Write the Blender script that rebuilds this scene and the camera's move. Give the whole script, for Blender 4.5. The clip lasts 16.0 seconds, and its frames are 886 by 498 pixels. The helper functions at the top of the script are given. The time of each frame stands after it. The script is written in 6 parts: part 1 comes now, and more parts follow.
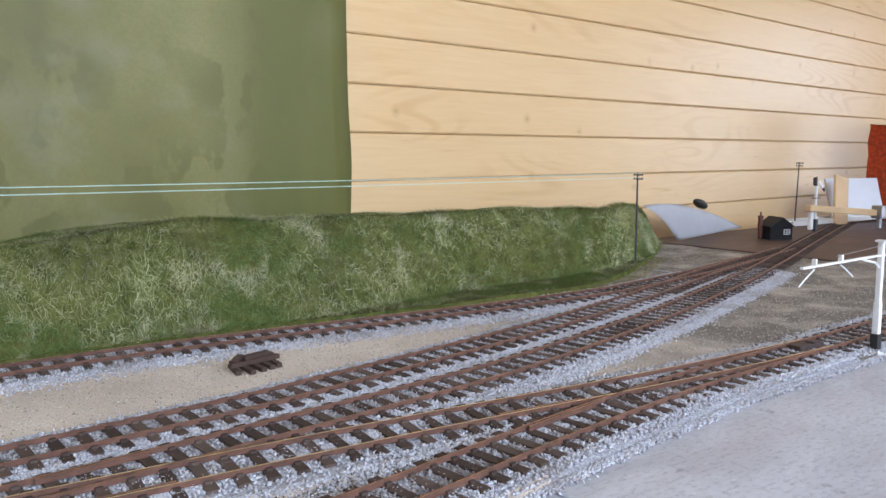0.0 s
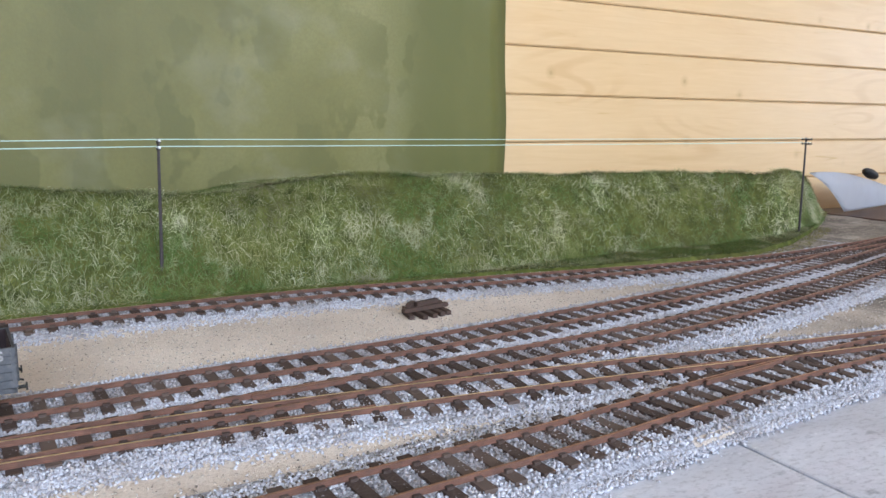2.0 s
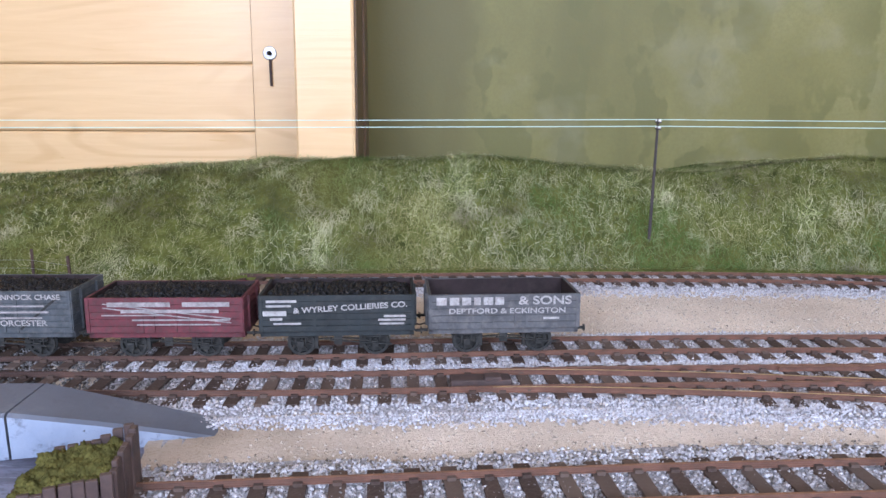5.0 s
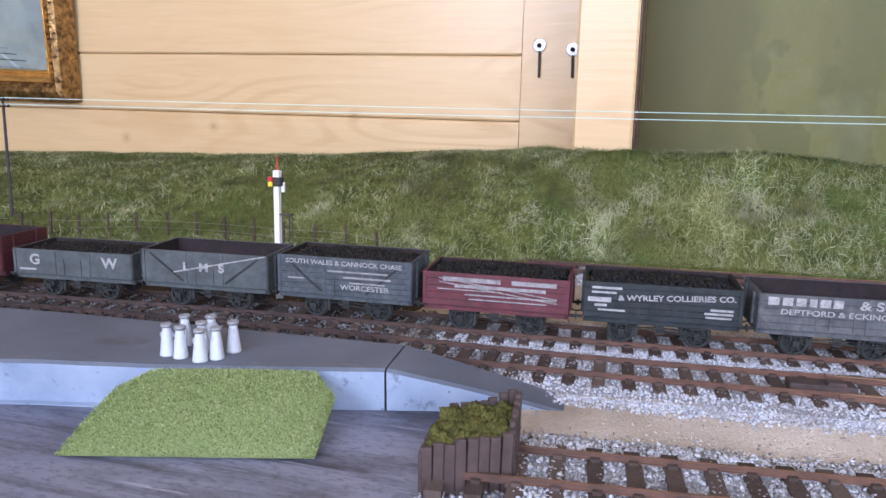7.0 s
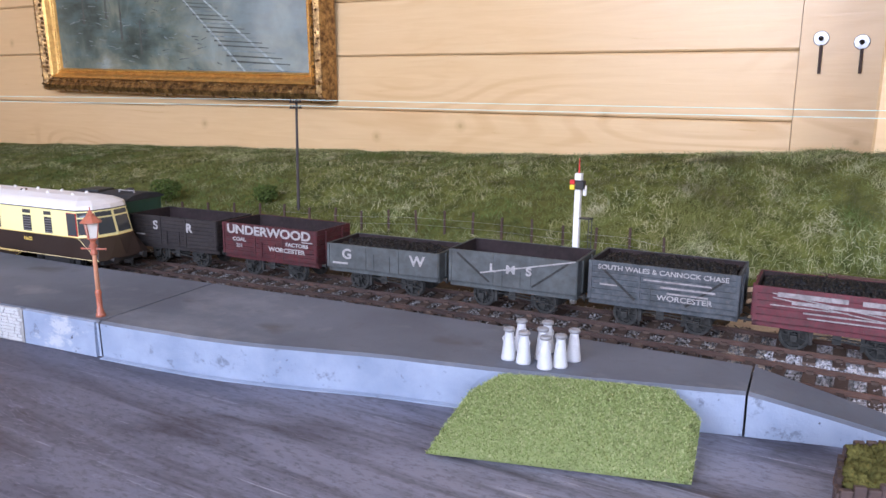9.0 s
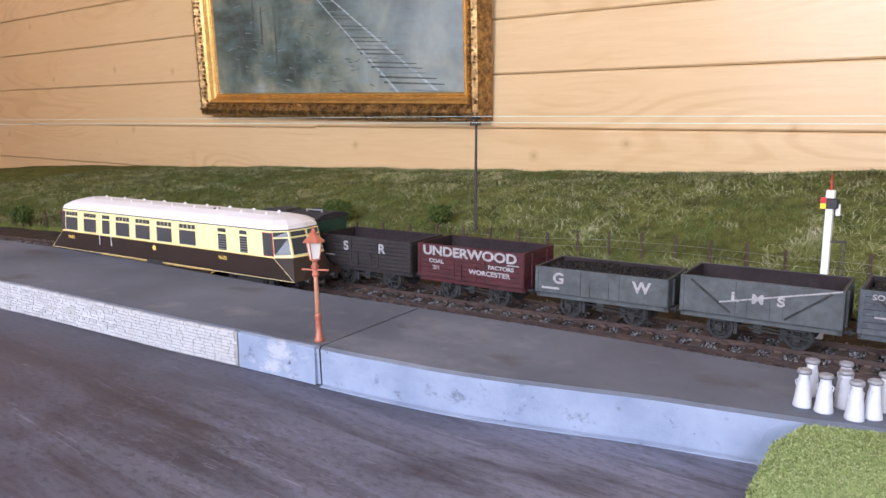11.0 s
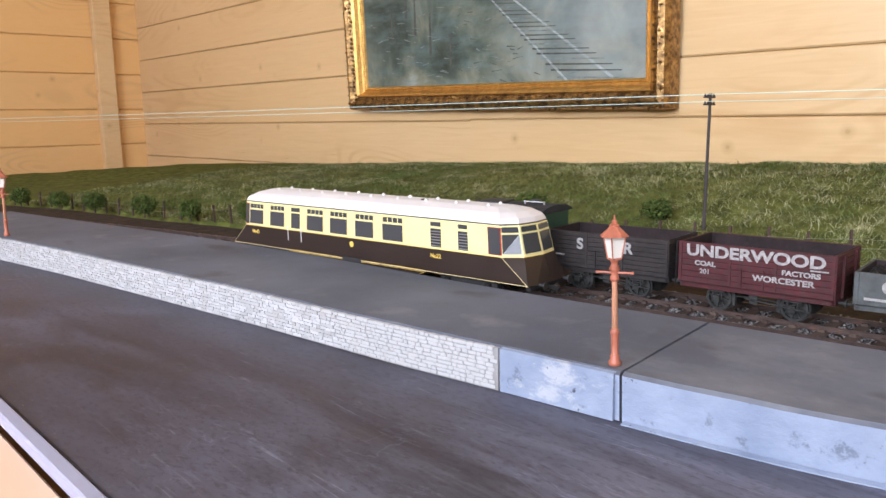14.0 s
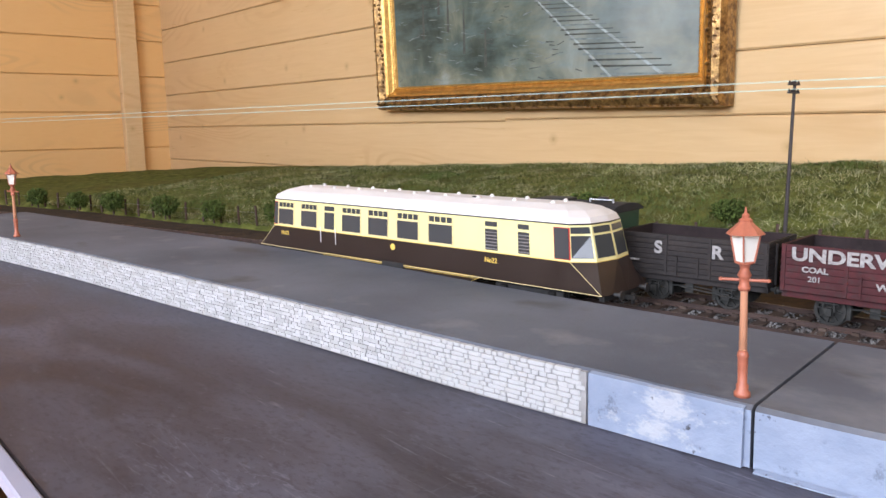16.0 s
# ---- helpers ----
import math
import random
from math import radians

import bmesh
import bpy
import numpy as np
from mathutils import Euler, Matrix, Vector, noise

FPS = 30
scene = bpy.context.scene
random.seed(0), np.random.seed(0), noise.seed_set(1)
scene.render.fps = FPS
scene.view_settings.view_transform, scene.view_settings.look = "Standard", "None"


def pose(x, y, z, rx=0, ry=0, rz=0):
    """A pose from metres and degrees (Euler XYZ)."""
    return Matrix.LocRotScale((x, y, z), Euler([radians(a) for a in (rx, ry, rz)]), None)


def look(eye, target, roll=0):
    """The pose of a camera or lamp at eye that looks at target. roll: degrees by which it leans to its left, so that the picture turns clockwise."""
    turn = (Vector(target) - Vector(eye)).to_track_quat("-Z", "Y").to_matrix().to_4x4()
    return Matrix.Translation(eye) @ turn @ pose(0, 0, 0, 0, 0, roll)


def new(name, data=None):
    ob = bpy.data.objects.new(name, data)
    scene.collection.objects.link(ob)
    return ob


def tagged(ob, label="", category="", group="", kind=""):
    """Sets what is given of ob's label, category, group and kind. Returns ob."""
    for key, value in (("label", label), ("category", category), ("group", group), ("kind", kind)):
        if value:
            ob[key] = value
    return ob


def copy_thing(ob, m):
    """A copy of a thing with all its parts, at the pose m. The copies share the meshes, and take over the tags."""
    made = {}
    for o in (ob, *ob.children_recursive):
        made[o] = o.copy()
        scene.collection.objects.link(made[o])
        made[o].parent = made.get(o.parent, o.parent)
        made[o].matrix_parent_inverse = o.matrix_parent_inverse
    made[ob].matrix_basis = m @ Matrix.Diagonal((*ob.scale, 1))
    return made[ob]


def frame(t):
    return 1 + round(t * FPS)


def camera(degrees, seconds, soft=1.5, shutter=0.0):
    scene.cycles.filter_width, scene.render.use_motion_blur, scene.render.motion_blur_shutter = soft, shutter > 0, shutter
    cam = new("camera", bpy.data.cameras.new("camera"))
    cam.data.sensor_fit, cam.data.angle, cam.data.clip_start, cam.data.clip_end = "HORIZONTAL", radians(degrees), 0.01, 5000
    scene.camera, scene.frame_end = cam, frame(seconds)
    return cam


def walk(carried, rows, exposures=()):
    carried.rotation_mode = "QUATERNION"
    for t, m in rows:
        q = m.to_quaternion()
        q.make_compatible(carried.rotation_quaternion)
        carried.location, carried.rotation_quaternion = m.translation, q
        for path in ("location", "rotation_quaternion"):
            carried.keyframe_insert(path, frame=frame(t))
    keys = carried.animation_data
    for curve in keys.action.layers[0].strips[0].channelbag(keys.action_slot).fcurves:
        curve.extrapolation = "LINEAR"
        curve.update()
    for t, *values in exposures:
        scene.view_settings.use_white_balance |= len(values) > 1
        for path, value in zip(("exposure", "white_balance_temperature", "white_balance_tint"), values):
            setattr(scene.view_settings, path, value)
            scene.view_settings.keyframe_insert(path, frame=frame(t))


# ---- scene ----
cam = camera(60.0, 16.0)
PATH = [
    (0, (0.062, 0.151, 0.211), (1.243, 1.748, -0.028), -0.2),
    (0.5, (0.053, 0.153, 0.206), (1.199, 1.773, -0.045), 0.1),
    (1, (0.041, 0.152, 0.202), (1.134, 1.805, -0.068), 0.2),
    (1.5, (0.03, 0.152, 0.201), (1.051, 1.847, -0.093), 0.4),
    (2, (0.017, 0.154, 0.199), (0.907, 1.917, -0.121), 0.3),
    (2.5, (0.006, 0.153, 0.195), (0.751, 1.977, -0.151), 0.3),
    (3, (-0.008, 0.148, 0.196), (0.565, 2.025, -0.191), -0.0),
    (3.5, (-0.027, 0.146, 0.197), (0.386, 2.061, -0.205), 0.1),
    (4, (-0.049, 0.14, 0.197), (0.203, 2.084, -0.2), 0.2),
    (4.2, (-0.059, 0.138, 0.198), (0.118, 2.092, -0.19), 0.2),
    (6.3, (-0.154, 0.111, 0.197), (-0.542, 2.04, -0.163), 1.0),
    (6.5, (-0.166, 0.107, 0.197), (-0.603, 2.023, -0.175), 1.2),
    (7, (-0.191, 0.101, 0.194), (-0.751, 1.981, -0.198), 1.2),
    (7.5, (-0.213, 0.096, 0.197), (-0.885, 1.935, -0.209), 1.3),
    (8, (-0.241, 0.09, 0.196), (-1.028, 1.882, -0.215), 1.2),
    (8.5, (-0.268, 0.084, 0.194), (-1.162, 1.825, -0.217), 1.1),
    (9, (-0.293, 0.077, 0.195), (-1.286, 1.765, -0.21), 0.7),
    (9.5, (-0.316, 0.072, 0.191), (-1.389, 1.713, -0.201), 0.5),
    (10, (-0.337, 0.07, 0.191), (-1.47, 1.675, -0.184), 0.2),
    (12.5, (-0.485, 0.072, 0.173), (-1.847, 1.499, -0.162), -0.6),
    (13, (-0.505, 0.072, 0.173), (-1.901, 1.464, -0.164), -0.7),
    (13.5, (-0.534, 0.07, 0.169), (-1.956, 1.435, -0.17), -0.7),
    (14, (-0.559, 0.079, 0.162), (-1.999, 1.425, -0.177), -0.9),
    (14.5, (-0.582, 0.088, 0.158), (-2.033, 1.421, -0.183), -1.0),
    (15, (-0.601, 0.097, 0.154), (-2.06, 1.422, -0.185), -1.0),
    (15.5, (-0.62, 0.105, 0.15), (-2.09, 1.42, -0.18), -1.0),
    (16, (-0.636, 0.114, 0.145), (-2.115, 1.423, -0.173), -0.8),
]
walk(cam, [(t, look(eye, target, roll)) for t, eye, target, roll in PATH], [(0, -0.50, 6150, 12), (2, -0.35, 6150, 12), (3, -0.16, 6130, 15), (4.2, -0.18, 6080, 20), (7, -0.33, 6000, 21), (10, -0.29, 6400, 24), (13, -0.19, 6850, 19), (16, -0.19, 6900, 18)])

# ---- world and lights ----
world = bpy.data.worlds.new("sky")
world.use_nodes = True
scene.world = world
sky = world.node_tree.nodes.new("ShaderNodeTexSky")
sky.sky_type, sky.sun_disc, sky.sun_elevation, sky.sun_rotation = "NISHITA", False, radians(35), radians(160)
world.node_tree.links.new(sky.outputs[0], world.node_tree.nodes["Background"].inputs[0])
world.node_tree.nodes["Background"].inputs[1].default_value = 0.12


def window_light(x, y, z, wide, high, watts, colour, target):
    lamp = bpy.data.lights.new("window_light", "AREA")
    lamp.shape, lamp.size, lamp.size_y, lamp.energy, lamp.color = "RECTANGLE", wide, high, watts, colour
    ob = new("window_light", lamp)
    ob.matrix_world = look((x, y, z), target)


# daylight in the three window openings
window_light(1.15, -1.96, 0.99, 1.5, 0.84, 92, (0.72, 0.84, 1.0), (1.15, 0, 0.6))
window_light(-0.95, -1.96, 0.99, 1.5, 0.84, 98, (0.72, 0.84, 1.0), (-0.95, 0, 0.6))
window_light(4.16, 0.35, 0.45, 1.2, 0.95, 22, (0.80, 0.88, 1.0), (0, 0.7, 0.3))


# ---- materials ----
class Nodes:
    """A short way to write a node material."""

    def __init__(self, name):
        self.m = bpy.data.materials.new(name)
        self.m.use_nodes = True
        self.t = self.m.node_tree
        self.b = self.t.nodes["Principled BSDF"]

    def n(self, kind, **kw):
        return self.t.nodes.new(kind)

    def put(self, value, socket):
        if isinstance(value, bpy.types.NodeSocket):
            self.t.links.new(value, socket)
        elif isinstance(value, (tuple, list)):
            socket.default_value = (*value[:3], 1.0) if len(socket.default_value) == 4 else value[:3]
        else:
            socket.default_value = value

    def coords(self, scale=(1, 1, 1), world_space=True):
        mp = self.t.nodes.new("ShaderNodeMapping")
        mp.inputs["Scale"].default_value = scale
        if world_space:
            self.t.links.new(self.t.nodes.new("ShaderNodeNewGeometry").outputs["Position"], mp.inputs[0])
        else:
            self.t.links.new(self.t.nodes.new("ShaderNodeTexCoord").outputs["Object"], mp.inputs[0])
        return mp.outputs[0]

    def noise(self, scale, detail=4, vec=None, rough=0.55, distort=0.0):
        t = self.t.nodes.new("ShaderNodeTexNoise")
        t.inputs["Scale"].default_value, t.inputs["Detail"].default_value = scale, detail
        t.inputs["Roughness"].default_value, t.inputs["Distortion"].default_value = rough, distort
        self.t.links.new(vec if vec is not None else self.coords(), t.inputs["Vector"])
        return t.outputs[0]

    def ramp(self, fac, stops):
        r = self.t.nodes.new("ShaderNodeValToRGB")
        els = r.color_ramp.elements
        while len(els) < len(stops):
            els.new(0.5)
        for e, (p, c) in zip(els, stops):
            e.position = p
            e.color = (*c, 1) if isinstance(c, (tuple, list)) else (c, c, c, 1)
        self.t.links.new(fac, r.inputs[0])
        return r.outputs[0]

    def mix(self, fac, a, b, blend="MIX"):
        m = self.t.nodes.new("ShaderNodeMix")
        m.data_type, m.blend_type = "RGBA", blend
        self.put(fac, m.inputs[0])
        self.put(a, m.inputs[6])
        self.put(b, m.inputs[7])
        return m.outputs[2]

    def reach(self, axis, start, end, blotch, low, high):
        """Grows from 0 to 1 between two places on an axis, broken up by blotches."""
        sep, mp, mul = self.n("ShaderNodeSeparateXYZ"), self.n("ShaderNodeMapRange"), self.n("ShaderNodeMath")
        self.t.links.new(self.coords(), sep.inputs[0])
        mp.inputs[1].default_value, mp.inputs[2].default_value = start, end
        self.t.links.new(sep.outputs[axis], mp.inputs[0])
        mul.operation = "MULTIPLY"
        self.t.links.new(mp.outputs[0], mul.inputs[0])
        self.t.links.new(self.ramp(blotch, [(low, 0.0), (high, 1.0)]), mul.inputs[1])
        return mul.outputs[0]

    def random(self, island=False):
        if island:
            return self.t.nodes.new("ShaderNodeNewGeometry").outputs["Random Per Island"]
        return self.t.nodes.new("ShaderNodeObjectInfo").outputs["Random"]

    def done(self, colour, rough=0.6, metal=0.0, bump=None, depth=0.001, strength=0.5, spec=0.5):
        self.put(colour, self.b.inputs["Base Color"])
        self.put(rough, self.b.inputs["Roughness"])
        self.put(metal, self.b.inputs["Metallic"])
        self.b.inputs["Specular IOR Level"].default_value = spec
        if bump is not None:
            bp = self.t.nodes.new("ShaderNodeBump")
            bp.inputs["Strength"].default_value, bp.inputs["Distance"].default_value = strength, depth
            self.t.links.new(bump, bp.inputs["Height"])
            self.t.links.new(bp.outputs[0], self.b.inputs["Normal"])
        return self.m


def paint(name, colour, rough=0.45, vary=0.15, scale=60, dirt=None, dirt_amount=0.35, metal=0.0, spec=0.5):
    """Painted or moulded surface with slight blotches, dirt in patches and a fine tooth."""
    k = Nodes(name)
    v = k.coords((1, 1, 1), False)
    a = k.noise(scale, 5, v)
    dark = tuple(c * (1 - vary) for c in colour)
    light = tuple(min(1, c * (1 + vary)) for c in colour)
    c = k.ramp(a, [(0.3, dark), (0.7, light)])
    if dirt:
        d = k.ramp(k.noise(scale * 2.3, 6, v, 0.7), [(0.45, 0.0), (0.75, dirt_amount)])
        c = k.mix(d, c, dirt)
    r = k.ramp(a, [(0.2, max(0.02, rough - 0.08)), (0.8, min(1, rough + 0.1))])
    return k.done(c, r, metal, k.noise(scale * 14, 3, v), 0.0002, 0.25, spec)


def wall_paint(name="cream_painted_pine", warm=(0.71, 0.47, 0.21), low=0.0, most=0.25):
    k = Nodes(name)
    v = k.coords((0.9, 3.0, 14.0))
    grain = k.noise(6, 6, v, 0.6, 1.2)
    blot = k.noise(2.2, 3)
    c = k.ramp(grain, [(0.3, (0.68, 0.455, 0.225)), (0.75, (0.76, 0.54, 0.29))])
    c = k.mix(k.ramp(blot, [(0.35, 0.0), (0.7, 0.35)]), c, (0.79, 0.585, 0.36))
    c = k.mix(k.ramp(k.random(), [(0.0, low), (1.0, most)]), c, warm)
    sep, flat = k.n("ShaderNodeSeparateXYZ"), k.n("ShaderNodeCombineXYZ")
    k.t.links.new(k.coords(), sep.inputs[0])
    along = k.n("ShaderNodeMath")
    k.t.links.new(sep.outputs[0], along.inputs[0])
    k.t.links.new(sep.outputs[1], along.inputs[1])
    k.t.links.new(along.outputs[0], flat.inputs[0])
    k.t.links.new(sep.outputs[2], flat.inputs[1])
    knots = k.n("ShaderNodeTexVoronoi")
    knots.voronoi_dimensions = "2D"
    knots.inputs["Scale"].default_value = 6.0
    k.t.links.new(flat.outputs[0], knots.inputs["Vector"])
    some = k.ramp(knots.outputs["Color"], [(0.6, 0.0), (0.66, 1.0)])
    spot = k.ramp(knots.outputs["Distance"], [(0.014, 0.6), (0.03, 0.3), (0.09, 0.0)])
    c = k.mix(k.mix(1.0, spot, some, "MULTIPLY"), c, (0.42, 0.25, 0.10))
    ring = k.n("ShaderNodeMath")
    ring.operation = "MULTIPLY"
    k.t.links.new(k.noise(1.5, 1, k.coords((0.8, 1, 4.2)), 0.4, 0.3), ring.inputs[0])
    ring.inputs[1].default_value = 130.0
    wave = k.n("ShaderNodeMath")
    wave.operation = "SINE"
    k.t.links.new(ring.outputs[0], wave.inputs[0])
    figure = k.ramp(wave.outputs[0], [(0.0, 0.0), (0.9, 1.0)])
    seen = k.ramp(k.noise(1.9, 2, k.coords((1, 1, 3))), [(0.5, 0.0), (0.66, 0.5)])
    c = k.mix(k.mix(1.0, figure, seen, "MULTIPLY"), c, (0.60, 0.37, 0.17))
    return k.done(c, k.ramp(grain, [(0.2, 0.24), (0.8, 0.42)]), 0, grain, 0.0010, 0.3)


def yard(name, low, high, streak, brushed_sheen=False):
    k = Nodes(name)
    v = k.coords((3.5, 9, 6))
    s = k.noise(2.0, 8, v, 0.66, 0.9)
    b = k.noise(5, 5)
    c = k.ramp(b, [(0.3, low), (0.7, high)])
    c = k.mix(k.ramp(s, [(0.42, 0.0), (0.68, 0.6)]), c, streak)
    red = k.ramp(k.noise(3.4, 4, k.coords((1.5, 6, 1))), [(0.52, 0.0), (0.7, 0.35)])
    c = k.mix(red, c, tuple(v * w for v, w in zip(low, (1.0, 0.76, 0.78))))
    scratch = k.ramp(k.noise(9, 9, k.coords((2.5, 30, 1)), 0.7, 1.5), [(0.66, 0.0), (0.72, 0.5)])
    c = k.mix(scratch, c, tuple(min(0.8, v * 1.9) for v in streak))
    for size, off in ((4.0, 0.5), (6.5, 0.47)):
        line = k.ramp(k.noise(size, 5, k.coords((1.2, 3.4, 1)), 0.6, 0.8), [(off - 0.005, 0.0), (off, 1.0), (off + 0.005, 0.0)])
        where = k.ramp(k.noise(2.6, 3, k.coords((1.3, 2.2, 1))), [(0.54, 0.0), (0.68, 0.42)])
        both = k.mix(1.0, line, where, "MULTIPLY")
        c = k.mix(both, c, tuple(min(0.8, v * 2.6) for v in streak))
    if brushed_sheen:
        # pale brush streaks, thickened to colour in the window light reflected on this stretch
        brush = k.noise(5, 7, k.coords((1.1, 9, 1)), 0.68, 0.7)
        c = k.mix(k.reach(0, -0.95, -0.42, brush, 0.36, 0.56), c, (0.205, 0.215, 0.285))
        c = k.mix(k.reach(0, -1.1, -0.5, k.noise(7, 9, k.coords((0.8, 16, 1)), 0.7, 1.4), 0.60, 0.68), c, (0.36, 0.37, 0.44))
    spots = k.ramp(k.noise(38, 4), [(0.66, 0.0), (0.74, 0.55)])
    c = k.mix(spots, c, (0.05, 0.045, 0.045))
    grain = k.ramp(k.noise(130, 6, k.coords((1, 2, 1)), 0.75), [(0.38, 0.45), (0.5, 0.0), (0.62, 0.0)])
    c = k.mix(grain, c, tuple(0.5 * v for v in low))
    dust = k.ramp(k.noise(75, 6, k.coords((1, 2.2, 1)), 0.75), [(0.58, 0.0), (0.74, 0.5)])
    c = k.mix(dust, c, tuple(min(0.8, 1.25 * v) for v in streak))
    return k.done(c, k.ramp(s, [(0.2, 0.42), (0.8, 0.62)]), 0, k.noise(30, 8, k.coords((1, 3, 1))), 0.0009, 0.4)


def sandy():
    k = Nodes("sandy_ballast_dust")
    b = k.noise(7, 5)
    g = k.noise(420, 4, None, 0.75)
    c = k.ramp(b, [(0.3, (0.60, 0.51, 0.43)), (0.7, (0.80, 0.70, 0.60))])
    c = k.mix(k.ramp(g, [(0.33, 0.6), (0.5, 0.0)]), c, (0.36, 0.28, 0.20))
    c = k.mix(k.ramp(k.noise(260, 3), [(0.63, 0.0), (0.7, 0.6)]), c, (0.55, 0.5, 0.44))
    c = k.mix(k.ramp(k.noise(16, 4), [(0.58, 0.0), (0.78, 0.3)]), c, (0.42, 0.39, 0.36))
    c = k.mix(k.reach(0, 0.52, 0.85, k.noise(11, 5), 0.18, 0.52), c, k.ramp(g, [(0.3, (0.10, 0.085, 0.07)), (0.7, (0.30, 0.27, 0.235))]))
    c = k.mix(k.reach(0, 0.02, -0.2, k.noise(13, 5), 0.25, 0.75), c, (0.33, 0.265, 0.20))
    return k.done(c, 0.95, 0, g, 0.002, 0.8, 0.2)


def stone_chips():
    k = Nodes("grey_granite_chippings")
    r = k.random(True)
    c = k.ramp(r, [(0.0, (0.33, 0.32, 0.34)), (0.3, (0.46, 0.46, 0.50)), (0.6, (0.54, 0.54, 0.59)), (0.85, (0.60, 0.61, 0.66)), (1.0, (0.50, 0.45, 0.41))])
    c = k.mix(k.ramp(k.noise(14, 4), [(0.5, 0.0), (0.72, 0.45)]), c, (0.22, 0.175, 0.145))
    c = k.mix(k.ramp(k.noise(48, 4), [(0.55, 0.0), (0.7, 0.4)]), c, (0.20, 0.16, 0.14))
    return k.done(c, 0.85, 0, k.noise(900, 2), 0.0004, 0.4, 0.3)


def worn_chips():
    k = Nodes("oil_stained_chippings")
    c = k.ramp(k.random(True), [(0.0, (0.15, 0.135, 0.13)), (0.3, (0.28, 0.265, 0.27)), (0.7, (0.41, 0.40, 0.42)), (1.0, (0.54, 0.53, 0.56))])
    c = k.mix(k.ramp(k.noise(9, 4), [(0.48, 0.0), (0.66, 0.6)]), c, (0.15, 0.105, 0.08))
    return k.done(c, 0.85, 0, k.noise(900, 2), 0.0004, 0.4, 0.3)


def buff_chips():
    k = Nodes("buff_gravel")
    c = k.ramp(k.random(True), [(0.0, (0.17, 0.14, 0.115)), (0.2, (0.34, 0.29, 0.24)), (0.6, (0.48, 0.42, 0.36)), (1.0, (0.56, 0.50, 0.44))])
    return k.done(c, 0.9, 0, k.noise(900, 2), 0.0004, 0.4, 0.3)


def station_chips():
    k = Nodes("dirty_brown_chippings")
    c = k.ramp(k.random(True), [(0.0, (0.035, 0.033, 0.033)), (0.5, (0.11, 0.105, 0.103)), (1.0, (0.29, 0.28, 0.28))])
    return k.done(c, 0.9, 0, k.noise(900, 2), 0.0004, 0.4, 0.3)


def ballast_bed():
    k = Nodes("packed_grey_ballast")
    g = k.noise(520, 3, None, 0.7)
    c = k.ramp(g, [(0.35, (0.24, 0.23, 0.24)), (0.55, (0.42, 0.42, 0.45)), (0.7, (0.55, 0.55, 0.59))])
    c = k.mix(k.ramp(k.noise(14, 4), [(0.5, 0.0), (0.75, 0.35)]), c, (0.26, 0.21, 0.17))
    return k.done(c, 0.9, 0, g, 0.002, 0.9, 0.2)


def grass_blade(name="static_grass_fibre", pale=0.42, gain=1.0):
    k = Nodes(name)
    r = k.random(True)
    c = k.ramp(r, [(0.0, (0.042 * gain, 0.055 * gain, 0.016)), (0.4, (0.125 * gain, 0.155 * gain, 0.05 * gain)), (0.75, (0.245 * gain, 0.265 * gain, 0.12 * gain)), (1.0, (0.44 * gain, 0.44 * gain, 0.28 * gain))])
    c = k.mix(k.ramp(k.noise(5.5, 4), [(0.5, 0.0), (0.58, 0.72)]), c, (0.062, 0.115, 0.018))
    c = k.mix(k.ramp(k.noise(4.2, 4, k.coords((1, 1.6, 1.4))), [(0.52, 0.0), (0.64, 0.4)]), c, (0.26, 0.235, 0.075))
    c = k.mix(k.ramp(k.noise(21, 5), [(0.53, 0.0), (0.64, pale)]), c, (0.56, 0.53, 0.35))
    c = k.mix(k.ramp(k.noise(10, 4, k.coords((1, 1.7, 1.3))), [(0.53, 0.0), (0.68, 0.62)]), c, (0.06, 0.05, 0.022))
    return k.done(c, 0.8, 0, None, spec=0.2)


def foot_moss():
    k = Nodes("olive_ground_flock")
    c = k.ramp(k.random(True), [(0.0, (0.09, 0.08, 0.02)), (0.5, (0.22, 0.195, 0.045)), (1.0, (0.34, 0.31, 0.085))])
    c = k.mix(k.ramp(k.noise(12, 4), [(0.5, 0.0), (0.66, 0.4)]), c, (0.09, 0.12, 0.022))
    return k.done(c, 0.9, 0, None, spec=0.1)


def grass_soil():
    k = Nodes("flocked_grass_base")
    c = k.ramp(k.noise(60, 6), [(0.3, (0.045, 0.055, 0.014)), (0.55, (0.11, 0.125, 0.03)), (0.75, (0.19, 0.20, 0.06))])
    c = k.mix(k.ramp(k.noise(5.5, 4), [(0.45, 0.0), (0.65, 0.5)]), c, (0.10, 0.09, 0.03))
    return k.done(c, 0.95, 0, k.noise(500, 4), 0.002, 0.8, 0.1)


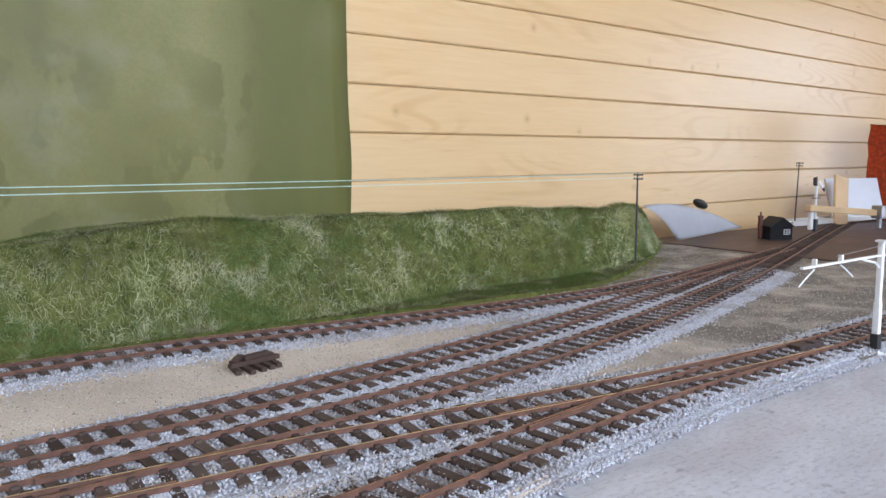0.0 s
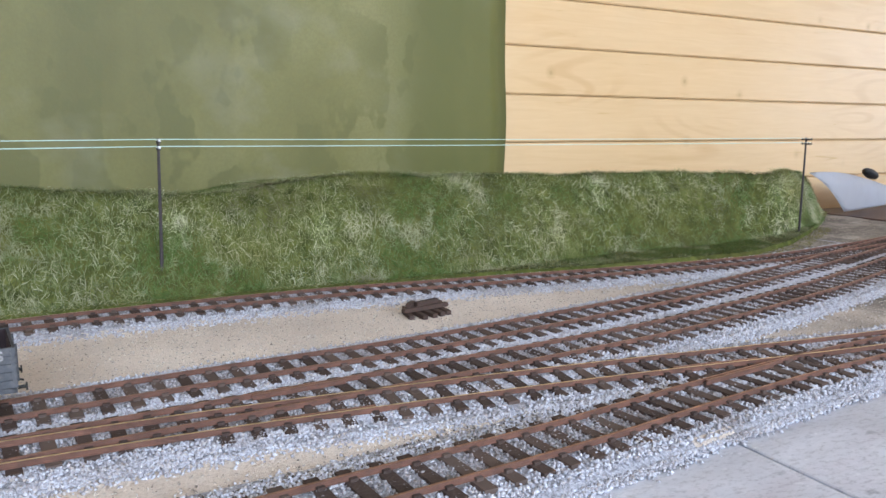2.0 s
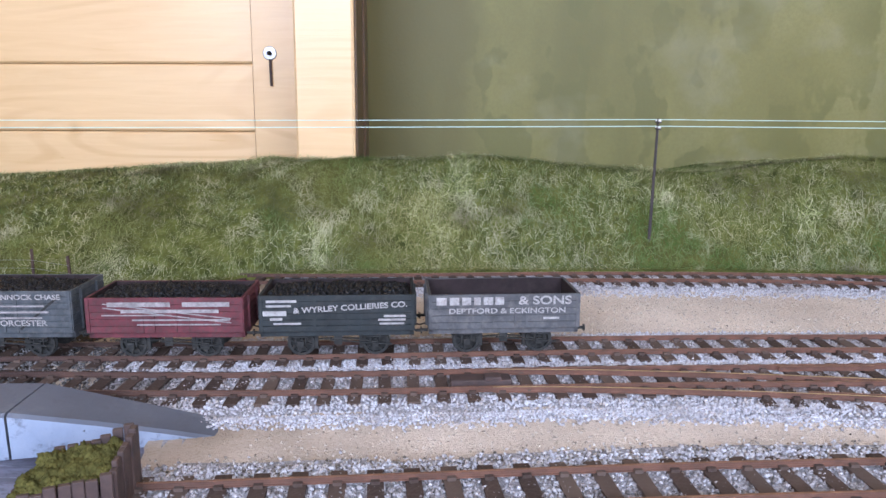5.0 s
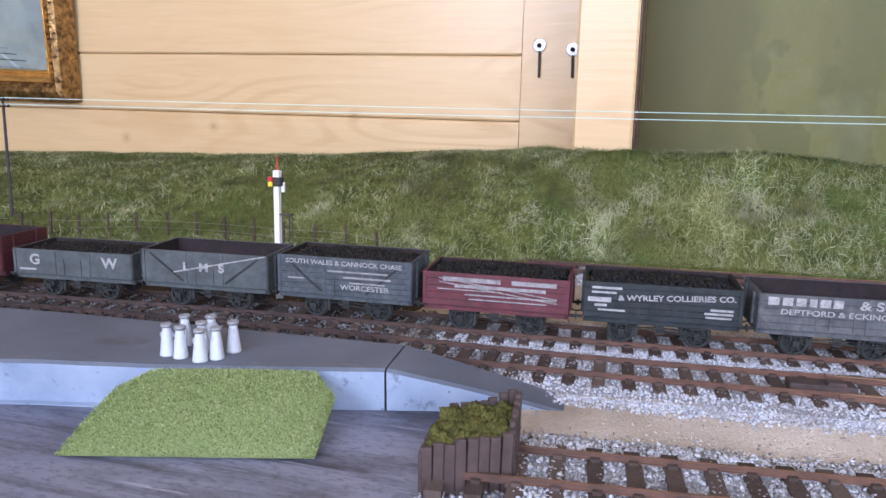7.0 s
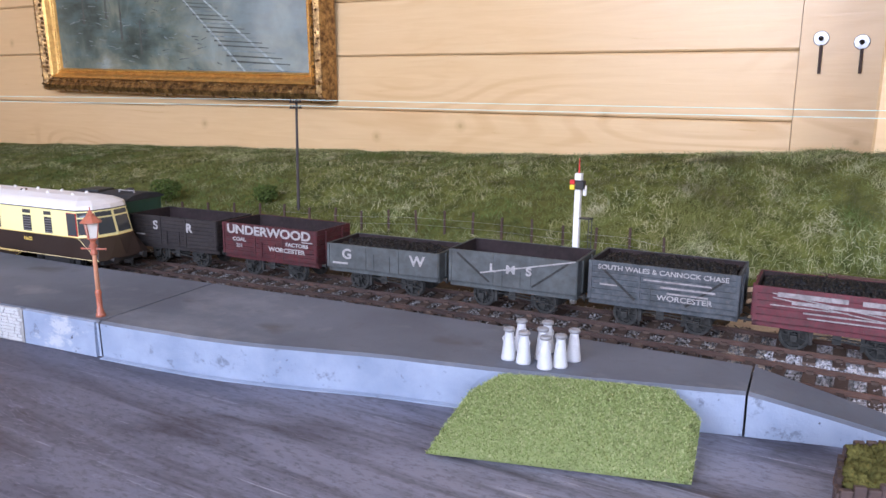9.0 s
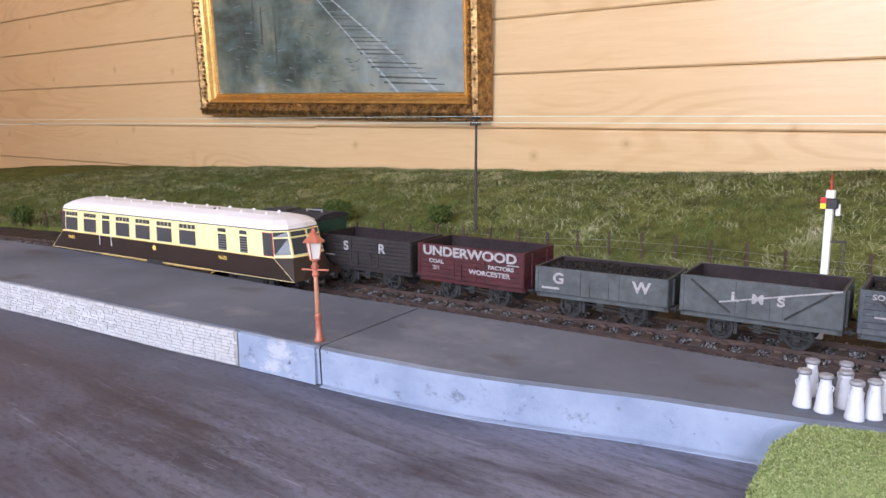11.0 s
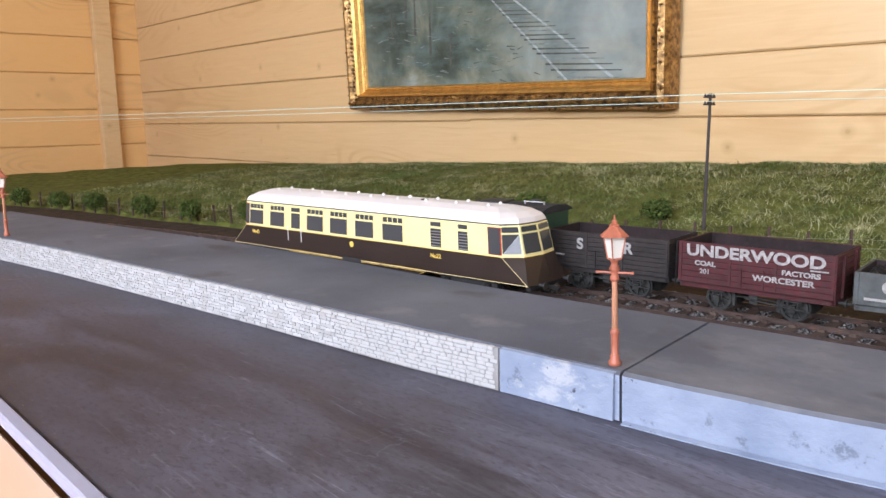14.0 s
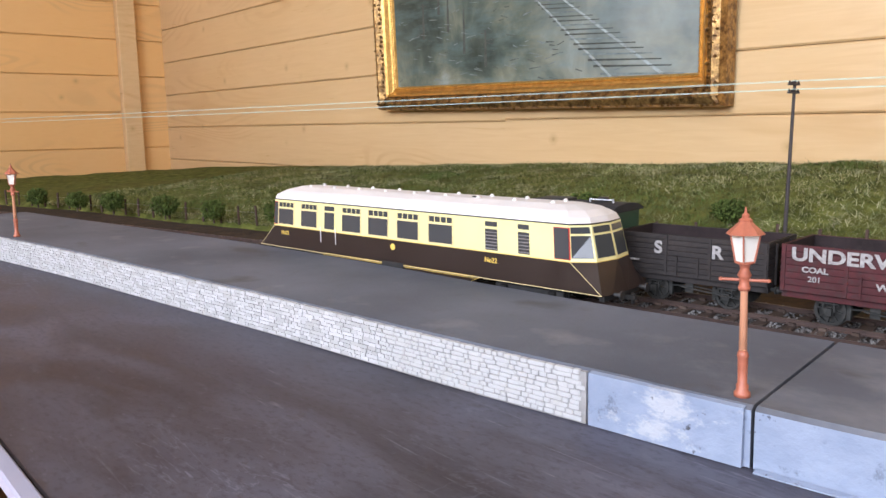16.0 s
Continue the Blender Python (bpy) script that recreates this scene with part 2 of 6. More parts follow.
def green_backdrop():
    k = Nodes("painted_green_backdrop")
    cloud = k.noise(3.0, 5, k.coords((1, 1, 0.7)), 0.55)
    c = k.ramp(cloud, [(0.32, (0.115, 0.108, 0.018)), (0.5, (0.17, 0.158, 0.036)), (0.68, (0.235, 0.22, 0.076))])
    dabs = k.ramp(k.noise(15, 3, k.coords((1.2, 1, 0.8)), 0.5), [(0.53, 0.0), (0.57, 0.7)])
    where = k.ramp(k.noise(3.6, 2, k.coords((1, 1, 1))), [(0.38, 0.0), (0.5, 1.0)])
    c = k.mix(k.mix(1.0, dabs, where, "MULTIPLY"), c, (0.105, 0.105, 0.017))
    c = k.mix(k.ramp(k.noise(190, 4, None, 0.7), [(0.35, 0.3), (0.65, 0.0)]), c, (0.11, 0.10, 0.022))
    c = k.mix(k.ramp(k.noise(5, 4, k.coords((1, 1, 1.3))), [(0.54, 0.0), (0.7, 0.4)]), c, (0.25, 0.24, 0.15))
    c = k.mix(k.ramp(k.noise(2.0, 2, k.coords((4.0, 1, 0.25))), [(0.5, 0.0), (0.66, 0.45)]), c, (0.095, 0.092, 0.016))
    c = k.mix(k.reach(0, 0.50, 0.62, k.noise(4, 3, k.coords((1, 1, 0.4))), 0.2, 0.5), c, (0.11, 0.112, 0.018))
    c = k.mix(k.reach(0, -0.07, -0.11, k.noise(6, 3, k.coords((1, 1, 0.3))), 0.1, 0.5), c, (0.10, 0.088, 0.014))
    return k.done(c, 0.55, 0, k.noise(240, 5), 0.0006, 0.35)


def platform_top():
    k = Nodes("grey_platform_card")
    c = k.ramp(k.noise(9, 5), [(0.3, (0.08, 0.09, 0.115)), (0.7, (0.135, 0.15, 0.185))])
    c = k.mix(k.ramp(k.noise(22, 4), [(0.6, 0.0), (0.75, 0.5)]), c, (0.24, 0.24, 0.25))
    c = k.mix(k.ramp(k.noise(15, 3, k.coords((1, 1.4, 1))), [(0.62, 0.0), (0.74, 0.6)]), c, (0.06, 0.055, 0.05))
    c = k.mix(k.ramp(k.noise(85, 6, None, 0.75), [(0.56, 0.0), (0.72, 0.45)]), c, (0.085, 0.085, 0.09))
    c = k.mix(k.ramp(k.noise(6, 6, k.coords((1, 1.3, 1)), 0.7), [(0.56, 0.0), (0.7, 0.4)]), c, (0.26, 0.265, 0.285))
    return k.done(c, 0.7, 0, k.noise(330, 5), 0.0005, 0.5, 0.3)


def platform_face(name="pale_blue_grey_plaster", bare=0.32):
    k = Nodes(name)
    c = k.ramp(k.noise(22, 5), [(0.3, (0.20, 0.25, 0.345)), (0.7, (0.32, 0.375, 0.48))])
    c = k.mix(k.ramp(k.noise(60, 6, None, 0.75), [(0.58, 0.0), (0.66, 0.75)]), c, (0.12, 0.14, 0.18))
    chalk = k.ramp(k.noise(30, 6, k.coords((1, 1, 1.6)), 0.7), [(1 - bare - 0.02, 0.0), (1 - bare + 0.06, 0.65)])
    c = k.mix(chalk, c, (0.47, 0.48, 0.50))
    c = k.mix(k.ramp(k.noise(130, 4), [(0.68, 0.0), (0.72, 0.9)]), c, (0.05, 0.05, 0.055))
    return k.done(c, 0.75, 0, k.noise(160, 6), 0.0016, 0.7, 0.3)


def stonework():
    k = Nodes("pale_cut_stone")
    c = k.ramp(k.random(True), [(0.0, (0.38, 0.38, 0.38)), (0.5, (0.45, 0.455, 0.46)), (1.0, (0.52, 0.525, 0.54))])
    c = k.mix(k.ramp(k.noise(120, 4), [(0.5, 0.0), (0.8, 0.4)]), c, (0.42, 0.40, 0.36))
    return k.done(c, 0.85, 0, k.noise(420, 4), 0.0006, 0.5, 0.2)


def gold_leaf(name, colour, dirt, amount):
    k = Nodes(name)
    v = k.coords((1, 1, 1), False)
    c = k.mix(k.ramp(k.noise(70, 6, v, 0.7), [(0.4, amount), (0.7, 0.0)]), colour, dirt)
    return k.done(c, k.ramp(k.noise(40, 4, v), [(0.3, 0.28), (0.7, 0.5)]), 0.8, k.noise(130, 6, v), 0.002, 0.6)


def oil_painting():
    k = Nodes("dark_oil_painting")
    v = k.coords((1, 1, 1))
    a = k.noise(5.5, 6, v, 0.6, 0.4)
    b = k.noise(16, 5, k.coords((0.6, 1, 2.6)), 0.65)
    c = k.ramp(a, [(0.32, (0.025, 0.04, 0.033)), (0.47, (0.08, 0.115, 0.10)), (0.58, (0.20, 0.225, 0.17)), (0.72, (0.36, 0.43, 0.43))])
    c = k.mix(k.ramp(b, [(0.45, 0.0), (0.68, 0.5)]), c, (0.13, 0.22, 0.235))
    # paler to the right: the picture's mist plus window glare mixed into the colour
    sep = k.n("ShaderNodeSeparateXYZ")
    k.t.links.new(k.coords(), sep.inputs[0])
    mp = k.n("ShaderNodeMapRange")
    mp.inputs[1].default_value, mp.inputs[2].default_value = -1.72, -1.30
    k.t.links.new(sep.outputs[0], mp.inputs[0])
    mist_glare = k.n("ShaderNodeMath")
    mist_glare.operation = "MULTIPLY"
    k.t.links.new(mp.outputs[0], mist_glare.inputs[0])
    k.t.links.new(k.ramp(k.noise(3.5, 5), [(0.3, 0.1), (0.7, 0.75)]), mist_glare.inputs[1])
    c = k.mix(mist_glare.outputs[0], c, (0.52, 0.58, 0.59))
    return k.done(c, 0.42, 0, b, 0.002, 0.4, 0.35)


def rusty(name, colour, dirt, rough=0.8, metal=0.0):
    """Rust that turns to sooty brown grime along the station."""
    k = Nodes(name)
    c = k.ramp(k.noise(70, 5), [(0.3, tuple(0.7 * v for v in colour)), (0.7, tuple(1.25 * v for v in colour))])
    c = k.mix(k.ramp(k.noise(150, 6, None, 0.7), [(0.45, 0.0), (0.75, 0.7)]), c, dirt)
    c = k.mix(k.reach(0, -0.1, -0.45, k.noise(40, 4), 0.15, 0.4), c, k.ramp(k.noise(90, 4), [(0.3, (0.035, 0.021, 0.018)), (0.7, (0.075, 0.044, 0.036))]))
    return k.done(c, rough, metal, k.noise(900, 3), 0.0002, 0.25)


M = {
    "wall": wall_paint(),
    # same cream paint, with the orange light reflected in the corner tinted in
    "wall_warm_lit": wall_paint("cream_pine_warm_light", (0.88, 0.50, 0.18), 0.6, 0.85),
    "yard": yard("brown_grey_painted_board", (0.027, 0.0225, 0.031), (0.058, 0.056, 0.077), (0.12, 0.124, 0.17), True),
    # lighter copy of the yard board: window sheen put into the base colour
    "yard_pale": yard("pale_grey_sheen_board", (0.38, 0.385, 0.42), (0.52, 0.525, 0.56), (0.64, 0.645, 0.69)),
    "brown_board": yard("brown_painted_board", (0.05, 0.024, 0.02), (0.075, 0.038, 0.03), (0.10, 0.058, 0.048)),
    "sand": sandy(),
    "dirt": paint("dark_brown_earth", (0.04, 0.03, 0.025), 0.95, 0.4, 60, (0.12, 0.072, 0.028), 0.55, spec=0.15),
    "chips": stone_chips(),
    "dirty_chips": station_chips(),
    "worn_chips": worn_chips(),
    "sieved_chips": None,
    "sand_chips": buff_chips(),
    "blade": grass_blade(),
    "blade_pale": grass_blade("pale_straw_fibre", 0.65, 1.7),
    "bed": ballast_bed(),
    "soil": grass_soil(),
    "foot_moss": foot_moss(),
    "backdrop": green_backdrop(),
    "plat_top": platform_top(),
    "plat_face": platform_face(),
    "plat_patch": platform_face("patchy_bare_plaster", 0.46),
    "stone": stonework(),
    "mortar": paint("grey_mortar", (0.28, 0.275, 0.27), 0.9, 0.2, 120),
    "gold": gold_leaf("gold_leaf_bright", (0.82, 0.50, 0.15), (0.30, 0.14, 0.04), 0.5),
    "gold_dark": gold_leaf("gold_leaf_tarnished", (0.62, 0.38, 0.14), (0.08, 0.04, 0.02), 0.9),
    "oil": oil_painting(),
    "oil_rail": paint("painted_rail_stroke", (0.34, 0.41, 0.42), 0.4, 0.3, 90),
    "oil_dark": paint("painted_dark_stroke", (0.065, 0.08, 0.075), 0.4, 0.3, 90),
    "oil_light": paint("painted_pale_stroke", (0.16, 0.21, 0.215), 0.4, 0.3, 90),
    "rust": rusty("rusty_rail_side", (0.15, 0.07, 0.046), (0.08, 0.046, 0.034)),
    "brass_top": paint("brassy_rail_head", (0.70, 0.50, 0.27), 0.35, 0.2, 50, (0.3, 0.17, 0.09), 0.5, 0.4),
    "faint": paint("faded_lettering", (0.30, 0.28, 0.28), 0.8, 0.3, 160, (0.10, 0.085, 0.085), 0.8),
    "churn": paint("greyish_white_metal", (0.56, 0.58, 0.62), 0.4, 0.08, 90, (0.3, 0.31, 0.33), 0.4),
    "churn_lid": paint("dull_grey_lid", (0.24, 0.24, 0.25), 0.45, 0.1, 90, (0.2, 0.2, 0.21), 0.4),
    "rail_top": rusty("worn_rail_head", (0.33, 0.17, 0.105), (0.17, 0.085, 0.06), 0.42, 0.4),
    "sleeper": None,
    "white": paint("white_paint", (0.78, 0.78, 0.77), 0.45, 0.05, 80, (0.5, 0.48, 0.44), 0.25),
    "black": paint("black_paint", (0.02, 0.02, 0.021), 0.55, 0.3, 90, (0.07, 0.06, 0.05), 0.4),
    "iron": paint("weathered_black_iron", (0.012, 0.0115, 0.0115), 0.75, 0.3, 90, (0.04, 0.033, 0.028), 0.4, spec=0.2),
    "pole": paint("dark_creosoted_pole", (0.045, 0.036, 0.036), 0.7, 0.25, 120),
    "wire": paint("pale_cyan_thread", (0.56, 0.76, 0.69), 0.4, 0.05, 60),
    "copper": paint("copper_red_paint", (0.42, 0.13, 0.075), 0.42, 0.12, 120, (0.20, 0.06, 0.04), 0.4),
    "salmon": paint("salmon_pink_paint", (0.72, 0.34, 0.20), 0.5, 0.08, 120),
    "red": paint("red_paint", (0.55, 0.02, 0.02), 0.4, 0.1, 80),
    "yellow": paint("yellow_paint", (0.85, 0.62, 0.03), 0.4, 0.1, 80),
    "amber": paint("gold_yellow_lining", (0.80, 0.55, 0.12), 0.4, 0.05, 80),
    "lining": paint("cream_lining", (0.74, 0.62, 0.33), 0.4, 0.05, 80),
    "choc": paint("chocolate_brown_gloss", (0.028, 0.017, 0.013), 0.4, 0.1, 40),
    "cream": paint("cream_gloss", (0.80, 0.72, 0.34), 0.36, 0.04, 30),
    "roof": paint("white_roof_paint", (0.72, 0.70, 0.70), 0.5, 0.04, 30, (0.6, 0.56, 0.53), 0.3),
    "coal": paint("black_coal", (0.009, 0.009, 0.010), 0.5, 0.4, 160, spec=0.25),
    "bush": paint("dark_green_foliage", (0.055, 0.085, 0.02), 0.9, 0.5, 160, (0.16, 0.18, 0.05), 0.6, spec=0.15),
    "moss": paint("olive_moss_clump", (0.095, 0.088, 0.026), 0.9, 0.45, 140, (0.045, 0.045, 0.012), 0.85, spec=0.1),
    "mat": None,
    "stake": paint("dark_brown_stained_wood", (0.06, 0.038, 0.034), 0.6, 0.35, 60, (0.11, 0.07, 0.06), 0.6),
    "fence": paint("rusty_brown_post", (0.06, 0.034, 0.024), 0.8, 0.25, 120),
    "paper": paint("white_paper", (0.72, 0.74, 0.80), 0.7, 0.03, 20),
    "pine": paint("bare_pine", (0.62, 0.42, 0.22), 0.55, 0.12, 12),
    "pale_edge": paint("pale_lilac_edge_strip", (0.34, 0.345, 0.45), 0.55, 0.06, 40),
    "red_cloth": paint("red_knitted_cloth", (0.50, 0.075, 0.02), 0.95, 0.35, 110),
    "red_dark": paint("dark_red_cloth", (0.18, 0.012, 0.010), 0.95, 0.3, 60),
    "brown_trim": paint("dark_brown_varnished_trim", (0.10, 0.058, 0.028), 0.45, 0.25, 20),
    "peach": paint("peach_painted_board", (0.80, 0.55, 0.38), 0.5, 0.05, 8),
    "steel": paint("dull_steel", (0.36, 0.37, 0.39), 0.35, 0.08, 60, None, 0, 0.9),
    "brick": paint("dark_red_brick", (0.12, 0.045, 0.035), 0.85, 0.25, 120),
    "tar": paint("black_tarred_boards", (0.014, 0.013, 0.014), 0.85, 0.3, 90, spec=0.2),
    "slate": paint("dark_slate_roof", (0.028, 0.028, 0.032), 0.7, 0.3, 90, spec=0.3),
    "ceiling": paint("white_bounce_boards", (0.80, 0.79, 0.76), 0.6, 0.04, 6),
    "floorboards": paint("brown_floorboards", (0.28, 0.17, 0.09), 0.5, 0.2, 5),
    "loco": paint("bottle_green_gloss", (0.016, 0.055, 0.04), 0.33, 0.2, 60, (0.05, 0.045, 0.035), 0.35),
    "sand_orange": paint("orange_brown_spill", (0.22, 0.12, 0.035), 0.9, 0.3, 150),
}


def sleeper_wood():
    k = Nodes("dark_stained_sleeper")
    c = k.ramp(k.random(), [(0.0, (0.045, 0.029, 0.024)), (0.6, (0.078, 0.052, 0.042)), (1.0, (0.12, 0.086, 0.07))])
    g = k.noise(9, 5, k.coords((60, 60, 60), False))
    c = k.mix(k.ramp(g, [(0.4, 0.0), (0.7, 0.4)]), c, (0.12, 0.095, 0.08))
    return k.done(c, 0.85, 0, g, 0.0004, 0.5, 0.2)


def mat_grass():
    k = Nodes("lime_green_grass_mat")
    c = k.ramp(k.random(True), [(0.0, (0.10, 0.11, 0.03)), (0.25, (0.22, 0.29, 0.09)), (0.7, (0.34, 0.42, 0.165)), (1.0, (0.56, 0.56, 0.31))])
    return k.done(c, 0.9, 0, None, spec=0.15)


def glass(name, colour, rough=0.06):
    k = Nodes(name)
    return k.done(colour, rough, 0, None, spec=0.3)


def glow(name, colour, strength):
    k = Nodes(name)
    k.b.inputs["Emission Color"].default_value = (*colour, 1)
    k.b.inputs["Emission Strength"].default_value = strength
    return k.done(colour, 0.3)


def speckled_gravel():
    k = Nodes("speckled_dark_gravel")
    c = k.ramp(k.random(True), [(0.0, (0.06, 0.05, 0.04)), (0.35, (0.19, 0.16, 0.135)), (0.65, (0.38, 0.34, 0.30)), (1.0, (0.55, 0.52, 0.5))])
    return k.done(c, 0.9, 0, None, spec=0.2)


M["sleeper"], M["mat"], M["sieved_chips"] = sleeper_wood(), mat_grass(), speckled_gravel()
M["window"] = glass("dark_window_glass", (0.05, 0.055, 0.06), 0.08)
M["lamp_glass"] = glass("milky_lamp_glass", (0.72, 0.70, 0.64), 0.15)
M["headlight"] = glow("lit_headlamp", (1.0, 0.85, 0.55), 6)
M["tail"] = glow("lit_tail_lamp", (1.0, 0.03, 0.05), 4)
M["green_lamp"] = paint("green_spectacle", (0.10, 0.5, 0.08), 0.3, 0.1, 50)


# ---- mesh helpers ----
def mesh_of(name, bm, mats, smooth=False):
    me = bpy.data.meshes.new(name)
    bmesh.ops.recalc_face_normals(bm, faces=bm.faces)
    bm.to_mesh(me)
    bm.free()
    for m in mats if isinstance(mats, (list, tuple)) else (mats,):
        me.materials.append(m)
    if smooth:
        me.polygons.foreach_set("use_smooth", [True] * len(me.polygons))
    return me


def part(name, bm, material, parent=None, label="", smooth=False):
    ob = new(name, mesh_of(name, bm, material, smooth))
    ob.parent = parent
    return tagged(ob, label)


def empty(name, m=None):
    ob = new(name)
    ob.empty_display_size = 0.01
    if m is not None:
        ob.matrix_basis = m
    return ob


def box(bm, c, s, m=None, bevel=0.0, mat=0):
    r = bmesh.ops.create_cube(bm, size=1.0)
    vs = r["verts"]
    for v in vs:
        v.co = Vector((v.co.x * s[0] + c[0], v.co.y * s[1] + c[1], v.co.z * s[2] + c[2]))
    if bevel:
        es = list({e for v in vs for e in v.link_edges})
        out = bmesh.ops.bevel(bm, geom=es, offset=bevel, segments=1, affect="EDGES", profile=0.5)
        vs = list({v for f in out["faces"] for v in f.verts} | {v for v in vs if v.is_valid})
    if m is not None:
        bmesh.ops.transform(bm, matrix=m, verts=vs)
    if mat:
        for f in {f for v in vs for f in v.link_faces}:
            f.material_index = mat
    return bm


def boxes(*items, bevel=0.0):
    bm = bmesh.new()
    for c, s in items:
        box(bm, c, s, None, bevel)
    return bm


def rod(bm, a, b, r0, r1=None, n=8):
    a, b = Vector(a), Vector(b)
    r1 = r0 if r1 is None else r1
    d = b - a
    res = bmesh.ops.create_cone(bm, cap_ends=True, segments=n, radius1=r0, radius2=r1, depth=d.length)
    q = Vector((0, 0, 1)).rotation_difference(d)
    bmesh.ops.transform(bm, matrix=Matrix.Translation((a + b) / 2) @ q.to_matrix().to_4x4(), verts=res["verts"])
    return bm


def lathe(bm, prof, n=16, m=None):
    rings = []
    for r, z in prof:
        rings.append([bm.verts.new((r * math.cos(2 * math.pi * i / n), r * math.sin(2 * math.pi * i / n), z)) for i in range(n)])
    for a, b in zip(rings, rings[1:]):
        for i in range(n):
            bm.faces.new((a[i], a[(i + 1) % n], b[(i + 1) % n], b[i]))
    bm.faces.new(rings[0][::-1])
    bm.faces.new(rings[-1])
    if m is not None:
        bmesh.ops.transform(bm, matrix=m, verts=[v for r in rings for v in r])
    return bm


def sweep(bm, pts, prof, closed=True, mats=None):
    """Runs a closed profile of (side, up) along points (x, y, z), level."""
    rings = []
    for i, p in enumerate(pts):
        a, b = pts[max(i - 1, 0)], pts[min(i + 1, len(pts) - 1)]
        t = Vector((b[0] - a[0], b[1] - a[1], 0)).normalized()
        n = Vector((-t.y, t.x, 0))
        rings.append([bm.verts.new(Vector(p) + n * s + Vector((0, 0, u))) for s, u in prof])
    k = len(prof)
    for a, b in zip(rings, rings[1:]):
        for i in range(k if closed else k - 1):
            f = bm.faces.new((a[i], a[(i + 1) % k], b[(i + 1) % k], b[i]))
            if mats:
                f.material_index = mats[i]
    if closed:
        bm.faces.new(rings[0])
        bm.faces.new(rings[-1][::-1])
    return bm


def panel(bm, quad, u0, u1, v0, v1, lift=0.0003, thick=0.0008):
    """A thin slab laid on a four-cornered face (corners low-left, low-right, up-right, up-left)."""
    a, b, c, d = (Vector(q) for q in quad)
    nrm = (b - a).cross(d - a).normalized()
    at = lambda u, v: (a * (1 - u) + b * u) * (1 - v) + (d * (1 - u) + c * u) * v
    low = [at(u, v) + nrm * (lift - thick) for u, v in ((u0, v0), (u1, v0), (u1, v1), (u0, v1))]
    top = [p + nrm * thick for p in low]
    vs = [bm.verts.new(p) for p in low + top]
    for f in ((3, 2, 1, 0), (4, 5, 6, 7), (0, 1, 5, 4), (1, 2, 6, 5), (2, 3, 7, 6), (3, 0, 4, 7)):
        bm.faces.new([vs[i] for i in f])
    return bm


def curve_y(pts, smooth=7):
    """A smooth y(x) through plan points."""
    xs, ys = np.array([p[0] for p in pts]), np.array([p[1] for p in pts])
    g = np.arange(xs[0], xs[-1] + 1e-6, 0.01)
    v = np.interp(g, xs, ys)
    k = np.hanning(smooth * 2 + 3)
    pad = np.pad(v, smooth + 1, mode="reflect", reflect_type="odd")
    v = np.convolve(pad, k / k.sum(), "valid")
    return lambda x: float(np.interp(x, g, v))


def line_of(f, x0, x1, z=0.0, step=0.03, side=0.0):
    n = max(2, int(abs(x1 - x0) / step) + 1)
    out = []
    for i in range(n):
        x = x0 + (x1 - x0) * i / (n - 1)
        s = (f(x + 0.005) - f(x - 0.005)) / 0.01
        l = math.hypot(1, s)
        out.append((x - side * s / l, f(x) + side / l, z))
    return out


def text_mesh(body, size, align="LEFT", thick=0.0001, bold=0.0):
    cu = bpy.data.curves.new("letters", "FONT")
    cu.body, cu.size, cu.align_x, cu.extrude, cu.offset = body, size, align, thick, bold
    ob = bpy.data.objects.new("letters", cu)
    scene.collection.objects.link(ob)
    me = bpy.data.meshes.new_from_object(ob.evaluated_get(bpy.context.evaluated_depsgraph_get()))
    bpy.data.objects.remove(ob)
    return me


def lettering(body, size, x, y, z, material, parent, align="LEFT", bold=0.0, stretch=1.0, name="lettering"):
    """Letters that face the front (-y) of their thing."""
    me = text_mesh(body, size, align, 0.0001, bold)
    me.materials.clear()
    me.materials.append(material)
    ob = new(name, me)
    ob.parent = parent
    ob.matrix_basis = pose(x, y, z, 90, 0, 0) @ Matrix.Diagonal((stretch, 1, 1, 1))
    return ob


# ---- the plan: track centre lines and edges, y over x ----
RAIL = 0.013
A = curve_y([(-2.5, 0.29), (-2.2, 0.36), (-1.85, 0.43), (-1.6, 0.478), (-1.4, 0.512), (-1.2, 0.54), (-1.0, 0.558), (-0.8, 0.579), (-0.6, 0.6), (-0.45, 0.612), (-0.3, 0.616), (-0.2, 0.622), (-0.1, 0.633), (0, 0.645), (0.2, 0.66), (0.4, 0.676), (0.52, 0.687), (0.65, 0.712), (0.85, 0.757), (1.2, 0.86), (1.5, 0.965), (1.9, 1.11), (2.3, 1.25), (2.7, 1.39)])
B = curve_y([(-2.3, 0.345), (-2.0, 0.412), (-1.75, 0.47), (-1.55, 0.515), (-1.35, 0.553), (-1.2, 0.585), (-1.05, 0.617), (-0.9, 0.637), (-0.75, 0.648), (-0.6, 0.666), (-0.45, 0.679), (-0.3, 0.687), (-0.17, 0.699), (-0.05, 0.713), (0.12, 0.728), (0.3, 0.738), (0.45, 0.76), (0.6, 0.783), (0.75, 0.812), (0.95, 0.862), (1.2, 0.935), (1.5, 1.005), (1.75, 1.06)])
C = curve_y([(-0.32, 0.45), (-0.25, 0.46), (-0.15, 0.472), (0, 0.492), (0.13, 0.505), (0.3, 0.52), (0.4, 0.535), (0.5, 0.547), (0.65, 0.558), (0.9, 0.557), (1.3, 0.562), (2.4, 0.6)])
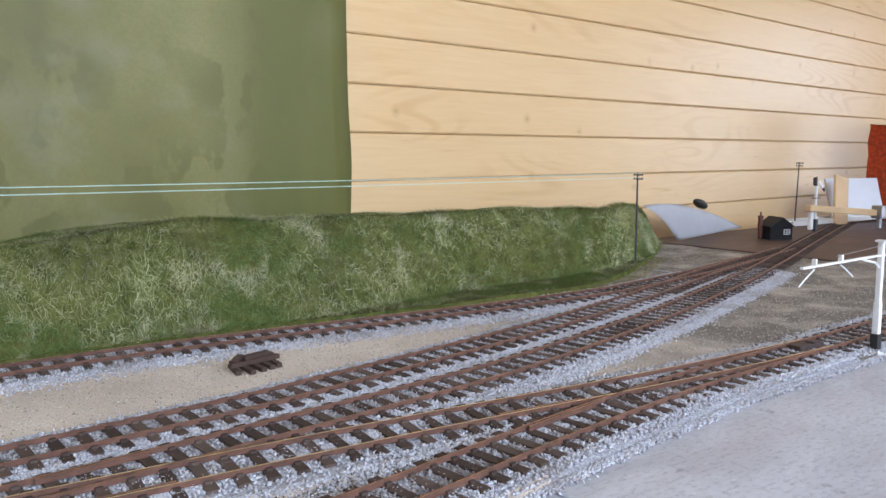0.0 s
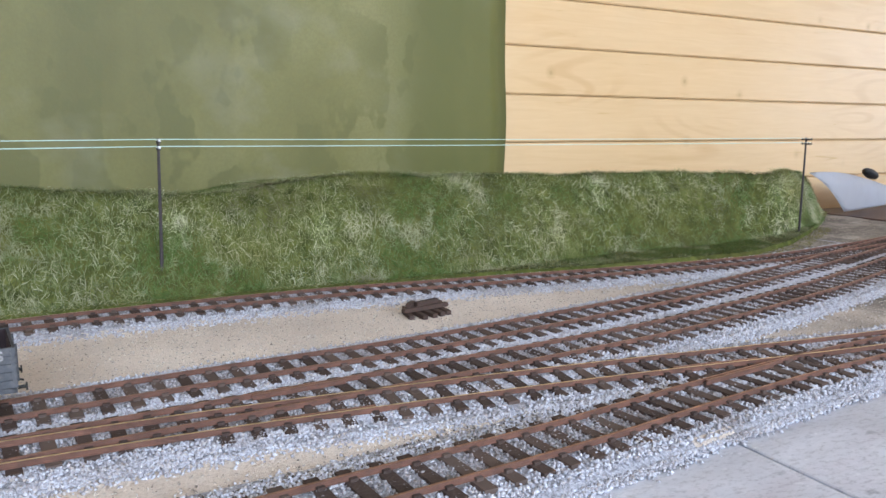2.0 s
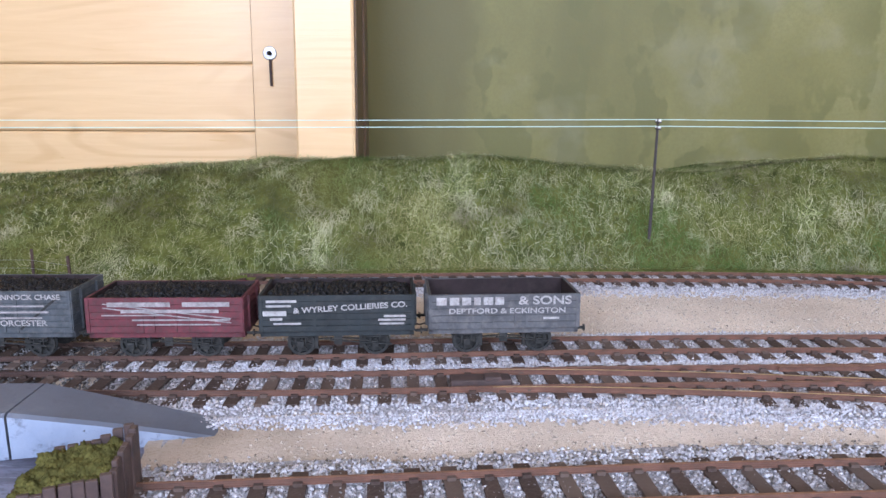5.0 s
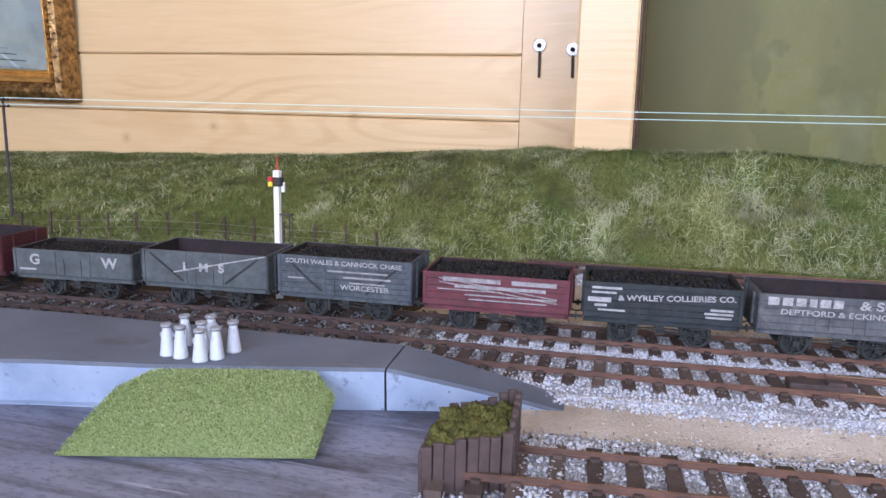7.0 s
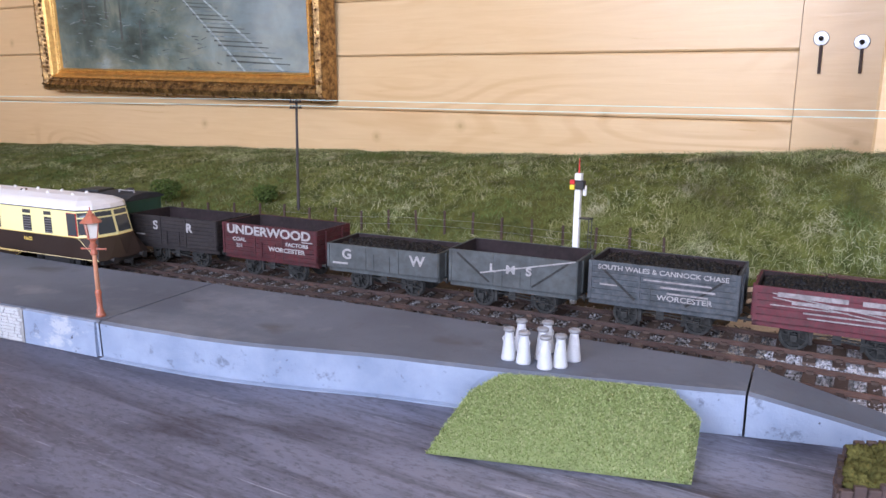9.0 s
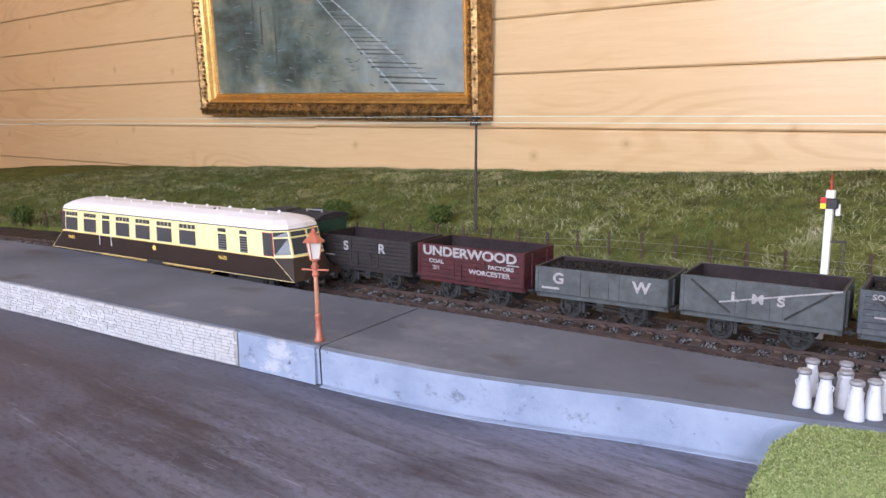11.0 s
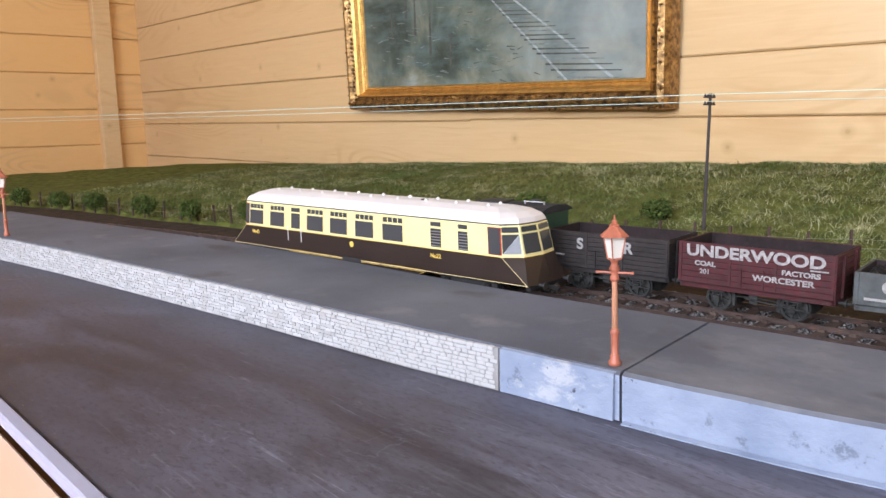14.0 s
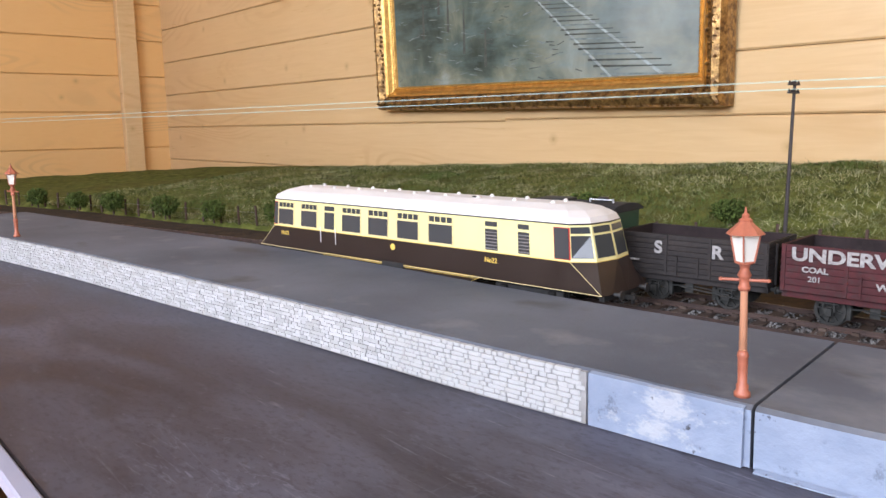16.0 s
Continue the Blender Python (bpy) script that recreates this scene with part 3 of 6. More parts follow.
D = curve_y([(-0.5, 0.93), (-0.3, 0.935), (-0.2, 0.942), (0, 0.963), (0.07, 0.968), (0.18, 0.972), (0.3, 0.97), (0.43, 0.958), (0.6, 0.94), (0.74, 0.924), (0.95, 0.915), (1.2, 0.945), (1.5, 1.01)])
E = curve_y([(-0.12, 0.631), (-0.03, 0.638), (0.1, 0.635), (0.19, 0.628), (0.26, 0.622), (0.34, 0.614), (0.44, 0.602), (0.55, 0.586), (0.65, 0.574), (0.78, 0.562), (0.9, 0.557)])
P_FRONT = curve_y([(-1.9, 0.262), (-1.6, 0.312), (-1.45, 0.335), (-1.3, 0.353), (-1.1, 0.377), (-0.94, 0.392), (-0.85, 0.404), (-0.78, 0.412), (-0.73, 0.418), (-0.68, 0.426), (-0.635, 0.438), (-0.6, 0.45), (-0.57, 0.461), (-0.51, 0.475), (-0.44, 0.494), (-0.38, 0.514), (-0.3, 0.539), (-0.2, 0.56)], 3)
P_BACK = curve_y([(-1.9, 0.398), (-1.8, 0.412), (-1.6, 0.445), (-1.37, 0.482), (-1.2, 0.5), (-1.06, 0.508), (-0.96, 0.514), (-0.87, 0.524), (-0.8, 0.533), (-0.73, 0.541), (-0.62, 0.553), (-0.5, 0.561), (-0.4, 0.567), (-0.3, 0.574), (-0.2, 0.58)], 3)
FOOT = curve_y([(-3.1, 0.26), (-2.8, 0.36), (-2.3, 0.47), (-2.05, 0.545), (-1.8, 0.585), (-1.45, 0.665), (-1.2, 0.722), (-1.0, 0.762), (-0.75, 0.795), (-0.5, 0.812), (-0.42, 0.88), (-0.33, 0.975), (-0.1, 1.0), (0.2, 1.018), (0.45, 1.008), (0.65, 0.985), (0.95, 0.975), (1.1, 1.03), (1.25, 1.11), (1.4, 1.2), (1.56, 1.31)], 4)
CREST_Z = curve_y([(-3.1, 0.014), (-2.8, 0.03), (-1.9, 0.06), (-1.2, 0.084), (-0.85, 0.097), (-0.5, 0.117), (-0.35, 0.125), (-0.22, 0.134), (-0.05, 0.131), (0.06, 0.118), (0.18, 0.116), (0.3, 0.131), (0.38, 0.134), (0.6, 0.13), (0.8, 0.128), (1.0, 0.124), (1.25, 0.119), (1.38, 0.108), (1.46, 0.075), (1.56, 0.03)], 2)


def bank(x, y):
    """Height of the grass bank."""
    f, top = FOOT(x), CREST_Z(x)
    crest = 1.1 if x > -0.3 else 1.1 + (max(f + 0.26, 1.1) - 1.1) * min(1.0, max(0.0, (-0.335 - x) / 0.06))
    s = (y - f) / max(crest - f, 0.05)
    flat = max(0.0, min(1.0, (x - 0.45) / 0.3)) * max(0.0, min(1.0, (1.3 - x) / 0.12)) * 0.58
    s = s if s <= 0 else max(0.001, (s - flat) / (1 - flat))
    if s <= 0:
        h = 0.012
    elif s >= 1:
        h = top - 0.05 * min(1.0, (s - 1)) * 0.4
    else:
        e = 1 - (1 - s) ** 2.0
        e = e * 0.75 + (3 * s * s - 2 * s ** 3) * 0.25
        h = 0.012 + (top - 0.012) * e
    return h + 0.006 * noise.noise((x * 9, y * 9, 3.3)) * min(1, max(0, s * 3)) + 0.003 * noise.noise((x * 30, y * 30, 1.1)) * min(1, max(0, s * 3))


# ---- the room ----
def plank_wall(name, x0, x1, y, z0, grooves, thick, label, along="x", flip=1, mat=None):
    mat = mat or M["wall"]
    wall = empty(name)
    tagged(wall, label, "wall", kind="structure")
    bm = boxes((((x0 + x1) / 2, y + flip * (thick * 0.5 + 0.012), (z0 + grooves[-1]) / 2), (x1 - x0, thick, grooves[-1] - z0))) if along == "x" else boxes(((y + flip * (thick * 0.5 + 0.012), (x0 + x1) / 2, (z0 + grooves[-1]) / 2), (thick, x1 - x0, grooves[-1] - z0)))
    part("backing", bm, mat, wall)
    zs = [z0] + grooves
    for a, b in zip(zs, zs[1:]):
        c, s = ((x0 + x1) / 2, y + flip * 0.006, (a + b) / 2), (x1 - x0, 0.011, b - a - 0.0015)
        if along == "y":
            c, s = (c[1], c[0], c[2]), (s[1], s[0], s[2])
        bm = bmesh.new()
        box(bm, c, s)
        axis = 0 if along == "x" else 1
        long_edges = [e for e in bm.edges if abs(e.verts[0].co[axis] - e.verts[1].co[axis]) > 0.1]
        bmesh.ops.bevel(bm, geom=long_edges, offset=0.003, segments=1, affect="EDGES", profile=0.5)
        part("plank", bm, mat, wall)
    return wall


LOW, HIGH = -0.95, 1.45
g_left = [round(0.155 + 0.1035 * i, 4) for i in range(-10, 13)]
g_right = [round(0.2555 + 0.089 * i, 4) for i in range(-13, 14)]
g_corner = [round(0.152 + 0.122 * i, 4) for i in range(-8, 11)]
plank_wall("wall_north", -1.8, -0.434, 1.328, LOW, g_left, 0.06, "cream painted horizontal pine boards behind the model railway")
plank_wall("wall_north_left", -3.62, -1.8, 1.328, LOW, g_corner, 0.06, "cream painted wide pine boards towards the room's corner")
right_wall = plank_wall("wall_north_right", 0.55, 4.3, 1.388, LOW, g_right, 0.06, "cream painted horizontal pine boards lit by daylight")
right_wall.matrix_basis = Matrix.Translation((0.75, 1.388, 0)) @ pose(0, 0, 0, 0, 0, 2.86) @ Matrix.Translation((-0.75, -1.388, 0))
g_west = [round(0.0775 + 0.1325 * i, 4) for i in range(-7, 11)]
# end wall takes the copy that carries the warm reflected light in its colour
plank_wall("wall_west", -2.1, 1.35, -3.62, LOW, g_west, 0.06, "cream painted pine boards on the end wall, warm reflected light tinted in", "y", -1, M["wall_warm_lit"])
# added out of view to keep the sky from showing past the post
part("wall_back", boxes(((0.3, 1.66, 0.25), (8.0, 0.04, 2.4))), M["wall"])
tagged(bpy.data.objects["wall_back"], "unseen cream wall added behind the boarding to shut out the sky", "wall", kind="structure")
# boards with upright edges
part("wall_panel", boxes(((-0.3615, 1.334, 0.25), (0.143, 0.012, 2.3))), M["wall"])
tagged(bpy.data.objects["wall_panel"], "smooth cream painted upright board beside the backdrop", "wall panel", kind="structure")
post = part("door_post", boxes(((-0.283, 1.171, 0.76), (0.076, 0.108, 1.28)), bevel=0.003), M["wall"])
tagged(post, "cream painted upright post beside the green backdrop", "post", kind="structure")
trim = empty("trim")
tagged(trim, "dark brown varnished strips on the side of the post", "trim", kind="structure")
part("strip", boxes(((-0.2438, 1.140, 0.25), (0.003, 0.03, 2.3)), bevel=0.001), M["brown_trim"], trim)
part("strip", boxes(((-0.2442, 1.173, 0.25), (0.002, 0.026, 2.3)), bevel=0.0008), M["brown_trim"], trim)
part("strip", boxes(((-0.2432, 1.206, 0.25), (0.004, 0.03, 2.3)), bevel=0.001), M["brown_trim"], trim)
batten = part("wall_batten", boxes(((-3.603, 1.187, 0.25), (0.034, 0.066, 2.3)), bevel=0.003), M["wall"])
tagged(batten, "upright cream painted batten on the end wall", "batten", kind="structure")

part("wall_south", boxes(((0.3, -2.03, -0.195), (8.0, 0.06, 1.51)), ((0.3, -2.03, 1.435), (8.0, 0.06, 0.03)), ((-2.66, -2.03, 0.99), (1.92, 0.06, 0.86)), ((0.1, -2.03, 0.99), (0.6, 0.06, 0.86)), ((3.05, -2.03, 0.99), (2.3, 0.06, 0.86))), M["wall"])
tagged(bpy.data.objects["wall_south"], "cream wall with two window openings", "wall", kind="structure")
part("wall_east", boxes(((4.22, -0.3, -0.495), (0.06, 3.5, 0.91)), ((4.22, -0.3, 1.195), (0.06, 3.5, 0.51)), ((4.22, 1.17, 0.45), (0.06, 0.44, 0.98)), ((4.22, -1.15, 0.45), (0.06, 1.8, 0.98))), M["wall"])
tagged(bpy.data.objects["wall_east"], "cream wall with one window opening", "wall", kind="structure")
part("floor", boxes(((0.3, -0.3, LOW - 0.02), (8.0, 3.6, 0.04))), M["floorboards"])
tagged(bpy.data.objects["floor"], "brown boarded floor of the room", "floor", kind="structure")
# never in view; white so that it throws daylight down on the layout
part("ceiling", boxes(((0.3, -0.3, HIGH + 0.02), (8.0, 3.6, 0.04))), M["ceiling"])
tagged(bpy.data.objects["ceiling"], "unseen ceiling, white to bounce daylight onto the layout", "ceiling", kind="structure")


def backdrop():
    bm = bmesh.new()
    rows, cols = 40, 30
    grid = []
    for j in range(rows + 1):
        z = 0.05 + 1.0 * j / rows
        right = 0.757 + 0.006 * noise.noise((0, z * 7, 2)) - 0.012 * (z - 0.2)
        grid.append([])
        for i in range(cols + 1):
            x = -0.29 + (right + 0.29) * i / cols
            y = 1.372 - 0.03 * (1 - i / cols) ** 1.5 + 0.004 * noise.noise((x * 3, z * 2, 5))
            grid[-1].append(bm.verts.new((x, y, z)))
    for j in range(rows):
        for i in range(cols):
            bm.faces.new((grid[j][i], grid[j][i + 1], grid[j + 1][i + 1], grid[j + 1][i]))
    rim = bmesh.ops.extrude_edge_only(bm, edges=[e for e in bm.edges if e.is_boundary])
    bmesh.ops.translate(bm, verts=[v for v in rim["geom"] if isinstance(v, bmesh.types.BMVert)], vec=(0, 0.004, 0))
    ob = part("backdrop_board", bm, M["backdrop"], smooth=True)
    tagged(ob, "mottled green hand-painted backdrop sheet with an uneven edge", "backdrop", kind="structure")


backdrop()

# ---- the baseboard ----
def board(name, x0, x1, y0, y1, mat, label):
    bm = boxes((((x0 + x1) / 2, (y0 + y1) / 2, -0.006), (x1 - x0, y1 - y0, 0.012)), bevel=0.0008)
    return tagged(part(name, bm, mat), label, "baseboard", kind="structure")


# boards 0 and 2 use the copy with the gloss reflection coloured in
board("baseboard_0", -0.118, 0.3925, 0.185, 1.3, M["yard_pale"], "baseboard beside the front siding, window sheen coloured in as pale grey")
board("baseboard_1", -3.1, -0.12, 0.185, 1.3, M["yard"], "streaky grey-brown painted baseboard in front of the platform")
board("baseboard_2", 0.3955, 1.55, 0.185, 1.3, M["yard_pale"], "baseboard with a dark joint, window sheen coloured in as pale grey")
board("baseboard_3", 1.553, 3.3, 0.185, 1.36, M["brown_board"], "brown painted baseboard at the far end")
strip = part("edge_strip", boxes(((-0.14, 0.1795, -0.002), (6.9, 0.008, 0.008)), bevel=0.001), M["pale_edge"])
tagged(strip, "pale lilac edging strip along the baseboard", "edging", kind="structure")
shelf = part("front_shelf", boxes(((-0.14, -0.13, -0.0175), (6.9, 0.61, 0.02)), bevel=0.002), M["peach"])
tagged(shelf, "peach painted shelf below the baseboard edge", "shelf", kind="structure")
apron = part("apron", boxes(((-0.14, 0.162, -0.48), (6.9, 0.02, 0.9))), M["peach"])
tagged(apron, "peach painted boarding under the baseboard", "panel", kind="structure")


def front_edge(x):
    """Where the scenic ground begins behind the yard."""
    if x < -0.285:
        return P_BACK(x) - 0.02
    if x < -0.25:
        return P_BACK(x) - 0.02 + ((C(x) - 0.05) - (P_BACK(x) - 0.02)) * (x + 0.285) / 0.035
    return C(max(x, -0.31)) - 0.046 + 0.004 * noise.noise((x * 12, 0, 0))


def ground_height(x, y):
    return 0.0045 + 0.0012 * noise.noise((x * 14, y * 14, 0)) + 0.0006 * noise.noise((x * 60, y * 60, 4))


def track_gap(x, y):
    """Distance to the nearest track's centre line."""
    runs = ((A, -2.3, 1.35), (B, -1.7, 1.0), (C, -0.3, 1.25), (D, -0.3, 1.2), (E, -0.05, 0.85))
    return min([abs(y - f(x)) for f, lo, hi in runs if lo <= x <= hi] or [1.0])


def bed_height(x, y):
    """The ground with the ballast bed raised under the tracks."""
    return ground_height(x, y) + 0.0022 * max(0.0, min(1.0, (0.054 - track_gap(x, y)) / 0.018))


def scenic_ground():
    bm = bmesh.new()
    nx, ny = 500, 80
    rows = []
    for i in range(nx + 1):
        x = -2.75 + 5.0 * i / nx
        y0, y1 = front_edge(max(x, -1.88) if x < 0 else x), max(FOOT(min(x, 1.5)) + 0.05, 1.25 if x > 1.2 else 0)
        row = []
        for j in range(ny + 1):
            y = y0 + (y1 - y0) * j / ny
            row.append(bm.verts.new((x, y, bed_height(x, y) if j else 0.0005)))
        rows.append(row)
    for a, b in zip(rows, rows[1:]):
        for j in range(ny):
            f = bm.faces.new((a[j], b[j], b[j + 1], a[j + 1]))
            f.material_index = 2 if a[j].co.x > -0.36 and track_gap(a[j].co.x, a[j].co.y) < 0.047 else 1 if a[j].co.x + 0.05 * noise.noise((a[j].co.x * 20, a[j].co.y * 20, 0)) < -0.4 and a[j].co.y > P_BACK(max(a[j].co.x, -1.88)) - 0.03 else 0
    ob = part("ground", bm, [M["sand"], M["dirt"], M["bed"]], smooth=True)
    tagged(ob, "sandy buff ground between the sidings", "ground", kind="structure")


scenic_ground()


def embankment():
    bm = bmesh.new()
    nx, ny = 260, 46
    rows = []
    for i in range(nx + 1):
        x = -3.09 + 4.64 * i / nx
        f = FOOT(x)
        y1 = 1.322 if x < -0.25 else 1.34
        row = []
        for j in range(ny + 1):
            y = f - 0.012 + (y1 - f + 0.012) * (j / ny) ** 1.2
            row.append(bm.verts.new((x, y, bank(x, y) - (0.012 if j == 0 else 0))))
        rows.append(row)
    for a, b in zip(rows, rows[1:]):
        for j in range(ny):
            bm.faces.new((a[j], b[j], b[j + 1], a[j + 1]))
    ob = part("embankment", bm, M["soil"], smooth=True)
    tagged(ob, "long grass covered railway embankment along the wall", "embankment", kind="structure")


embankment()


# ---- stuff made of very many small pieces ----
def raw(name, verts, faces, material, label, category):
    me = bpy.data.meshes.new(name)
    nv, nf, k = len(verts), len(faces), faces.shape[1]
    me.vertices.add(nv)
    me.vertices.foreach_set("co", verts.astype(np.float32).ravel())
    me.loops.add(nf * k)
    me.loops.foreach_set("vertex_index", faces.astype(np.int32).ravel())
    me.polygons.add(nf)
    me.polygons.foreach_set("loop_start", np.arange(0, nf * k, k, dtype=np.int32))
    me.update(calc_edges=True)
    me.validate()
    me.materials.append(material)
    return tagged(new(name, me), label, category, kind="stuff")


OCT_V = np.array([(1, 0, 0), (0, 1, 0), (-1, 0, 0), (0, -1, 0), (0, 0, 1), (0, 0, -1)], float)
OCT_F = np.array([(0, 1, 4), (1, 2, 4), (2, 3, 4), (3, 0, 4), (1, 0, 5), (2, 1, 5), (3, 2, 5), (0, 3, 5)])


def chips(name, pts, size, material, label, category="ballast", flat=0.75):
    pts = np.array(pts)
    n = len(pts)
    rs = np.random.RandomState(n % 1000 + 7)
    s = size * (0.6 + 0.8 * rs.rand(n))[:, None, None]
    v = OCT_V[None] * (0.65 + 0.7 * rs.rand(n, 6, 1)) * s
    v[:, :, 2] *= flat
    a = rs.rand(n) * 6.283
    ca, sa = np.cos(a)[:, None], np.sin(a)[:, None]
    tilt = rs.rand(n) * 1.5
    ct, st = np.cos(tilt)[:, None], np.sin(tilt)[:, None]
    x, y, z = v[..., 0], v[..., 1], v[..., 2]
    y, z = y * ct - z * st, y * st + z * ct
    v = np.stack([x * ca - y * sa, x * sa + y * ca, z], -1) + pts[:, None, :]
    f = OCT_F[None] + (np.arange(n) * 6)[:, None, None]
    return raw(name, v.reshape(-1, 3), f.reshape(-1, 3), material, label, category)


def ballast(name, f, x0, x1, count, half, material, label, size=0.0013, near_extra=0.0, spread=0.006, stained=True):
    rs = np.random.RandomState(int((x1 - x0) * 100) + count % 97)
    clean, worn = [], []
    for _ in range(count):
        x = x0 + (x1 - x0) * rs.rand()
        h = half + spread * rs.randn()
        o = (rs.rand() * 2 - 1) * h
        if near_extra and rs.rand() < 0.3:
            o = -half - abs(rs.randn()) * near_extra
        y = f(x) + o
        p = (x, y, (bed_height(x, y) + 0.0003 if y > front_edge(x) + 0.002 else 0.001) + 0.0008 * rs.rand())
        (worn if stained and abs(o) < 0.02 + 0.008 * noise.noise((x * 25, o * 60, 3)) else clean).append(p)
    chips(name, clean, size, material, label)
    if worn:
        chips(name, worn, size, M["worn_chips"], "oil-stained chippings between the rails")


ballast("ballast", A, -0.3, 1.35, 44000, 0.045, M["chips"], "pale grey granite chippings round the main line", near_extra=0.007)
ballast("ballast", B, -0.36, 1.0, 32000, 0.043, M["chips"], "pale grey granite chippings round the wagon siding")
ballast("ballast", C, -0.3, 1.25, 44000, 0.045, M["chips"], "pale grey granite chippings round the front siding", near_extra=0.004)
ballast("ballast", D, -0.3, 1.2, 25000, 0.04, M["chips"], "pale grey granite chippings round the back siding", near_extra=0.012)
ballast("ballast", E, -0.05, 0.85, 14000, 0.042, M["chips"], "pale grey granite chippings under the crossover", near_extra=0.006)
ballast("ballast", A, -1.8, -0.28, 18000, 0.04, M["dirty_chips"], "dirty brown chippings along the platform line", 0.0011, stained=False)
ballast("ballast", B, -1.6, -0.34, 18000, 0.038, M["dirty_chips"], "dirty brown chippings under the standing wagons", 0.0011, stained=False)
back_rs = np.random.RandomState(31)
chips("gravel", [(x, C(x) + 0.03 + abs(back_rs.randn()) * 0.009, 0.0066 + 0.0007 * back_rs.rand()) for x in back_rs.uniform(-0.29, 1.0, 7000)], 0.0009, M["sieved_chips"], "dark speckled gravel behind the front siding", "gravel")


def scattered(rs):
    while True:
        x = -0.22 + 1.75 * rs.rand()
        y = C(x) - 0.04 + (FOOT(min(x, 1.5)) - C(x) + 0.03) * rs.rand()
        if min(abs(y - f(x)) for f in (A, B, C, D)) > 0.04:
            return (x, y, ground_height(x, y) + 0.0002)


chip_rs = np.random.RandomState(21)
chips("gravel", [scattered(chip_rs) for _ in range(13000)], 0.0009, M["sand_chips"], "fine buff gravel scattered between the tracks", "gravel", 0.5)


def fibres(name, count, where, length, width, material, label, seed, lean=1.0):
    rs = np.random.RandomState(seed)
    V = np.zeros((count, 5, 3))
    k = 0
    while k < count:
        p = where(rs)
        if p is None:
            continue
        l = length * (0.5 + 0.9 * rs.rand())
        a, w = rs.rand() * 6.283, width * (0.7 + 0.6 * rs.rand())
        x, y, z, g = p
        d = np.array([math.cos(a), math.sin(a), g * math.sin(a)])
        b = np.array([-math.sin(a), math.cos(a), g * math.cos(a)]) * w
        up = np.array([0, -g * 0.7, 1.0]) / math.hypot(1, g * 0.7)
        curl = np.array([-math.sin(a), math.cos(a), g * math.cos(a)]) * l * rs.uniform(-0.45, 0.45)
        rise = (0.42 + 0.4 * rs.rand()) / lean
        p = np.array((x, y, z))
        m = p + d * l * 0.45 + up * l * 0.55 * rise
        t = p + d * l * 0.9 + curl + up * l * rise * (0.2 + 0.7 * rs.rand())
        V[k] = (p - b, p + b, m + b * 0.8, m - b * 0.8, t)
        k += 1
    F3 = np.array([(0, 1, 2), (0, 2, 3), (3, 2, 4)])
    f = F3[None] + (np.arange(count) * 5)[:, None, None]
    return raw(name, V.reshape(-1, 3), f.reshape(-1, 3), material, label, "grass")


def on_bank(x0, x1, clumpy):
    def where(rs):
        x = x0 + (x1 - x0) * rs.rand()
        f = FOOT(x)
        y = f - 0.01 + (1.325 - f) * rs.rand() ** 1.1
        if clumpy and noise.noise((x * 13, y * 13, 8.0)) + 0.5 * noise.noise((x * 31, y * 31, 2.0)) < 0.42 - 0.55 * max(0.0, (y - f) / (1.1 - f) - 0.55):
            return None
        h = bank(x, y)
        return (x, y, h - 0.0005, min(1.6, max(0.0, (bank(x, y + 0.01) - h) / 0.01)))
    return where


def on_foot(rs):
    x = -0.3 + 1.65 * rs.rand()
    f = FOOT(x)
    wide = max(0.0, min(1.0, (x - 0.4) / 0.3))
    y = f - 0.014 - 0.03 * wide + (0.03 + 0.10 * wide) * rs.rand()
    return (x, y, bank(x, y) - 0.0005 if y > f - 0.008 else bed_height(x, y), 0.0)


fibres("grass", 160000, on_bank(-0.5, 1.52, False), 0.0095, 0.00027, M["blade"], "short green static grass on the embankment", 3, 1.2)
fibres("grass", 80000, on_bank(-0.5, 1.52, True), 0.0135, 0.00024, M["blade_pale"], "long pale straw-green tufts on the embankment", 4, 1.1)
fibres("grass", 90000, on_bank(-2.2, -0.45, False), 0.009, 0.00036, M["blade"], "short green static grass behind the station", 5)
fibres("grass", 44000, on_bank(-2.0, -0.45, True), 0.011, 0.00025, M["blade_pale"], "pale tufts on the station bank", 6, 1.4)
fibres("grass", 34000, on_foot, 0.0035, 0.0004, M["foot_moss"], "short olive flock along the embankment foot", 7, 1.4)


# ---- tracks ----
def sleeper_mesh(width=0.0085):
    bm = bmesh.new()
    box(bm, (0, 0, 0.0066), (width, 0.062, 0.0046))
    for s in (-1, 1):
        box(bm, (0, s * 0.0172, 0.0098), (0.0046, 0.0062, 0.0020))
    return mesh_of("sleeper", bm, M["sleeper"])


RAIL_PROFILE = [(-0.0010, 0), (-0.0010, 0.0005), (-0.0004, 0.0008), (-0.0004, 0.0024), (-0.0008, 0.0027), (-0.0008, 0.0038), (0.0008, 0.0038), (0.0008, 0.0027), (0.0004, 0.0024), (0.0004, 0.0008), (0.0010, 0.0005), (0.0010, 0)]
RAIL_MATS = [0, 0, 0, 0, 0, 1, 0, 0, 0, 0, 0, 0]
SLEEPER = sleeper_mesh()
rng = random.Random(5)


def rail(parent, pts, label="", top="rail_top"):
    bm = bmesh.new()
    sweep(bm, pts, RAIL_PROFILE, True, RAIL_MATS)
    part("rail", bm, [M["rust"], M[top]], parent, label)


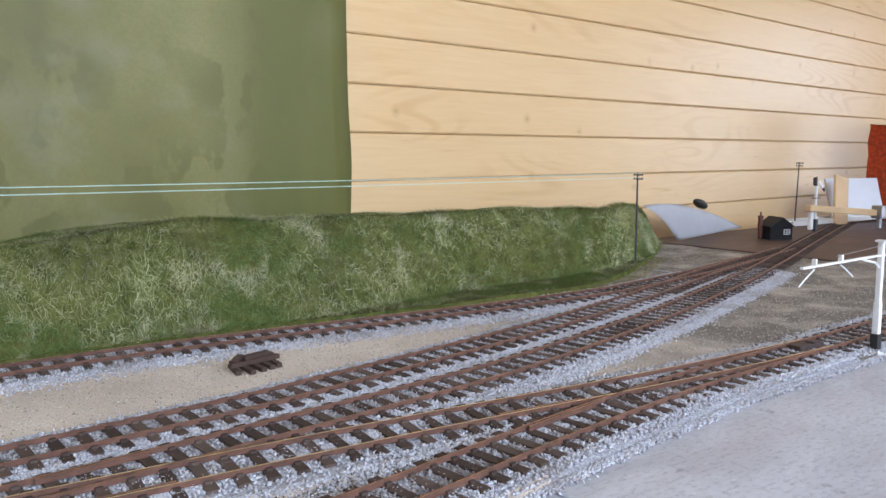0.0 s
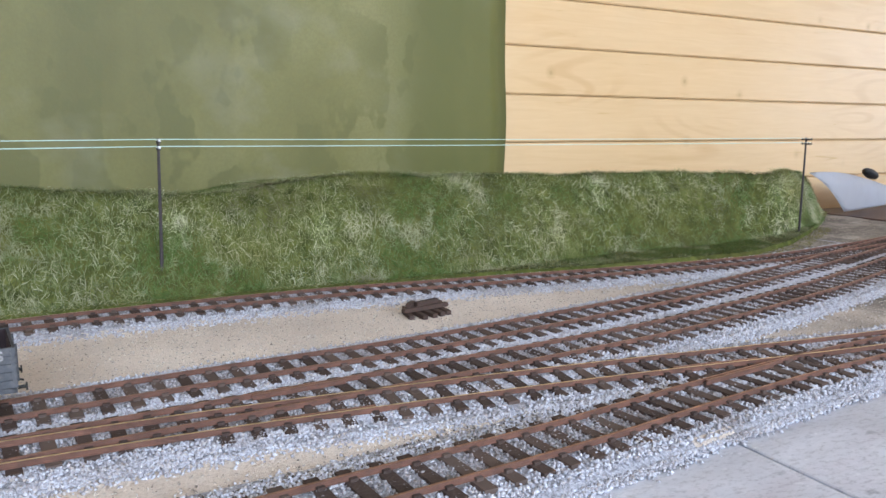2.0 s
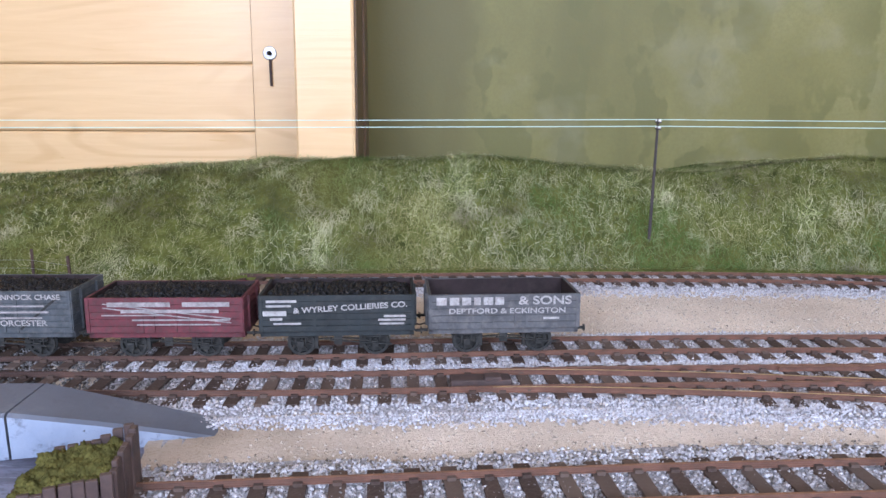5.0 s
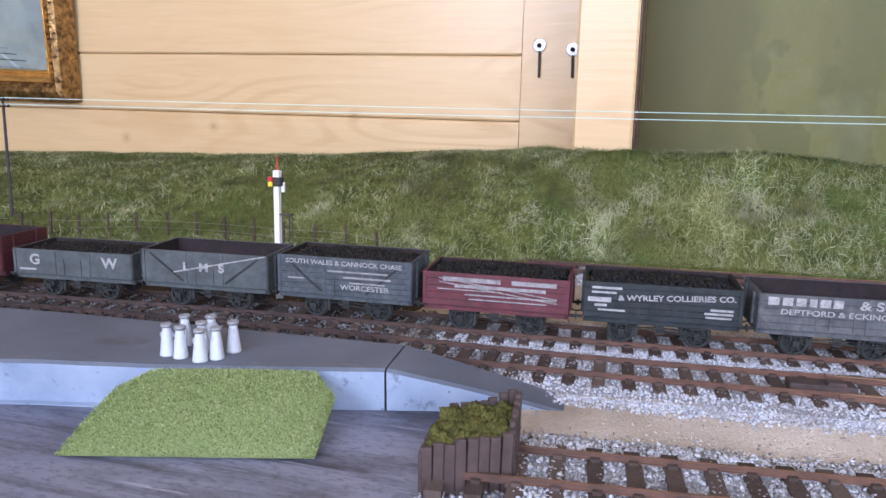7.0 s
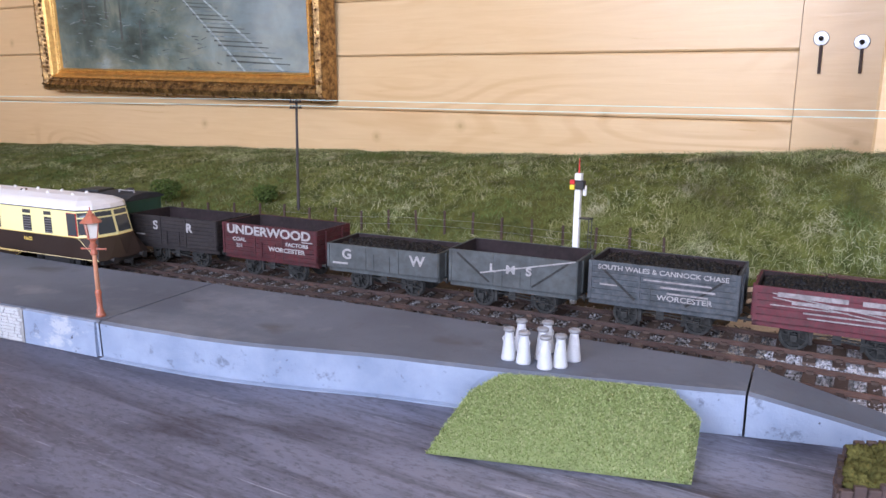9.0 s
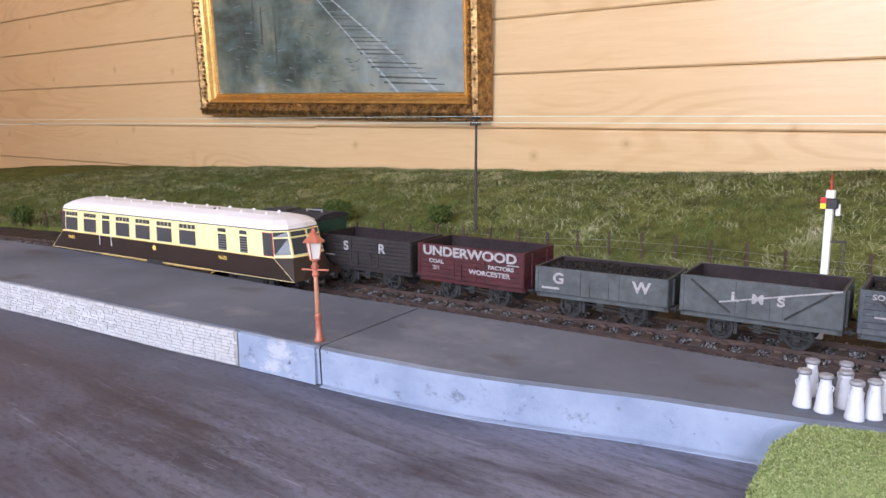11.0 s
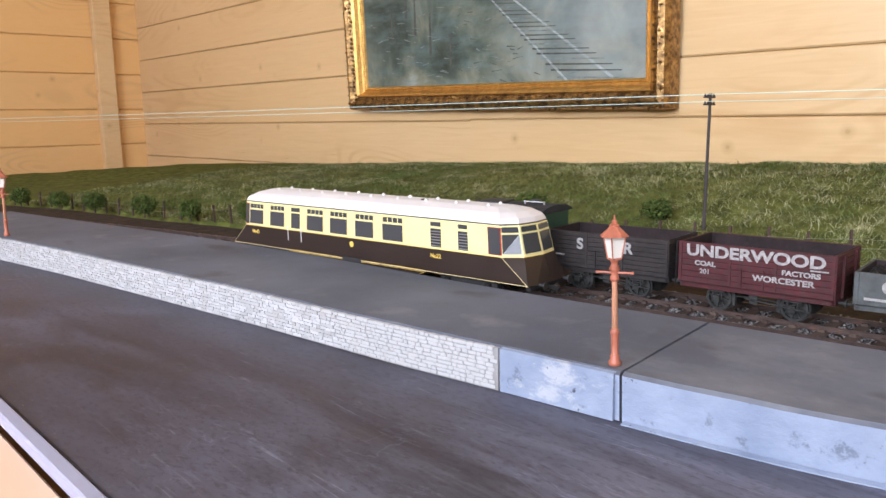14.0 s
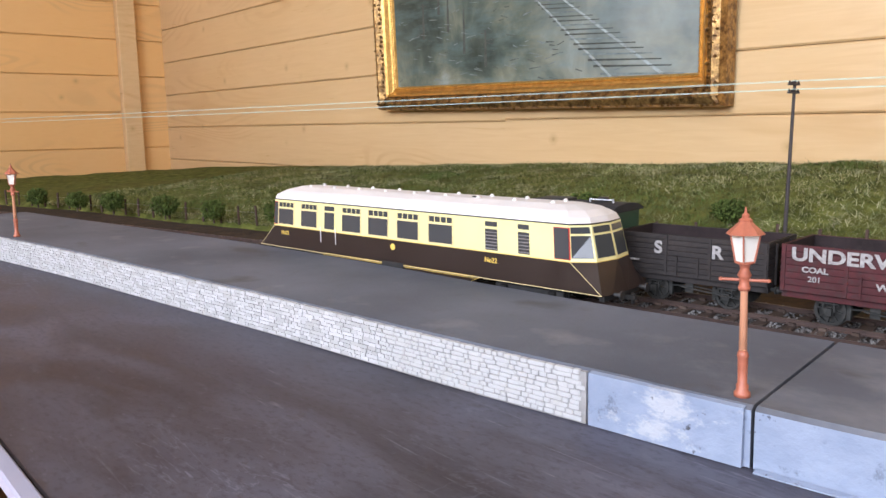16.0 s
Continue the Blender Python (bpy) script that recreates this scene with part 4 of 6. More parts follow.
def track(f, x0, x1, label, sleepers=True, gap=0.0195, skip=(), top="rail_top"):
    t = empty("railway_track")
    tagged(t, label, "railway track", group="model railway tracks", kind="structure")
    for side in (-0.0172, 0.0172):
        rail(t, line_of(f, x0, x1, RAIL - 0.0038, 0.03, side), "", top)
    x = x0 + 0.006
    while sleepers and x < x1:
        s = (f(x + 0.01) - f(x - 0.01)) / 0.02
        if not any(a < x < b for a, b in skip):
            ob = new("sleeper", SLEEPER)
            ob.parent = t
            ob.matrix_basis = pose(x, f(x), rng.uniform(-0.0002, 0.0002), 0, 0, math.degrees(math.atan(s)) + rng.uniform(-1, 1))
        x += gap / math.hypot(1, s)
    return t


main = track(A, -2.3, 2.45, "rusty-railed main line with dark sleepers past the platform")
siding = track(B, -2.2, 1.65, "rusty-railed siding on which the goods wagons stand", skip=((-3, -1.72),))
front = track(C, -0.3, 2.3, "front siding with rusty rails on dark sleepers")
back = track(D, -0.45, 1.42, "back siding with dark rails at the embankment foot")
cross = track(E, -0.08, 0.86, "crossover with shiny-edged rails between two tracks", True, 0.0195, ((-1, 0.1), (0.6, 2)), "brass_top")


def point_blades(f, g, x0, x1, side_f, side_g, parent):
    """Check rails and closure rails inside a turnout."""
    rail(parent, line_of(f, x0, x1, RAIL - 0.0038, 0.02, side_f))
    rail(parent, line_of(g, x0, x1, RAIL - 0.0038, 0.02, side_g))


point_blades(A, E, 0.13, 0.2, 0.0138, -0.0138, cross)
point_blades(C, E, 0.44, 0.52, 0.0138, -0.0138, cross)


# ---- the platform ----
def platform_block(name, x0, x1, label, z0=0.028, z1=None, face=True):
    """A length of platform between its front and back edge."""
    z1 = z0 if z1 is None else z1
    thing = empty(name)
    tagged(thing, label, "platform", group="platform lengths")
    n = max(4, int((x1 - x0) / 0.02))
    bm = bmesh.new()
    ring_rows = []
    for i in range(n + 1):
        x = x0 + (x1 - x0) * i / n
        z = z0 + (z1 - z0) * i / n
        xb = x - 0.0155 if x1 < -0.5 and i == n else (x - 0.0150 if x0 > -0.8 and x0 < -0.5 and i == 0 else x - 0.004)
        a, b = P_FRONT(x), P_BACK(xb)
        e = 0.0012 * noise.noise((x * 40, 0, 7))
        ring_rows.append([Vector(p) for p in ((x, a + e, 0.0004), (x, a - 0.001 + e, z - 0.002), (x, a + 0.001 + e, z), (xb, b, z), (xb, b, 0.0004))])
    bm.free()
    for name_, js, mat in (("top", (1, 2, 3), "plat_top"), ("face", (0, 1), "plat_face")):
        bm = bmesh.new()
        for a, b in zip(ring_rows, ring_rows[1:]):
            for j in js[:-1]:
                bm.faces.new([bm.verts.new(p) for p in (a[j], b[j], b[j + 1], a[j + 1])])
        bmesh.ops.remove_doubles(bm, verts=bm.verts, dist=1e-6)
        part(name_, bm, M[mat], thing)
    bm = bmesh.new()
    for a, b in zip(ring_rows, ring_rows[1:]):
        bm.faces.new([bm.verts.new(p) for p in (a[3], b[3], b[4], a[4])])
    for r in (ring_rows[0], ring_rows[-1]):
        bm.faces.new([bm.verts.new(p) for p in r])
    part("end", bm, M["plat_top"], thing)
    return thing


platform_right = platform_block("platform", -0.778, -0.3525, "grey platform length with a pale blue-grey plaster face")
platform_left = platform_block("platform", -1.88, -0.7795, "long grey platform length with a stone-faced front")
platform_ramp = platform_block("platform_ramp", -0.3512, -0.243, "grey sloping platform ramp down to the ground", 0.028, 0.0035)
kerb = part("skirting", sweep(bmesh.new(), [(x, P_FRONT(x) - 0.004, 0.0003) for x in np.linspace(-0.776, -0.43, 24)], [(-0.0008, 0), (-0.0008, 0.0006), (0.003, 0.0012), (0.003, 0)]), M["plat_face"], platform_right)


def stone_courses():
    """Cut stones on the platform front: the nearest as single pieces, the rest joined."""
    bm = bmesh.new()
    box(bm, (0, 0, 0), (1, 1, 1), None, 0.12)
    unit = mesh_of("stone", bm, M["stone"])
    r = random.Random(11)
    far = bmesh.new()
    course = 0.0026
    for k in range(10):
        x = -0.857 - r.uniform(0, 0.004)
        while x > -1.83:
            w = r.choice((r.uniform(0.0035, 0.006), r.uniform(0.006, 0.0115)))
            h = course * r.uniform(0.8, 0.97)
            xm = x - w / 2
            s = (P_FRONT(xm + 0.01) - P_FRONT(xm - 0.01)) / 0.02
            y = P_FRONT(xm) - 0.0014 - r.uniform(0, 0.0005)
            z = 0.0012 + course * (k + 0.5) + r.uniform(-0.0002, 0.0002)
            m = pose(xm, y, z, 0, r.uniform(-1.5, 1.5), math.degrees(math.atan(s)))
            d = (w - 0.0005, 0.003, h)
            if x > -0.995:
                ob = new("stone", unit)
                ob.parent = platform_left
                ob.matrix_basis = m @ Matrix.Diagonal((*d, 1))
            else:
                box(far, (0, 0, 0), d, m)
            x -= w
    part("mortar", sweep(bmesh.new(), [(x, P_FRONT(x) - 0.0011, 0.0004) for x in np.linspace(-1.83, -0.857, 60)], [(-0.0013, 0), (-0.0013, 0.0262), (0.0013, 0.0264), (0.0013, 0)]), M["mortar"], platform_left)
    tagged(part("stonework", far, M["stone"], platform_left), kind="stuff")


stone_courses()
part("plaster_patch", sweep(bmesh.new(), [(x, P_FRONT(x) - 0.0012, 0.0005) for x in np.linspace(-0.8555, -0.782, 8)], [(-0.0015, 0), (-0.0015, 0.0262), (0.0015, 0.0268), (0.0015, 0)]), M["plat_patch"], platform_left, "pale plaster patch with bare blotches")


# ---- things on the platform and in the yard ----
def gas_lamp(x, y, z, lean):
    thing = empty("platform_lamp", pose(x, y, z, 0, lean, 20))
    tagged(thing, "copper red platform lamp with a lantern and ladder bar", "street lamp", group="platform lamps")
    slim = 0.82
    part("base", lathe(bmesh.new(), [(r * slim, h) for r, h in [(0.0042, 0), (0.0042, 0.002), (0.003, 0.003), (0.0032, 0.005), (0.0024, 0.006), (0.0026, 0.017), (0.0031, 0.018), (0.0026, 0.0195), (0.0021, 0.0205)]], 14), M["copper"], thing, smooth=True)
    part("post", lathe(bmesh.new(), [(0.0021 * slim, 0.0205), (0.0018 * slim, 0.046), (0.0023 * slim, 0.0465)], 12), M["salmon"], thing, "salmon pink painted post", True)
    part("collar", lathe(bmesh.new(), [(0.0023, 0.0465), (0.0026, 0.048), (0.002, 0.0495), (0.0021, 0.052), (0.003, 0.053), (0.0018, 0.0555), (0.0022, 0.0575), (0.0036, 0.0583)], 12), M["copper"], thing, smooth=True)
    bm = rod(bmesh.new(), (-0.0095, 0, 0.051), (0.0095, 0, 0.051), 0.00065, n=8)
    for s in (-1, 1):
        bmesh.ops.create_icosphere(bm, subdivisions=1, radius=0.001, matrix=Matrix.Translation((s * 0.0095, 0, 0.051)))
    part("ladder_bar", bm, M["copper"], thing)
    lantern = part("lantern", lathe(bmesh.new(), [(0.0034, 0.0585), (0.0056, 0.0705)], 4), M["lamp_glass"], thing, "milky glass lantern panes")
    bm = bmesh.new()
    for i in range(4):
        a = math.pi / 2 * i
        rod(bm, (0.0037 * math.cos(a), 0.0037 * math.sin(a), 0.0583), (0.006 * math.cos(a), 0.006 * math.sin(a), 0.0707), 0.0004, n=5)
    for zz, rr in ((0.0586, 0.0036), (0.0706, 0.0059)):
        for i in range(4):
            a, b = math.pi / 2 * i, math.pi / 2 * (i + 1)
            rod(bm, (rr * math.cos(a), rr * math.sin(a), zz), (rr * math.cos(b), rr * math.sin(b), zz), 0.00045, n=5)
    part("frame", bm, M["copper"], lantern)
    part("hood", lathe(bmesh.new(), [(0.0078, 0.0705), (0.0074, 0.0712), (0.0042, 0.0742), (0.0026, 0.0758), (0.0028, 0.0766), (0.0014, 0.0775), (0.0016, 0.0785), (0.0006, 0.0795), (0.0003, 0.082)], 8), M["copper"], thing)


gas_lamp(-0.788, 0.4195, 0.028, -1.5)
gas_lamp(-1.595, 0.3225, 0.028, 1.0)


def milk_churn():
    thing = empty("milk_churn")
    tagged(thing, "small white painted metal milk churn on the platform", "milk churn", group="milk churns")
    part("body", lathe(bmesh.new(), [(0.0048, 0), (0.0050, 0.0006), (0.0047, 0.002), (0.0032, 0.0145), (0.0028, 0.0165), (0.0028, 0.0185)], 14), M["churn"], thing, smooth=True)
    part("lid", lathe(bmesh.new(), [(0.0036, 0.0185), (0.0038, 0.0195), (0.0036, 0.0205), (0.0022, 0.021), (0.0018, 0.0203)], 14), M["churn_lid"], thing, smooth=True)
    for s in (-1, 1):
        bm = bmesh.new()
        rod(bm, (s * 0.003, 0, 0.0150), (s * 0.0041, 0, 0.0140), 0.0003, n=5)
        rod(bm, (s * 0.0041, 0, 0.0140), (s * 0.0036, 0, 0.0115), 0.0003, n=5)
        part("handle", bm, M["churn"], thing)
    return thing


churn = milk_churn()
spots = [(-0.492, 0.4995), (-0.481, 0.498), (-0.466, 0.4965), (-0.459, 0.504), (-0.456, 0.519), (-0.493, 0.520), (-0.477, 0.526), (-0.474, 0.511)]
churn.matrix_basis = pose(*spots[0], 0.028, 0, 0, 20)
for i, (x, y) in enumerate(spots[1:]):
    copy_thing(churn, pose(x, y, 0.028, 0, 0, 40 * i))


def grass_mat():
    corners = [Vector(p) for p in ((-0.496, 0.406, 0.0012), (-0.364, 0.448, 0.0012), (-0.369, 0.486, 0.020), (-0.390, 0.5035, 0.0275), (-0.484, 0.474, 0.0275), (-0.494, 0.452, 0.0215))]
    a, b, r2, c, d, l2 = corners

    def at(u, v):
        left = a.lerp(l2, v / 0.8) if v < 0.8 else l2.lerp(d, (v - 0.8) / 0.2)
        right = b.lerp(r2, v / 0.65) if v < 0.65 else r2.lerp(c, (v - 0.65) / 0.35)
        p = left.lerp(right, u)
        p.z += 0.008 * max(0.0, math.sin(math.pi * v)) ** 0.6 * max(0.0, math.sin(math.pi * u)) ** 0.4
        return p
    bm = bmesh.new()
    n = 24
    grid = [[bm.verts.new(at(i / n, j / n)) for i in range(n + 1)] for j in range(n + 1)]
    for j in range(n):
        for i in range(n):
            bm.faces.new((grid[j][i], grid[j][i + 1], grid[j + 1][i + 1], grid[j + 1][i]))
    bmesh.ops.solidify(bm, geom=bm.faces[:], thickness=0.002)
    ob = part("grass_mat", bm, M["mat"], smooth=True)
    tagged(ob, "lime green flocked grass mat leaning on the platform", "grass mat")
    rs = np.random.RandomState(8)
    count = 26000
    uv = rs.rand(count, 2)
    V = np.zeros((count, 3, 3))
    for k in range(count):
        p = np.array(at(*uv[k]))
        an = rs.rand() * 6.283
        w = np.array([math.cos(an), math.sin(an), 0]) * 0.00035
        t = p + np.array([rs.randn() * 0.0011, rs.randn() * 0.0011, 0.0006 + 0.0010 * rs.rand()])
        V[k] = (p - w, p + w, t)
    pile = raw("grass_fibre", V.reshape(-1, 3), np.arange(count * 3).reshape(-1, 3), M["mat"], "", "")
    pile.parent = ob


grass_mat()


def stake_bin():
    """A small bed fenced with upright dark stakes."""
    thing = empty("planter_bin")
    tagged(thing, "dark stained wooden planter of upright stakes with mossy filling", "planter")
    ring = [(-0.2985, 0.431), (-0.257, 0.4495), (-0.2615, 0.485), (-0.300, 0.469)]
    heights = [0.0262, 0.0315, 0.0395, 0.0300]
    r = random.Random(3)
    for k in range(4):
        (xa, ya), (xb, yb) = ring[k], ring[(k + 1) % 4]
        ha, hb = heights[k], heights[(k + 1) % 4]
        l = math.hypot(xb - xa, yb - ya)
        n = int(l / 0.0052)
        ang = math.degrees(math.atan2(yb - ya, xb - xa))
        for i in range(n):
            t = (i + 0.5) / n
            h = ha + (hb - ha) * t + r.uniform(-0.0015, 0.0015) - (0.003 if k == 3 else 0)
            bm = bmesh.new()
            box(bm, (0, 0, h / 2), (l / n * 0.94, 0.0028 + r.uniform(0, 0.0008), h), pose(xa + (xb - xa) * t, ya + (yb - ya) * t, 0.0003, r.uniform(-1.5, 1.5), r.uniform(-1, 1), ang), 0.0004)
            part("stake", bm, M["stake"], thing)
    bm = boxes(((-0.279, 0.4585, 0.011), (0.034, 0.031, 0.021)))
    bmesh.ops.rotate(bm, verts=bm.verts, cent=(-0.277, 0.457, 0), matrix=Matrix.Rotation(radians(28), 3, "Z"))
    part("soil", bm, M["stake"], thing)
    pts = []
    for _ in range(2600):
        u, v = r.random(), r.random()
        x = -0.2985 + 0.0395 * u
        y = (0.432 + 0.018 * u) * (1 - v) + (0.468 + 0.016 * u) * v
        if 0.04 < u < 0.96 and 0.06 < v < 0.95:
            pts.append((x, y, 0.0262 + 0.005 * v + 0.002 * u + 0.0035 * noise.noise((x * 170, y * 170, 0)) + 0.001 * r.random()))
    moss = chips("moss", pts, 0.0017, M["moss"], "", "", 1.0)
    moss.parent = thing
    tagged(moss, "olive moss clumps")


stake_bin()


# ---- telegraph poles and wires ----
def telegraph_pole(x, y, z, high, lean, insul):
    thing = empty("telegraph_pole", pose(x, y, z, 0, lean, 0))
    tagged(thing, "dark slender telegraph pole with two crossarms", "telegraph pole", group="telegraph poles")
    part("pole", rod(bmesh.new(), (0, 0, -0.004), (0, 0, high), 0.0021, 0.0015, 8), M["pole"], thing)
    for k, dz in enumerate((0.004, 0.0115)):
        arm = part("crossarm", boxes(((0, -0.0015, high - dz), (0.0025, 0.021, 0.0016))), M["pole"], thing)
        for s in (-0.009, -0.0035, 0.0035, 0.009):
            part("insulator", lathe(bmesh.new(), [(0.0011, 0), (0.0013, 0.0012), (0.0008, 0.0018), (0.0006, 0.0028)], 8, pose(0, s - 0.0015, high - dz + 0.0006)), M[insul], arm)
    return (x + math.sin(radians(lean)) * high, y, z + high)


tops = [telegraph_pole(2.15, 1.3, 0.02, 0.173, 3, "black"), telegraph_pole(1.2, 1.083, 0.014, 0.166, 0, "black"), telegraph_pole(0.114, 1.03, 0.017, 0.166, 1.3, "white"), telegraph_pole(-0.963, 0.84, 0.026, 0.156, 0.5, "black")]
tops.append((-2.7, 0.55, 0.175))


def wires():
    thing = empty("telegraph_wires")
    tagged(thing, "pale cyan threads strung between the telegraph poles", "wire")
    for (xa, ya, za), (xb, yb, zb) in zip(tops[1:], tops[2:]):
        for off, dz in ((-0.0105, 0.001), (0.0075, 0.001), (-0.0105, 0.0085), (0.0075, 0.0085)):
            bm = bmesh.new()
            n = 12
            pts = []
            for i in range(n + 1):
                t = i / n
                pts.append((xa + (xb - xa) * t, ya + off + (yb - ya) * t, za + (zb - za) * t - dz - 0.004 * 4 * t * (1 - t) * 0.25))
            sweep(bm, pts, [(0.00022 * math.cos(k * 1.2566), 0.00022 * math.sin(k * 1.2566)) for k in range(5)])
            part("wire", bm, M["wire"], thing)


wires()


# ---- fence, bushes ----
FENCE = curve_y([(-2.4, 0.40), (-2.1, 0.507), (-1.85, 0.553), (-1.65, 0.612), (-1.49, 0.652), (-1.25, 0.725), (-1.0, 0.795), (-0.75, 0.836), (-0.45, 0.85)], 4)


def post_fence():
    thing = empty("fence")
    tagged(thing, "rusty brown post and wire fence at the foot of the bank", "fence")
    r = random.Random(9)
    x, tops_ = -2.25, []
    while x < -0.45:
        z = bank(x, FENCE(x)) - 0.002
        h = 0.028 + r.uniform(-0.002, 0.002)
        bm = bmesh.new()
        box(bm, (0, 0, h / 2), (0.0026, 0.0026, h), pose(x, FENCE(x), z, r.uniform(-3, 3), r.uniform(-3, 3), r.uniform(0, 40)), 0.0003)
        part("post", bm, M["fence"], thing)
        tops_.append((x, FENCE(x), z))
        x += 0.036
    for dz in (0.011, 0.019):
        for a, b in zip(tops_, tops_[1:]):
            if a[0] < -0.85 and r.random() < 0.5:
                continue
            part("wire", rod(bmesh.new(), (a[0], a[1] - 0.0015, a[2] + dz), (b[0], b[1] - 0.0015, b[2] + dz), 0.00013, n=4), M["steel"], thing)


post_fence()


def bush(x, y, high, seed):
    thing = empty("bush", pose(x, y, bank(x, y) - 0.001))
    tagged(thing, "small dark green model bush by the fence", "bush", group="fence bushes")
    r = random.Random(seed)
    bm = rod(bmesh.new(), (0, 0, 0), (0, 0, high * 0.5), 0.0012, 0.0007, 6)
    for i in range(5):
        a = i * 1.3 + r.random()
        rod(bm, (0, 0, high * 0.2), (math.cos(a) * high * 0.4, math.sin(a) * high * 0.4, high * r.uniform(0.55, 0.8)), 0.0006, 0.0003, 5)
    part("stem", bm, M["stake"], thing)
    pts = []
    while len(pts) < 620:
        p = Vector((r.uniform(-1, 1), r.uniform(-1, 1), r.uniform(-1, 1)))
        if 0.25 < p.length < 1.0 + 0.25 * noise.noise(p * 2.2 + Vector((seed, 0, 0))):
            pts.append((p.x * high * 0.66, p.y * high * 0.5, high * (0.58 + 0.42 * p.z)))
    crown = chips("crown", pts, 0.0017, M["bush"], "", "", 0.8)
    crown.parent = thing


for i, (x, y, h) in enumerate([(-2.12, 0.475, 0.026), (-2.0, 0.505, 0.024), (-1.9, 0.53, 0.026), (-1.77, 0.562, 0.027), (-1.67, 0.592, 0.024), (-1.54, 0.625, 0.029), (-1.44, 0.66, 0.029), (-1.17, 0.80, 0.026), (-1.02, 0.84, 0.02)]):
    bush(x, y, h * 1.4, i)


# ---- signals ----
def home_signal():
    thing = empty("railway_signal", pose(-0.533, 0.72, 0.006))
    tagged(thing, "white signal post seen end-on with red and yellow arm", "railway signal", group="railway signals")
    part("post", boxes(((0, 0, 0.055), (0.0052, 0.0052, 0.11)), bevel=0.0004), M["white"], thing)
    part("cap", rod(bmesh.new(), (0, 0, 0.119), (0, 0, 0.132), 0.0008, 0.0003, 8), M["red"], thing, "red and white finial")
    part("bracket", boxes(((0, 0, 0.1145), (0.006, 0.006, 0.009)), bevel=0.0005), M["white"], thing)
    lamp = part("lamp", boxes(((0.002, -0.002, 0.109), (0.009, 0.007, 0.008)), bevel=0.0008), M["black"], thing)
    part("lens", boxes(((-0.0035, -0.006, 0.107), (0.004, 0.002, 0.004))), M["yellow"], lamp)
    part("lens", boxes(((-0.0035, -0.006, 0.1115), (0.004, 0.002, 0.004))), M["red"], lamp)
    part("counterweight", boxes(((0.006, 0, 0.104), (0.003, 0.003, 0.009)), bevel=0.0005), M["white"], thing)
    part("stage", boxes(((0.006, 0.002, 0.079), (0.014, 0.008, 0.001))), M["black"], thing)
    ladder = part("ladder", boxes(((0.0095, 0.004, 0.04), (0.0006, 0.0006, 0.08)), ((0.0125, 0.004, 0.04), (0.0006, 0.0006, 0.08))), M["black"], thing)
    for i in range(16):
        part("rung", boxes(((0.011, 0.004, 0.004 + i * 0.0048), (0.003, 0.0005, 0.0005))), M["black"], ladder)


home_signal()


def bracket_signal():
    thing = empty("signal_gantry", pose(0.905, 0.519, 0.0))
    tagged(thing, "white bracket signal post with a long beam and black base", "railway signal", group="railway signals")
    part("plinth", lathe(bmesh.new(), [(0.011, 0), (0.011, 0.002), (0.0045, 0.004), (0.003, 0.006)], 16), M["white"], thing)
    part("base", boxes(((0, 0, 0.014), (0.0085, 0.0085, 0.018)), bevel=0.0006), M["black"], thing, "black painted base")
    part("post", boxes(((0, 0, 0.072), (0.0055, 0.0055, 0.098)), ((0, 0, 0.04), (0.0068, 0.0068, 0.034)), bevel=0.0006), M["white"], thing)
    part("cap", boxes(((0, 0, 0.122), (0.0095, 0.0095, 0.002))), M["white"], thing)
    part("beam", boxes(((-0.075, 0, 0.107), (0.165, 0.0035, 0.002))), M["white"], thing)
    for xa, za, xb, zb in ((-0.04, 0.1055, -0.012, 0.1), (-0.012, 0.1, -0.003, 0.094)):
        part("brace", rod(bmesh.new(), (xa, 0, za), (xb, 0, zb), 0.0013, n=6), M["white"], thing)
    for x0, s in ((-0.135, -1), (-0.085, 1)):
        part("stay", rod(bmesh.new(), (x0, 0, 0.104), (x0 + s * 0.012, 0, 0.098), 0.0008, n=6), M["white"], thing)
        part("stay", rod(bmesh.new(), (x0 + s * 0.012, 0, 0.098), (x0 + s * 0.026, 0, 0.09), 0.0008, n=6), M["white"], thing)
        part("stub", boxes(((x0, 0, 0.111), (0.003, 0.004, 0.006))), M["white"], thing)
    part("handrail", rod(bmesh.new(), (-0.095, 0, 0.113), (0, 0, 0.117), 0.0005, n=5), M["steel"], thing)


bracket_signal()


